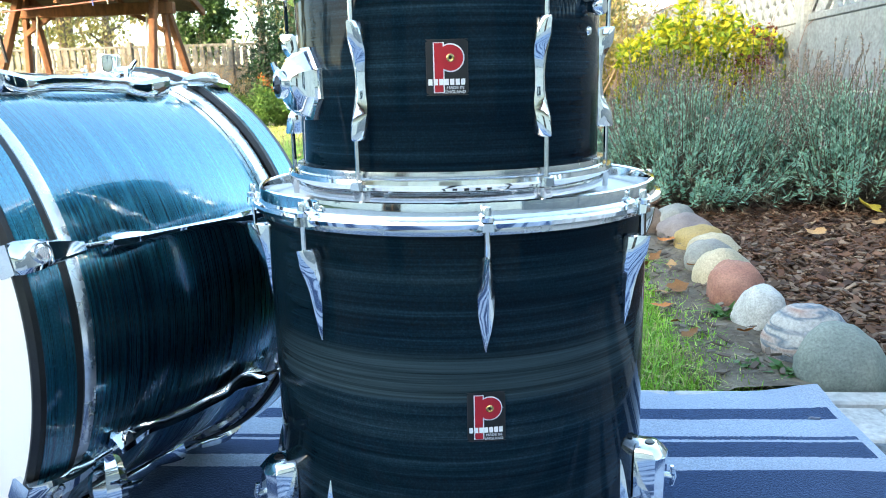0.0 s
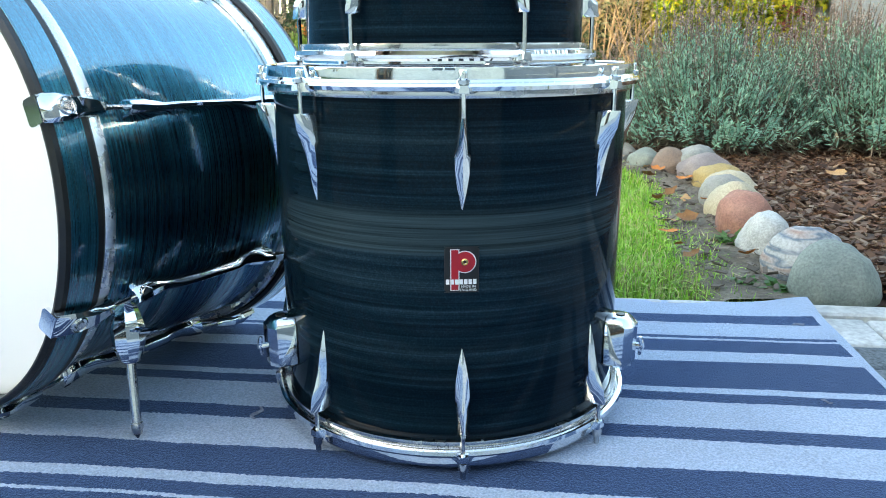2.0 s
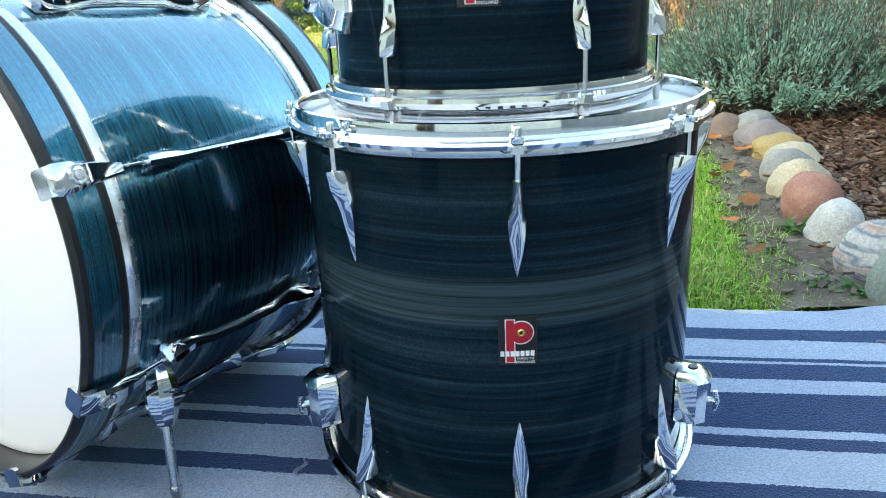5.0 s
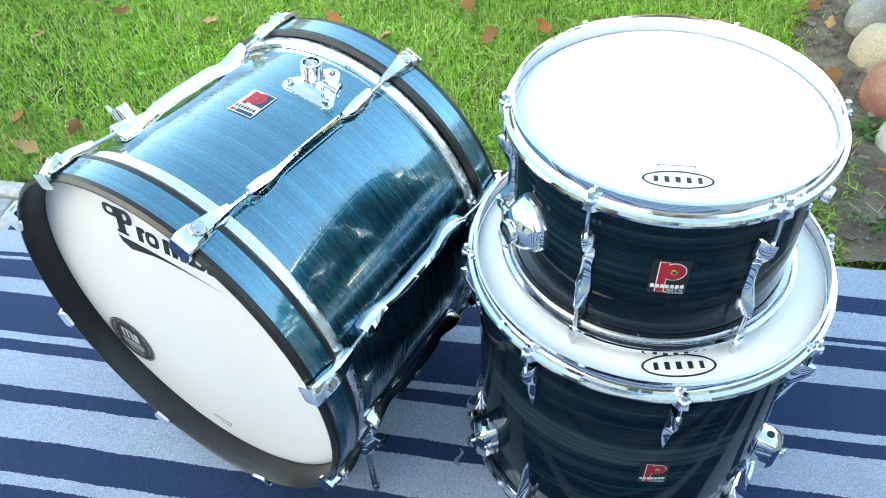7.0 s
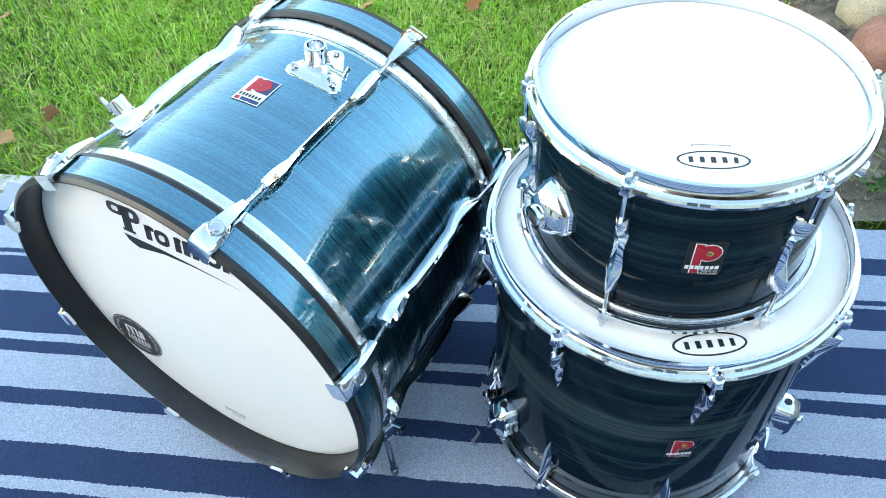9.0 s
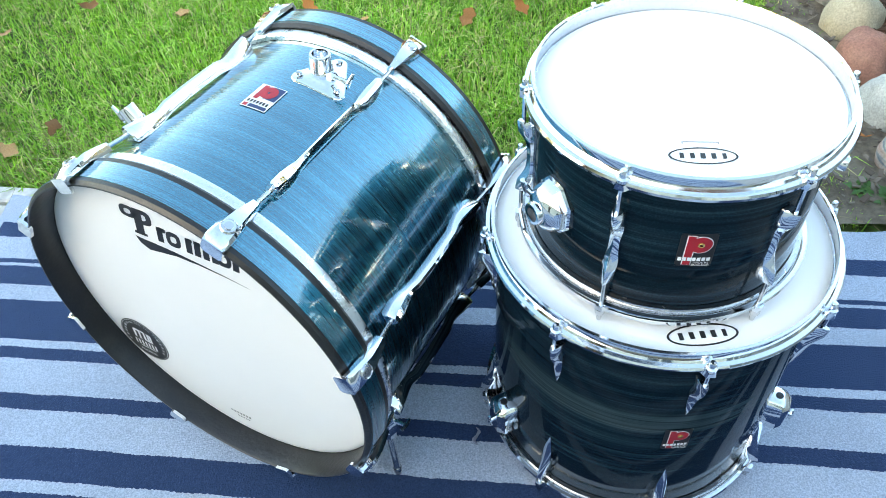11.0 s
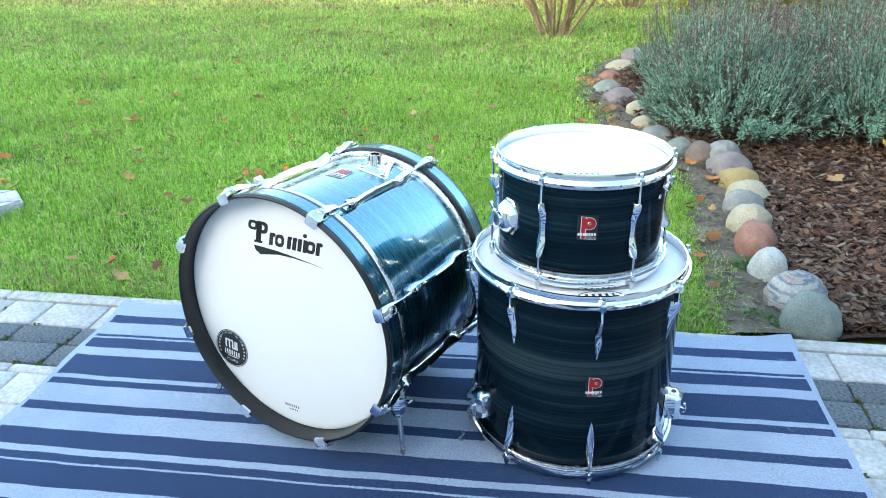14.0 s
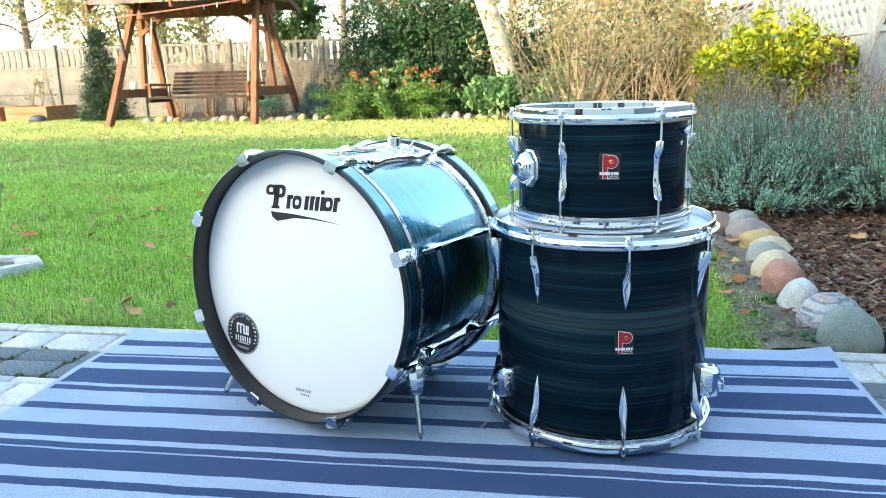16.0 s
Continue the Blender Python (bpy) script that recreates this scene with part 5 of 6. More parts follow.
def lavender(x, y, r, h, shoots, stalks):
    b = thing("lavender_bush", pose(x, y, 0.0), "grey-green lavender bush with dried flower stalks", "bush", "lavender bed")
    gs = G()
    base, along, across = [], [], []
    db, da, dc = [], [], []
    fb, fa, fc = [], [], []
    for i in range(shoots):
        a = RNG.uniform(0, 2 * math.pi)
        k = math.sqrt(RNG.random())
        tip = Vector((r * k * math.cos(a), r * k * math.sin(a), h * (0.98 - 0.72 * k ** 2.2) * RNG.uniform(0.72, 1.12)))
        root = Vector((tip.x * 0.25, tip.y * 0.25, 0.0))
        mid = root.lerp(tip, 0.55) + Vector((tip.x * 0.12, tip.y * 0.12, -0.02))
        gs.tube([root, mid, tip], [0.0035, 0.0025, 0.0012], 4)
        d = (tip - mid).normalized()
        o1 = d.orthogonal().normalized()
        o2 = d.cross(o1)
        n = 38
        for q in range(n):
            s = q / n
            c = mid.lerp(tip, -0.15 + 1.15 * s)
            t = RNG.uniform(0, 2 * math.pi)
            out = (o1 * math.cos(t) + o2 * math.sin(t))
            w = (d * (0.55 + 0.6 * s) + out * 1.0).normalized()
            ln = 0.035 * (1.1 - 0.45 * s) * RNG.uniform(0.7, 1.2)
            withered = s < RNG.uniform(0.0, 0.55)
            if withered:
                w = (w + Vector((0, 0, -0.7))).normalized()
            for to, v in zip((db, da, dc) if withered else (base, along, across), (c, w * ln, w.cross(out).normalized() * (0.0028 if withered else 0.0036))):
                to.append(v)
    for i in range(stalks):
        a = RNG.uniform(0, 2 * math.pi)
        k = math.sqrt(RNG.random())
        root = Vector((r * k * 0.8 * math.cos(a), r * k * 0.8 * math.sin(a), h * (0.9 - 0.6 * k ** 2.2)))
        tip = root + Vector((0.22 * k * math.cos(a), 0.22 * k * math.sin(a), 1)).normalized() * RNG.uniform(0.10, 0.22) + Vector(RNG.normal(0, 0.03, 3))
        gs.tube([root, tip], [0.0016, 0.0011], 4)
        d = (tip - root).normalized()
        for q in range(12):
            out = Vector(unit(1)[0])
            fb.append(tip - d * 0.055 * q / 12)
            fa.append((out + d * 0.8).normalized() * 0.012)
            fc.append(out.cross(d).normalized() * 0.0045)
    gs.part("brushwood", LAV_STEM, b, kind="stuff")
    put("foliage", quads("foliage", np.array(base), np.array(along), np.array(across), LAV), None, b, "narrow grey-green leaves", "stuff")
    put("dry_foliage", quads("dry_foliage", np.array(db), np.array(da), np.array(dc), LAV_DRY), None, b, "withered brown leaves low on the shoots", "stuff")
    put("bloom", quads("bloom", np.array(fb), np.array(fa), np.array(fc), LAV_FLOWER), None, b, "faded grey-purple flower spikes", "stuff")


lavender(0.97, 3.44, 0.52, 0.50, 560, 130)
lavender(1.63, 3.38, 0.52, 0.51, 560, 110)
lavender(2.12, 3.36, 0.38, 0.51, 320, 40)
lavender(0.98, 4.22, 0.52, 0.54, 280, 190)
lavender(1.75, 4.35, 0.55, 0.54, 280, 150)
lavender(1.25, 5.1, 0.5, 0.56, 160, 110)
lavender(1.95, 5.2, 0.5, 0.58, 140, 100)


# ---- garden swing ----
WOOD = mottled("stained_wood", (0.105, 0.040, 0.017), (0.22, 0.090, 0.038), 5, 0.85, 60, 0.3, vary=0.18, stretch=(3, 3, 0.6))
WOOD_DARK = mottled("dark_bench_wood", (0.020, 0.010, 0.008), (0.036, 0.018, 0.014), 6, 0.9, 60, 0.3, vary=0.15, stretch=(0.5, 3, 3))
ROOF_FELT = mottled("mossy_roof_board", (0.105, 0.080, 0.064), (0.20, 0.150, 0.115), 3, 0.9, 40, 0.4, vary=0.12)


def beam(g, a, b, w, d, up=(0, 0, 1)):
    a, b = Vector(a), Vector(b)
    z = (b - a).normalized()
    y = Vector(up)
    y = (y - z * y.dot(z))
    y = y.normalized() if y.length > 1e-4 else z.orthogonal().normalized()
    x = y.cross(z)
    m = Matrix.Identity(4)
    m.col[0][:3], m.col[1][:3], m.col[2][:3], m.col[3][:3] = x, y, z, (a + b) / 2
    g.box((w, d, (b - a).length), (0, 0, 0), m, min(w, d) * 0.08)
    return g


SWING_AT = Matrix.Translation((0.045, -0.52, -0.03)) @ Matrix.Rotation(radians(-0.8), 4, "Z") @ Matrix.Diagonal((1.12, 1.12, 1.075, 1)) @ Matrix.Translation((-0.045, 0.52, 0.03))
swing = thing("garden_swing", SWING_AT, "brown wooden garden swing with a roof, standing on the lawn", "swing")
XL, XR, YF, YB, YM = -6.90, -4.58, 9.92, 11.80, 10.85
for x, s in ((XL, 1), (XR, -1)):
    for y in (YF, YB):
        g = G()
        beam(g, (x + 0.12 * s * 0, y, -0.03), (x + 0.18 * s, YM + (0.10 if y > YM else -0.10), 2.02), 0.11, 0.09, (1, 0, 0))
        g.part("leg", WOOD, swing)
    g = G()
    beam(g, (x + 0.05 * s, YF + 0.20, 0.48), (x + 0.05 * s, YB - 0.20, 0.48), 0.045, 0.14)
    g.part("side_rail", WOOD, swing)
    g = G()
    beam(g, (x + 0.06 * s, YM + 0.05, 0.45), (x + 0.14 * s, YM + 0.05, 1.95), 0.09, 0.07, (1, 0, 0))
    g.part("centre_post", WOOD, swing)
    g = G()
    beam(g, (x + 0.13 * s, YM, 1.42), (x + 0.62 * s, YM, 1.72), 0.07, 0.05, (0, 1, 0))
    g.part("brace", WOOD, swing)
g = G()
beam(g, (XL + 0.0, YM, 1.74), (XR + 0.05, YM, 1.74), 0.10, 0.17)
g.part("top_beam", WOOD, swing)
RX0, RX1 = -6.98, -4.50
for s in (-1, 1):
    for k in range(2):
        g = G()
        x0 = RX0 + (RX1 - RX0) * k / 2 + 0.01 * k
        x1 = RX0 + (RX1 - RX0) * (k + 1) / 2 - 0.01
        a = [(x0, YM, 2.22), (x1, YM, 2.22), (x1, YM + s * 1.05, 1.80), (x0, YM + s * 1.05, 1.80)]
        b = [(p[0], p[1], p[2] + 0.035) for p in a]
        g.add(a + b, [(0, 1, 2, 3), (7, 6, 5, 4), (0, 4, 5, 1), (1, 5, 6, 2), (2, 6, 7, 3), (3, 7, 4, 0)])
        g.part("roof_panel", ROOF_FELT, swing, "weathered mossy roof boards", smooth=False)
    for x in (RX0 + 0.03, -5.64, RX1 - 0.03):
        g = G()
        beam(g, (x, YM, 2.19), (x, YM + s * 1.07, 1.765), 0.05, 0.09)
        g.part("rafter", WOOD, swing)
for x in (RX0 + 0.05, RX1 - 0.05):
    g = G()
    beam(g, (x, YM - 0.6, 1.93), (x, YM + 0.6, 1.93), 0.04, 0.09)
    g.part("collar_tie", WOOD, swing)
bench = thing("swing_bench", SWING_AT, "dark brown slatted swing bench hanging on ropes", "bench")
BX0, BX1 = -6.42, -4.86
for k in range(6):
    g = G()
    beam(g, (BX0, 10.98 + 0.05 * k * 0.6, 0.47 + 0.062 * k), (BX1, 10.98 + 0.05 * k * 0.6, 0.47 + 0.062 * k), 0.022, 0.052)
    g.part("back_slat", WOOD_DARK, bench)
for k in range(5):
    g = G()
    beam(g, (BX0 - 0.10, 10.46 + 0.10 * k, 0.40), (BX1 + 0.02, 10.46 + 0.10 * k, 0.40), 0.085, 0.03)
    g.part("seat_slat", WOOD_DARK, bench)
for x in (BX0 - 0.07, BX1 - 0.02):
    g = G()
    beam(g, (x, 10.42, 0.36), (x, 11.0, 0.36), 0.05, 0.06)
    g.part("seat_bearer", WOOD_DARK, bench)
    g = G()
    beam(g, (x, 10.46, 0.38), (x, 10.46, 0.60), 0.05, 0.05, (1, 0, 0))
    g.part("arm_post", WOOD, bench)
    g = G()
    beam(g, (x, 10.40, 0.615), (x, 11.06, 0.60), 0.07, 0.035)
    g.part("armrest", WOOD, bench)
    for y in (10.44, 11.02):
        g = G()
        n = 26
        pts = [(x + 0.006 * math.sin(k * 2.6), y + (YM - y) * (k / n) * 0.7, 0.42 + (1.66 - 0.42) * k / n) for k in range(n + 1)]
        g.tube(pts, 0.012, 6)
        g.part("rope", plain("white_rope", (0.55, 0.53, 0.48), 0.9) if "white_rope" not in bpy.data.materials else bpy.data.materials["white_rope"], bench, "white hanging rope")
g = G()
g.lathe([(0.0001, 0.0), (0.045, 0.0), (0.062, 0.05), (0.060, 0.10), (0.052, 0.115), (0.048, 0.112), (0.055, 0.05), (0.0001, 0.012)], 20, closed=False)
mug = tagged(g.part("flower_pot", FRAME_W), "small white pot on the swing's side rail", "pot")
mug.matrix_world = SWING_AT @ pose(XL + 0.05, 10.62, 0.551)
# hanging black strap under the roof
g = G()
beam(g, (-6.62, 9.98, 1.72), (-6.60, 10.0, 1.32), 0.03, 0.02, (1, 0, 0))
beam(g, (-6.60, 10.0, 1.33), (-6.56, 10.02, 0.98), 0.045, 0.03, (1, 0, 0))
strap = tagged(g.part("strap", RUBBER), "dark strap hanging from the swing roof", "strap")
strap.matrix_world = SWING_AT

# clothesline with pegs
LINE_RED = plain("line_red", (0.52, 0.19, 0.13), 0.6)
a, b = Vector((-12.6, 7.6, 1.32)), SWING_AT @ Vector((-4.62, 9.85, 1.78))
def rope_at(s):
    p = a.lerp(b, s)
    p.z -= 0.55 * s * (1 - s) * 1.3
    return p
g = G()
g.tube([rope_at(i / 24) for i in range(25)], 0.009, 6)
clothesline = tagged(g.part("clothesline", LINE_RED), "orange-red clothesline strung to the swing", "clothesline")
PEG = plain("peg", (0.6, 0.55, 0.5), 0.6)
PEG_B = plain("blue_peg", (0.10, 0.14, 0.45), 0.5)
for i, s in enumerate((0.62, 0.66, 0.69, 0.715, 0.74, 0.78, 0.935, 0.958)):
    p = rope_at(s)
    g = G()
    g.box((0.014, 0.03, 0.075), (0, 0, -0.02), None, 0.004)
    ob = tagged(g.part("clothes_peg", PEG_B if i == 6 else PEG), "small peg clipped on the clothesline", "peg", "pegs on the line")
    ob.matrix_world = Matrix.Translation(p) @ pose(0, 0, 0, 0, 0, 30 * i)


# ---- fences ----
FENCE = mottled("fence_concrete", (0.120, 0.113, 0.10), (0.18, 0.17, 0.15), 3, 0.9, 40, 0.4, vary=0.06)
FENCE_W = mottled("painted_fence", (0.165, 0.188, 0.205), (0.23, 0.258, 0.275), 4, 0.85, 40, 0.35, vary=0.05)


def concrete_fence_bay(m, length, kind, mat, label):
    """One bay: post, two stone-faced panels, and an open top panel."""
    f = thing("concrete_fence", m, label, "fence", "garden fence")
    g = G()
    g.box((0.12, 0.13, 1.62), (0, 0, 0.78), None, 0.012)
    g.part("post", mat, f)
    x0, x1 = 0.06, length - 0.06
    xc, w = (x0 + x1) / 2, x1 - x0
    if kind == "lattice":
        for k in range(2):
            g = G()
            g.box((w, 0.045, 0.49), (xc, 0, 0.215 + 0.5 * k), None, 0.005)
            panel = g.part("panel", mat, f)
            rows = 4
            for r in range(rows):
                n = 6
                for c in range(n):
                    st = G()
                    ww = w / n
                    off = (0.5 if r % 2 else 0) * ww
                    cx = x0 + ww * (c + 0.5) + off - ww * 0.25
                    if cx + ww / 2 > x1 or cx - ww / 2 < x0:
                        ww *= 0.7
                    st.box((ww - 0.016, 0.03, 0.105), (cx, -0.032, -0.03 + 0.5 * k + 0.065 + 0.118 * r), None, 0.012)
                    st.part("stone", mat, panel, smooth=False)
        g = G()
        g.box((w, 0.05, 0.05), (xc, 0, 0.99), None, 0.006)
        g.box((w, 0.05, 0.05), (xc, 0, 1.50), None, 0.006)
        n = 11
        for c in range(n):
            for s in (-1, 1):
                px = x0 + w * (c + 0.5) / n
                beam(g, (px - s * 0.23, 0.0 + 0.006 * s, 1.0), (px + s * 0.23, 0.0 + 0.006 * s, 1.49), 0.042, 0.034, (0, 1, 0)) if x0 < px - 0.23 and px + 0.23 < x1 else None
        for s in (-1, 1):
            for c in range(5):
                e = x0 if s < 0 else x1
                hgt = 0.09 + 0.09 * c
                beam(g, (e, 0.006, 1.49 - hgt), (e - s * hgt * 0.47, 0.006, 1.49), 0.04, 0.034, (0, 1, 0))
                beam(g, (e, -0.006, 1.0 + hgt), (e - s * hgt * 0.47, -0.006, 1.0), 0.04, 0.034, (0, 1, 0))
        g.part("lattice_panel", mat, f, "open diamond lattice panel")
    else:
        for k in range(2):
            g = G()
            g.box((w, 0.05, 0.535), (xc, 0, 0.24 + 0.54 * k), None, 0.006)
            g.part("panel", mat, f)
        g = G()
        g.box((w, 0.05, 0.06), (xc, 0, 1.08), None, 0.006)
        g.box((w, 0.05, 0.05), (xc, 0, 1.49), None, 0.006)
        g.part("rail_panel", mat, f)
        n = 13
        for c in range(n):
            g = G()
            px = x0 + w * (c + 0.5) / n
            g.loft([[(px - hw, -0.02, z), (px + hw, -0.02, z), (px + hw, 0.02, z), (px - hw, 0.02, z)] for z, hw in ((1.10, 0.036), (1.22, 0.052), (1.34, 0.050), (1.47, 0.034))])
            g.part("baluster", mat, f, smooth=False)
    return f


for k in range(9):
    concrete_fence_bay(pose(2.45, -2.0 + 2.03 * k, -0.03, 0, 0, 90), 2.03, "lattice", FENCE_W, "white-painted concrete fence bay with a lattice top")
for k in range(11):
    concrete_fence_bay(pose(-19.4 + 2.05 * k, 15.2, -0.02), 2.05, "baluster", FENCE, "grey concrete fence bay with a baluster top")
for k in range(9):
    concrete_fence_bay(pose(-15.5, -2.85 + 2.05 * k, 0, 0, 0, 90), 2.05, "baluster", FENCE, "grey concrete fence bay with a baluster top")

# raised wooden planters and a bin lid by the back fence
PLANK = mottled("planter_plank", (0.22, 0.10, 0.04), (0.36, 0.18, 0.08), 5, 0.7, 60, 0.3, vary=0.15, stretch=(0.5, 2, 2))
for x, w in ((-12.4, 1.70), (-10.95, 0.95)):
    pl = thing("planter_box", pose(x, 14.2, -0.03), "raised planter box of orange-brown boards", "planter", "planters")
    for k in range(2):
        for y in (-0.5, 0.5):
            g = G()
            g.box((w, 0.03, 0.145), (0, y, 0.09 + 0.15 * k), None, 0.006)
            g.part("board", PLANK, pl)
        for xx in (-w / 2, w / 2):
            g = G()
            g.box((0.03, 0.97, 0.145), (xx - math.copysign(0.016, xx), 0, 0.09 + 0.15 * k))
            g.part("board", PLANK, pl)
    g = G()
    g.box((w - 0.07, 0.96, 0.05), (0, 0, 0.25))
    g.part("soil", SOIL, pl)
    gs = G()
    for q in range(5):
        pts = twig(gs, (RNG.uniform(-w / 3, w / 3), RNG.uniform(-0.3, 0.3), 0.26), (RNG.normal(0, 0.1), 0, 1), RNG.uniform(0.6, 1.0), 0.012, 0.12)
    gs.part("dry_growth", LAV_STEM, pl, "dry bean stems")
    put("dry_foliage", leaf_cloud("dry_foliage", [(RNG.uniform(-w / 3, w / 3), 0, RNG.uniform(0.35, 1.0), 0.07) for q in range(12)], 14, 0.06, 0.3, g_dry), None, pl, kind="stuff")
g = G()
g.loft([[(c * r, s * r * 0.7, z) for c, s in [(math.cos(i * 0.5236), math.sin(i * 0.5236)) for i in range(12)]] for z, r in ((0, 0.17), (0.05, 0.19), (0.12, 0.15), (0.15, 0.06))])
ob = tagged(g.part("tarp_heap", plain("dark_tarp", (0.02, 0.025, 0.04), 0.6)), "small heap of dark blue tarpaulin", "tarp")
ob.matrix_world = pose(-10.55, 13.5, -0.03)


# ---- trees and shrubs ----
BARK = mottled("bark", (0.09, 0.065, 0.045), (0.20, 0.15, 0.105), 9, 0.9, 30, 0.7)
TWIG = mottled("tan_twig", (0.165, 0.11, 0.062), (0.33, 0.235, 0.145), 12, 0.8)
PALE_LEAF = leafy("pale_leaf", [(0.20, 0.17, 0.07), (0.36, 0.32, 0.18), (0.12, 0.15, 0.07), (0.28, 0.20, 0.07), (0.24, 0.28, 0.19)], 0.7, 0.3)
YELLOW_LEAF = leafy("yellow_leaf", [(0.46, 0.42, 0.018), (0.27, 0.34, 0.02), (0.10, 0.17, 0.014), (0.54, 0.43, 0.02), (0.17, 0.25, 0.018), (0.06, 0.11, 0.012)], 0.45, 0.25, 0.25)
GREEN_LEAF = leafy("green_leaf", [(0.05, 0.12, 0.03), (0.08, 0.17, 0.05), (0.11, 0.21, 0.07), (0.06, 0.13, 0.05)], 0.4, 0.2, 0.5)
DARK_NEEDLE = leafy("dark_needle", [(0.010, 0.030, 0.012), (0.017, 0.047, 0.018), (0.026, 0.063, 0.024), (0.013, 0.038, 0.020)], 0.6, 0.1)
EVERGREEN = leafy("evergreen", [(0.013, 0.040, 0.013), (0.022, 0.062, 0.020), (0.036, 0.086, 0.028), (0.016, 0.050, 0.022)], 0.5, 0.15)
JUNIPER = leafy("juniper", [(0.06, 0.13, 0.02), (0.10, 0.19, 0.03), (0.045, 0.10, 0.025), (0.14, 0.22, 0.045)], 0.6, 0.1)
BLUE_NEEDLE = leafy("blue_needle", [(0.05, 0.095, 0.11), (0.08, 0.135, 0.15), (0.04, 0.08, 0.085)], 0.6, 0.1)
ORANGE = leafy("orange_berries", [(0.40, 0.10, 0.02), (0.46, 0.15, 0.03), (0.32, 0.07, 0.02)], 0.4)
GOLD = leafy("gold_foliage", [(0.40, 0.33, 0.05), (0.30, 0.28, 0.05), (0.46, 0.38, 0.10), (0.22, 0.24, 0.05)], 0.6, 0.25)
FAR_LEAF = leafy("sunlit_far_leaf", [(0.22, 0.20, 0.06), (0.28, 0.22, 0.075), (0.14, 0.16, 0.05), (0.31, 0.25, 0.11), (0.19, 0.20, 0.075)], 0.7, 0.35)
RUST = leafy("rust_leaf", [(0.10, 0.028, 0.018), (0.15, 0.05, 0.03)], 0.7, 0.2)
BIRCH = mottled("white_bark", (0.20, 0.16, 0.11), (0.56, 0.50, 0.40), 7, 0.8, 20, 0.8, stretch=(1, 1, 1.6))


def tree(name, x, y, h, trunk_r, crown, label, leafmat, n_clump=60, per=70, leaf=0.12, slim=0.35, bark=None, limbs=7, lean=(0, 0), z=-0.03):
    t = thing(name, pose(x, y, z), label, "tree")
    g = G()
    top = Vector((lean[0], lean[1], h * 0.92))
    pts = [Vector((0, 0, 0)), top * 0.35 + Vector((0.03, 0, 0)), top * 0.7, top]
    g.tube(pts, [trunk_r * 1.25, trunk_r, trunk_r * 0.6, trunk_r * 0.15], 9)
    g.part("trunk", bark or BARK, t)
    for k in range(limbs):
        g = G()
        s = 0.32 + 0.55 * k / limbs
        a = k * 2.4 + x
        twig(g, top * s, (math.cos(a), math.sin(a), 0.55), h * 0.34 * (1.1 - 0.5 * s), trunk_r * 0.4 * (1.1 - 0.6 * s), 0.18, 4, 6)
        g.part("limb", bark or BARK, t)
    cx, cy, cz, rx, ry, rz = crown
    put("crown", leaf_cloud("crown", clumps_in((cx, cy, cz), (rx, ry, rz), n_clump, 0.26 * max(rx, rz) / 1.4), per, leaf, slim, leafmat), None, t, kind="stuff")
    return t


def shrub(name, x, y, label, leafmat, clumps, per, leaf, slim, stems=12, h=0.8, spread=0.4, bark=None, up=0.0, outward=0.0, r=0.012, z=-0.03, category="shrub"):
    t = thing(name, pose(x, y, z), label, category)
    g = G()
    for k in range(stems):
        a = RNG.uniform(0, 2 * math.pi)
        twig(g, (0.06 * math.cos(a), 0.06 * math.sin(a), 0), (spread * math.cos(a), spread * math.sin(a), 1), h * RNG.uniform(0.6, 1.05), r, 0.12)
    g.part("brushwood", bark or BARK, t, kind="stuff")
    put("foliage", leaf_cloud("foliage", clumps, per, leaf, slim, leafmat, 1.0, up, outward), None, t, kind="stuff")
    return t


def conifer(name, x, y, h, r, label, mat, tiers=14, per=10, needle=0.10, slim=0.12, low=0.0, z=-0.03):
    t = thing(name, pose(x, y, z), label, "conifer")
    g = G()
    g.tube([(0, 0, 0), (0, 0, h * 0.6), (0, 0, h * 0.97)], [0.03 * h ** 0.7, 0.02 * h ** 0.7, 0.005], 7)
    g.part("trunk", BARK, t)
    cl = []
    g = G()
    for k in range(tiers):
        s = low + (1 - low) * k / tiers
        rr = r * (1 - s) ** 0.85 + 0.05
        n = max(4, int(per * (1.05 - s)))
        for q in range(n):
            a = 2 * math.pi * (q + RNG.random() * 0.7) / n + k
            ln = rr * RNG.uniform(0.75, 1.12)
            tip = Vector((ln * math.cos(a), ln * math.sin(a), h * s + 0.02 - 0.16 * ln))
            g.tube([(0, 0, h * s + 0.05), tip], [0.008, 0.003], 4)
            for w in (0.4, 0.62, 0.82, 1.0):
                cl.append((tip.x * w, tip.y * w, h * s + 0.05 + (tip.z - h * s - 0.05) * w, 0.10 * h ** 0.35 * (1.15 - 0.4 * w)))
    g.part("brushwood", BARK, t, kind="stuff")
    put("crown", leaf_cloud("crown", cl, 26, needle, slim, mat, 1.0, 0.1, 0.7), None, t, kind="stuff")
    return t


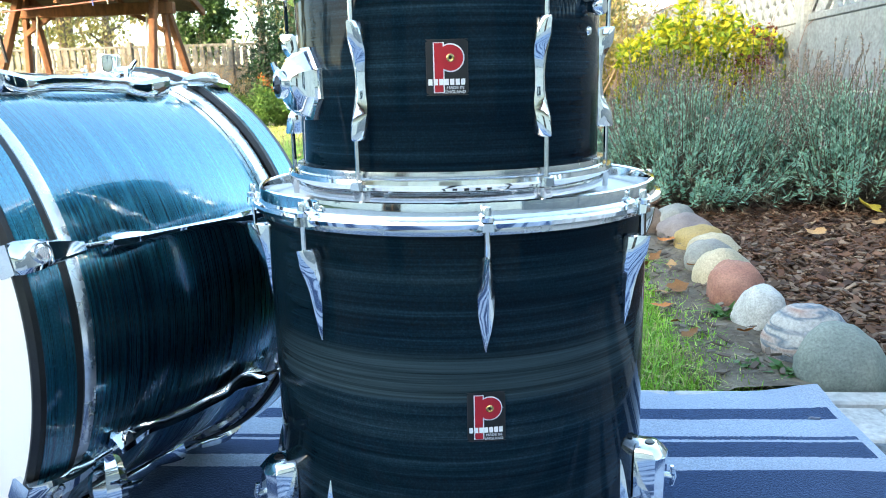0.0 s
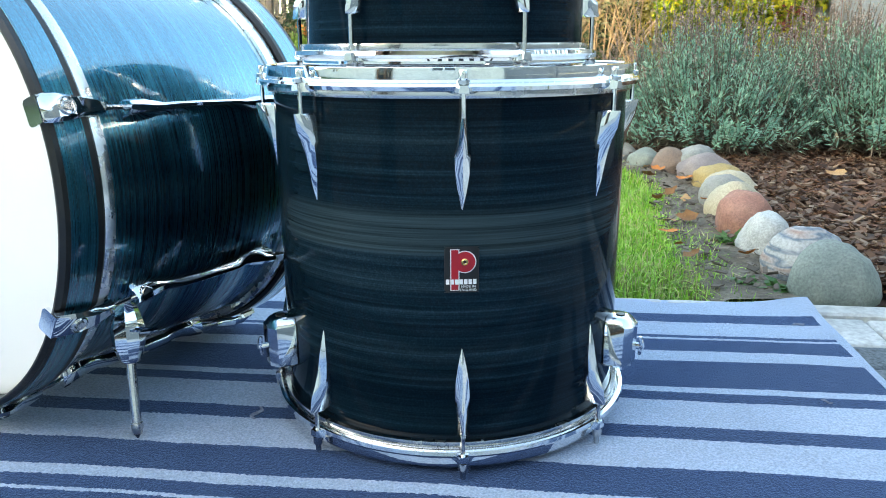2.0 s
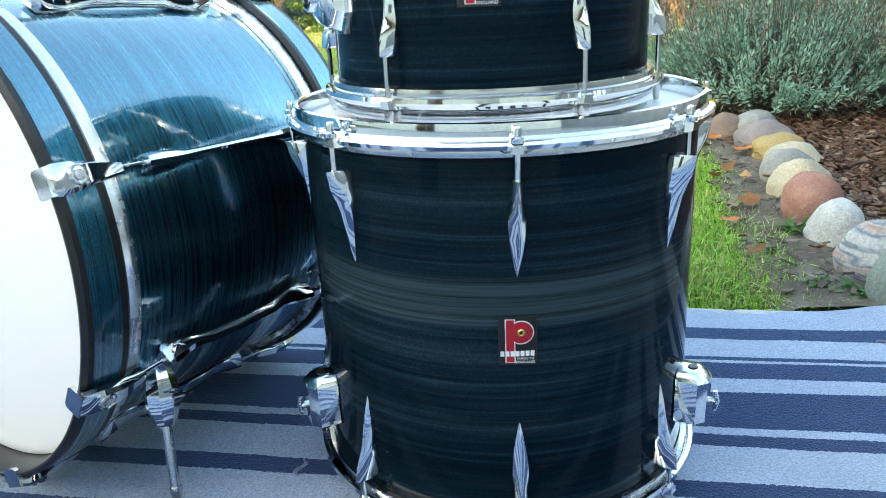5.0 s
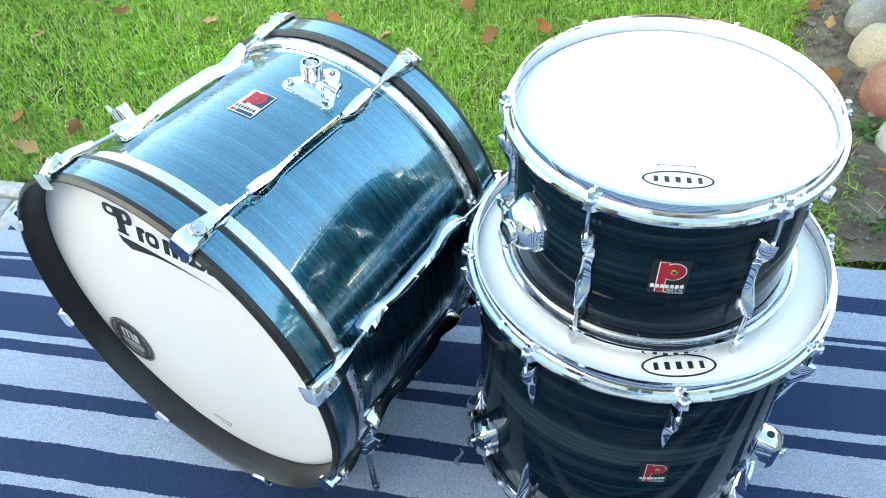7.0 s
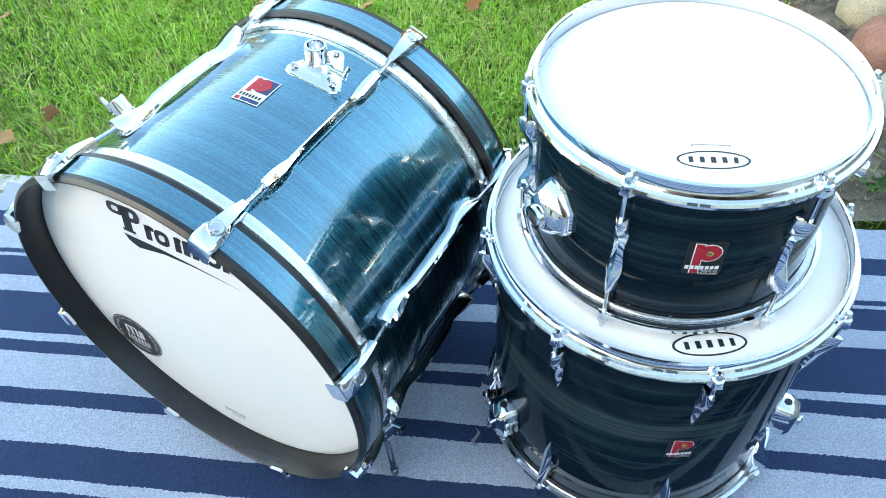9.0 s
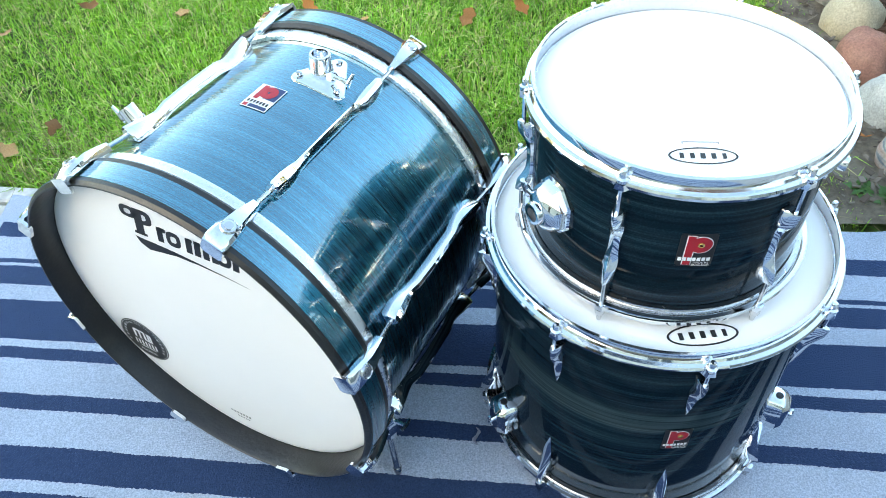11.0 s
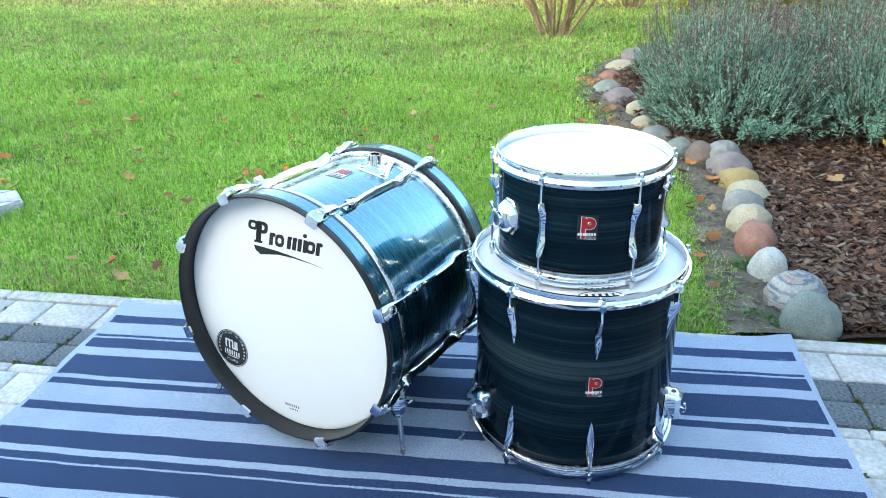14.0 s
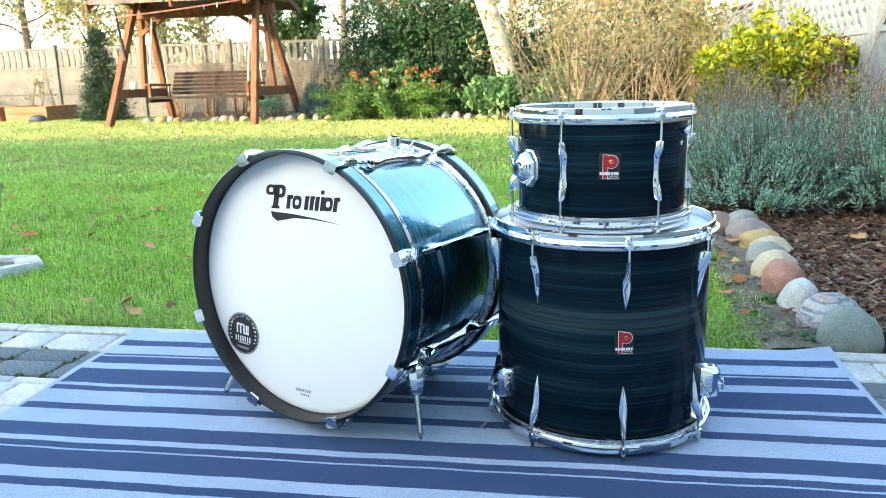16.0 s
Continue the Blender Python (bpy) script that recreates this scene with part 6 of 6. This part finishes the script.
# dry many-stemmed shrub in front of the far bed
def stem_shrub(x, y, h, n, spread, label, leafcount, leafmat, seedling=0.011, zmin=0.35):
    t = thing("dry_shrub", pose(x, y, -0.03), label, "shrub")
    g = G()
    cl = []
    for k in range(n):
        a = RNG.uniform(0, 2 * math.pi)
        s = spread * math.sqrt(RNG.random())
        pts = twig(g, (0.14 * math.cos(a) * RNG.random(), 0.14 * math.sin(a) * RNG.random(), 0), (s * math.cos(a), s * math.sin(a), 1), h * RNG.uniform(0.6, 1.1), seedling * RNG.uniform(0.6, 1.2), 0.09, 5)
        for q in range(1, 5):
            for w in range(3):
                b = pts[q].lerp(pts[q + 1], RNG.random()) if q < 5 and q + 1 < len(pts) else pts[q]
                d = Vector(unit(1)[0]) + Vector((0, 0, 0.7))
                sub = twig(g, b, d, RNG.uniform(0.14, 0.40) * h / 1.6, 0.0028, 0.30, 3, 4)
                if sub[-1].z > zmin:
                    cl.append((*sub[-1], 0.07))
                    cl.append((*sub[1], 0.05))
                    cl.append((*sub[2], 0.06))
    g.part("brushwood", TWIG, t, "tan leafless stems", kind="stuff")
    cl = cl[:: max(1, len(cl) // max(1, leafcount))]
    put("foliage", leaf_cloud("foliage", cl, 7, 0.050, 0.24, leafmat), None, t, kind="stuff")


stem_shrub(0.07, 6.35, 1.75, 19, 0.62, "dry tan shrub with many thin upright stems", 150, PALE_LEAF, 0.014)
stem_shrub(0.80, 8.2, 2.5, 20, 0.9, "tall tan shrub with sparse pale leaves", 260, PALE_LEAF, zmin=0.95)
stem_shrub(0.15, 9.2, 2.6, 20, 0.75, "tall tan shrub with sparse pale leaves", 260, PALE_LEAF, zmin=0.95)
stem_shrub(1.45, 9.4, 2.6, 20, 0.75, "tall tan shrub with sparse pale leaves", 260, PALE_LEAF, zmin=0.95)
stem_shrub(0.4, 10.6, 2.9, 20, 0.8, "tall tan shrub with sparse pale leaves", 260, PALE_LEAF, zmin=0.95)

# yellow-green rhododendron against the fence
cl = []
for k in range(430):
    a, s = RNG.uniform(0, 2 * math.pi), math.sqrt(RNG.random())
    cl.append((0.74 * s * math.cos(a), 0.5 * s * math.sin(a), 0.22 + 1.05 * RNG.random() * (1.05 - 0.45 * s), 0.03))
shrub("rhododendron", 1.90, 6.75, "yellow-green rhododendron with long drooping leaves", YELLOW_LEAF, cl, 26, 0.064, 0.19, 18, 1.05, 0.45, up=-0.30, outward=1.8)
cl = [(RNG.normal(0, 0.06), RNG.normal(0, 0.06), 0.45 + 0.5 * RNG.random(), 0.05) for k in range(14)]
shrub("red_leaved_shrub", 2.12, 6.2, "small rust-red shrub beside the fence", RUST, cl, 14, 0.036, 0.3, 8, 0.9, 0.2)
# bare creeper in front of the fence
vine = thing("climbing_vine", pose(2.26, 5.9, -0.03), "bare reddish creeper climbing the white fence", "vine")
g = G()
for k in range(7):
    pts = twig(g, (RNG.normal(0, 0.03), RNG.normal(0, 0.2), 0.1), (RNG.normal(0, 0.12), RNG.normal(0, 0.35), 1), RNG.uniform(0.9, 1.35), 0.006, 0.16, 7, 5)
    for q in range(2, 7):
        twig(g, pts[q], Vector(unit(1)[0]) + Vector((-0.2, 0, 0.2)), RNG.uniform(0.12, 0.3), 0.0028, 0.3, 3, 4)
g.part("brushwood", mottled("creeper_stem", (0.10, 0.045, 0.035), (0.18, 0.09, 0.07), 20, 0.85), vine, kind="stuff")
# leaning pale trunk and its tangle of branches
birch = thing("birch", pose(-0.93, 12.2, -0.03), "leaning tree with pale flaky bark", "tree")
g = G()
g.tube([(0.10, 0, 0), (0.02, 0, 0.6), (-0.18, 0, 1.35), (-0.52, 0, 2.3), (-0.62, 0.1, 3.4), (-0.7, 0, 4.8)], [0.21, 0.18, 0.165, 0.15, 0.11, 0.05], 12)
g.part("trunk", BIRCH, birch, "pale flaky trunk")
for k in range(9):
    g = G()
    a = k * 2.1
    pts = twig(g, (-0.45 - 0.03 * k, 0, 2.1 + 0.24 * k), (math.cos(a), math.sin(a), 0.35), 1.9, 0.05, 0.25, 5, 6)
    for q in range(1, 6):
        for w in range(3):
            twig(g, pts[q], Vector(unit(1)[0]) + Vector((0, 0, -0.2)), 0.7, 0.012, 0.3, 4, 4)
    g.part("limb", TWIG, birch)
put("crown", leaf_cloud("crown", clumps_in((-0.5, 0, 3.2), (1.7, 1.4, 1.2), 90, 0.25), 18, 0.07, 0.3, PALE_LEAF), None, birch, kind="stuff")

# shrubs of the far bed
cl = clumps_in((0, 0, 0.36), (0.62, 0.5, 0.34), 90, 0.10, 0.45, -0.5)
shrub("green_shrub", -0.95, 11.5, "broad-leaved green shrub at the lawn's far edge", GREEN_LEAF, cl, 26, 0.11, 0.24, 10, 0.6, 0.6, outward=0.6)
cl = clumps_in((0, 0, 0.42), (0.70, 0.5, 0.40), 90, 0.11, 0.45, -0.5)
shrub("green_shrub", 0.05, 11.7, "broad-leaved green shrub at the lawn's far edge", GREEN_LEAF, cl, 26, 0.10, 0.24, 10, 0.7, 0.6, outward=0.6)
cl = []
for k in range(46):
    a = RNG.uniform(math.pi * 0.85, math.pi * 2.15)
    ln = RNG.uniform(0.5, 1.15)
    rise = RNG.uniform(0.12, 0.75)
    for w in np.linspace(0.25, 1, 7):
        cl.append((1.25 * ln * w * math.cos(a), 0.7 * ln * w * math.sin(a), 0.10 + rise * (w ** 0.6) * 0.85 - 0.22 * w * w * ln, 0.085 * (1.3 - 0.5 * w)))
shrub("juniper", -3.05, 12.4, "low spreading bright green juniper", JUNIPER, cl, 46, 0.060, 0.16, 8, 0.6, 1.2, outward=0.8)
cl = clumps_in((0, 0, 0.55), (0.85, 0.5, 0.42), 80, 0.10, 0.4, -0.6)
t = shrub("pyracantha", -2.95, 12.9, "evergreen shrub with clusters of orange berries", GREEN_LEAF, cl, 24, 0.07, 0.3, 10, 0.9, 0.6)
fr = [(x, -0.38 + 0.1 * RNG.random(), z, 0.06) for x, z in [(RNG.uniform(-0.75, 0.8), RNG.uniform(0.48, 0.86)) for k in range(30)]]
put("fruit", leaf_cloud("fruit", fr, 26, 0.020, 0.6, ORANGE), None, t, "clusters of orange berries", "stuff")
for x, y, h, w in ((-3.15, 13.5, 1.9, 0.75), (-2.2, 13.6, 2.3, 0.9), (-1.35, 13.4, 2.0, 0.8), (0.2, 13.2, 1.8, 0.9), (1.1, 12.6, 1.7, 0.7)):
    cl = clumps_in((0, 0, h * 0.52), (w, w * 0.7, h * 0.5), 120, 0.17, 0.45, -0.8)
    shrub("evergreen_shrub", x, y, "tall dense dark evergreen shrub behind the bed", EVERGREEN, cl, 46, 0.085, 0.22, 8, h * 0.8, 0.4, outward=0.7)
conifer("pine", -3.45, 13.9, 4.2, 1.25, "dense dark green pine behind the bed", DARK_NEEDLE, 16, 15, 0.13, 0.07)
conifer("pine", -2.05, 14.2, 4.6, 1.35, "dense dark green pine behind the bed", DARK_NEEDLE, 16, 15, 0.13, 0.07)
conifer("pine", -0.1, 14.2, 3.6, 1.2, "dense dark green pine behind the bed", DARK_NEEDLE, 14, 14, 0.13, 0.07)
conifer("yew", 1.35, 13.0, 3.4, 1.0, "dark green yew behind the tan shrubs", DARK_NEEDLE, 14, 14, 0.12, 0.08)
conifer("blue_spruce", -4.50, 12.95, 0.62, 0.36, "small blue-grey spruce in the far bed", BLUE_NEEDLE, 9, 11, 0.07, 0.10)
conifer("spruce", -9.05, 13.5, 1.75, 0.46, "small dark green spruce by the fence", DARK_NEEDLE, 14, 12, 0.085, 0.10)
conifer("golden_thuja", 1.85, 12.2, 3.0, 0.50, "golden column-shaped thuja by the fence", GOLD, 18, 13, 0.08, 0.16)
conifer("dark_cypress", 1.2, 12.0, 3.6, 0.6, "dark green column-shaped cypress", DARK_NEEDLE, 18, 13, 0.09, 0.12)
tree("round_tree", -6.35, 17.2, 3.2, 0.06, (0, 0, 2.25, 0.62, 0.6, 0.95), "small round green tree behind the fence", leafy("round_green", [(0.025, 0.055, 0.015), (0.045, 0.088, 0.022), (0.065, 0.118, 0.03)], 0.5, 0.2), 110, 70, 0.09, 0.35)
# bare yellow hedge behind the swing
for x, h in ((-7.6, 1.5), (-7.0, 1.8), (-6.3, 1.9), (-5.7, 1.7), (-5.0, 1.6), (-4.4, 1.3)):
    stem_shrub(x, 13.9 + 0.2 * math.sin(x * 5), h, 20, 0.32, "bare yellow-tan shrub behind the swing", 25, PALE_LEAF, 0.012)
cl = clumps_in((0, 0, 0.28), (0.35, 0.3, 0.24), 50, 0.07, 0.4, -0.5)
shrub("lavender_bush", -5.35, 12.9, "small grey-green lavender under the swing", LAV, cl, 30, 0.07, 0.10, 8, 0.4, 0.5, outward=0.8)
# stone edging of the far bed
kinds = [(S_GREY, "grey"), (S_CREAM, "cream"), (S_YELLOW, "ochre"), (S_MAUVE, "mauve"), (S_GREEN, "green-grey")]
for k in range(34):
    x = -7.6 + 0.215 * k
    y = 12.55 + 0.12 * math.sin(k * 1.3) - 0.55 * max(0, (k - 20) / 14)
    mat, w = kinds[(k * 7 + k // 3) % 5]
    boulder(pose(x, y, -0.03, 0, 0, 31 * k), (0.095 + 0.03 * math.sin(k * 2.2), 0.080, 0.066 + 0.018 * math.sin(k)), mat, "%s field stone edging the far bed" % w, k + 40)
g = G()
vs = [(-8.0, 12.6, -0.02), (-1.5, 12.2, -0.02), (2.3, 11.3, -0.02), (2.3, 15.1, 0.05), (-8.0, 15.1, 0.05)]
g.add(vs, [(0, 1, 2, 3, 4)])
tagged(g.part("far_bed", MULCH, smooth=False), "dark mulched bed at the end of the lawn", "bed", kind="structure")

# trees beyond the fence
for k, (x, y, h) in enumerate(((-17, 22, 6.5), (-13.5, 24, 7.5), (-10.5, 21, 5.5), (-8, 27, 8.5), (-4.6, 28, 6.5), (1.5, 24, 7.0), (-1.5, 21, 7.0), (-22, 20, 7), (-26, 12, 7), (6.5, 27, 6.5), (-12.5, 18.6, 4.2))):
    tree("deciduous_tree", x, y, h, 0.12, (0, 0, h * 0.62, h * 0.34, h * 0.32, h * 0.40), "autumn tree with thin yellow-green foliage beyond the fence", FAR_LEAF, 72, 52, 0.10, 0.38, limbs=9)
for k, (x, y, h) in enumerate(((-31, 26, 9), (-20, 36, 11), (-9, 40, 11), (4, 40, 10), (14, 34, 9), (24, 24, 9), (-34, 4, 9), (18, 12, 8))):
    tree("far_tree", x, y, h, 0.2, (0, 0, h * 0.6, h * 0.4, h * 0.38, h * 0.42), "distant tree with brown-green crown", FAR_LEAF, 70, 40, 0.30, 0.45, limbs=8)

# neighbour's shed roof behind the white fence
g = G()
v = [(2.85, 8.4, 1.60), (2.85, 17.5, 1.72), (5.6, 17.5, 2.30), (5.6, 8.4, 2.2)]
g.add(v + [(a, b, c + 0.045) for a, b, c in v], [(3, 2, 1, 0), (4, 5, 6, 7), (0, 1, 5, 4), (1, 2, 6, 5), (2, 3, 7, 6), (3, 0, 4, 7)])
shed = tagged(g.part("shed_roof", TILE, smooth=False), "red-brown shed roof behind the white fence", "roof", kind="structure")
g = G()
g.box((2.4, 10.2, 1.6), (4.25, 12.25, 0.8))
tagged(g.part("wall_shed", RENDERED, smooth=False), "plain shed wall behind the fence", "wall", kind="structure")
g = G()
v = [(2.80, 6.9, 1.66), (2.80, 8.3, 1.69), (4.2, 8.3, 2.06), (4.2, 6.9, 2.00)]
g.add(v + [(a, b, c + 0.02) for a, b, c in v], [(3, 2, 1, 0), (4, 5, 6, 7), (0, 1, 5, 4), (1, 2, 6, 5), (2, 3, 7, 6), (3, 0, 4, 7)])
tagged(g.part("blue_tarp", plain("blue_tarp", (0.04, 0.16, 0.55), 0.5), smooth=False), "blue tarpaulin over the shed roof", "tarp")


# ---- pavers, last ----
PAVER = mottled("pale_paver", (0.42, 0.415, 0.395), (0.58, 0.57, 0.55), 9, 0.85, 160, 0.3, vary=0.10)
PAVER_D = mottled("dark_paver", (0.050, 0.062, 0.072), (0.17, 0.195, 0.215), 130, 0.8, 160, 0.6, vary=0.15)
MOSS = leafy("moss", [(0.10, 0.13, 0.02), (0.16, 0.18, 0.03), (0.07, 0.10, 0.02)], 0.9)
rows = [(1.228, 1.350, 0.0975, PAVER), (1.140, 1.226, 0.1, PAVER_D), (1.042, 1.138, 0.1, PAVER_D), (1.004, 1.040, 0.1, PAVER), (0.880, 1.002, 0.105, PAVER), (0.757, 0.878, 0.0975, PAVER), (0.634, 0.755, 0.0975, PAVER), (0.51, 0.632, 0.0975, PAVER), (0.39, 0.508, 0.0975, PAVER), (0.27, 0.388, 0.0975, PAVER)]
moss = []
rp = random.Random(5)
for y0, y1, w, mat in rows:
    kinds = {}
    for wide in (w, 0.127, 0.178):
        g = G()
        g.box((wide - 0.005, y1 - y0 - 0.004, 0.05), (0, 0, -0.025), None, 0.003)
        kinds[wide] = g.mesh("paver", 50)
        kinds[wide].materials.append(mat)
    for x_from, x_to in ((-2.36, -1.0), (0.66, 1.9)):
        x = x_from + rp.uniform(-0.02, 0.0)
        widths = [w] * int((x_to - x) / w + 1)
        if x_from < 0:
            # beside the rug two lengths are mixed
            widths = [rp.choice((0.127, 0.178)) for k in range(7)] + [0.127, 0.178, 0.178]
            x = -0.978 - sum(widths) + (rp.uniform(-0.09, 0.0) if y1 < 1.3 else 0.0)
        for w in widths:
            ob = new("paver", kinds[w])
            ob.parent = pavement
            ob.matrix_basis = PATIO @ pose(x + w / 2, (y0 + y1) / 2, -0.0095 + rp.uniform(-0.0015, 0.001), rp.uniform(-0.4, 0.4), rp.uniform(-0.4, 0.4), rp.uniform(-0.4, 0.4))
            if mat is PAVER_D or rp.random() < 0.25:
                for q in range(6):
                    if rp.random() < 0.6:
                        moss.append((*(PATIO @ Vector((x + (0 if rp.random() < 0.5 else w * rp.random()), y0 if rp.random() < 0.6 else rp.uniform(y0, y1), 0)))[:2], -0.014, 0.008))
            x += w
put("moss", leaf_cloud("moss", moss, 22, 0.006, 0.6, MOSS, up=0.5), None, pavement, "green moss in the joints", "stuff")
TWIGM = mottled("grey_twig", (0.16, 0.14, 0.12), (0.28, 0.25, 0.22), 30, 0.85)
g = G()
twig(g, (0.80, 1.02, 0.0), (0.6, 0.55, 0.12), 0.15, 0.0022, 0.15, 5)
twig(g, (0.84, 1.05, 0.004), (-0.4, 0.8, 0.3), 0.07, 0.0016, 0.15, 4)
tagged(g.part("fallen_twig", TWIGM), "small bare twig lying on the pavers", "twig")

# the rest of the patio, up to the house
vs, fs = [], []
for i in range(26):
    for j in range(45):
        x0, y0 = -4.45 + 0.2 * j + (0.1 if i % 2 else 0.0), -2.95 + 0.123 * i
        o, z = len(vs), -0.0145 + rp.uniform(-0.0015, 0.001)
        for zz in (-0.024, z):
            vs += [tuple(PATIO @ Vector(q)) for q in ((x0, y0, zz), (x0 + 0.195, y0, zz), (x0 + 0.195, y0 + 0.118, zz), (x0, y0 + 0.118, zz))]
        fs += [(o + 4, o + 5, o + 6, o + 7), (o, o + 1, o + 5, o + 4), (o + 1, o + 2, o + 6, o + 5), (o + 2, o + 3, o + 7, o + 6), (o + 3, o, o + 4, o + 7)]
me = bpy.data.meshes.new("paving")
me.from_pydata(vs, [], fs)
put("paving", me, PAVER, pavement, "pale concrete pavers towards the house", "stuff")
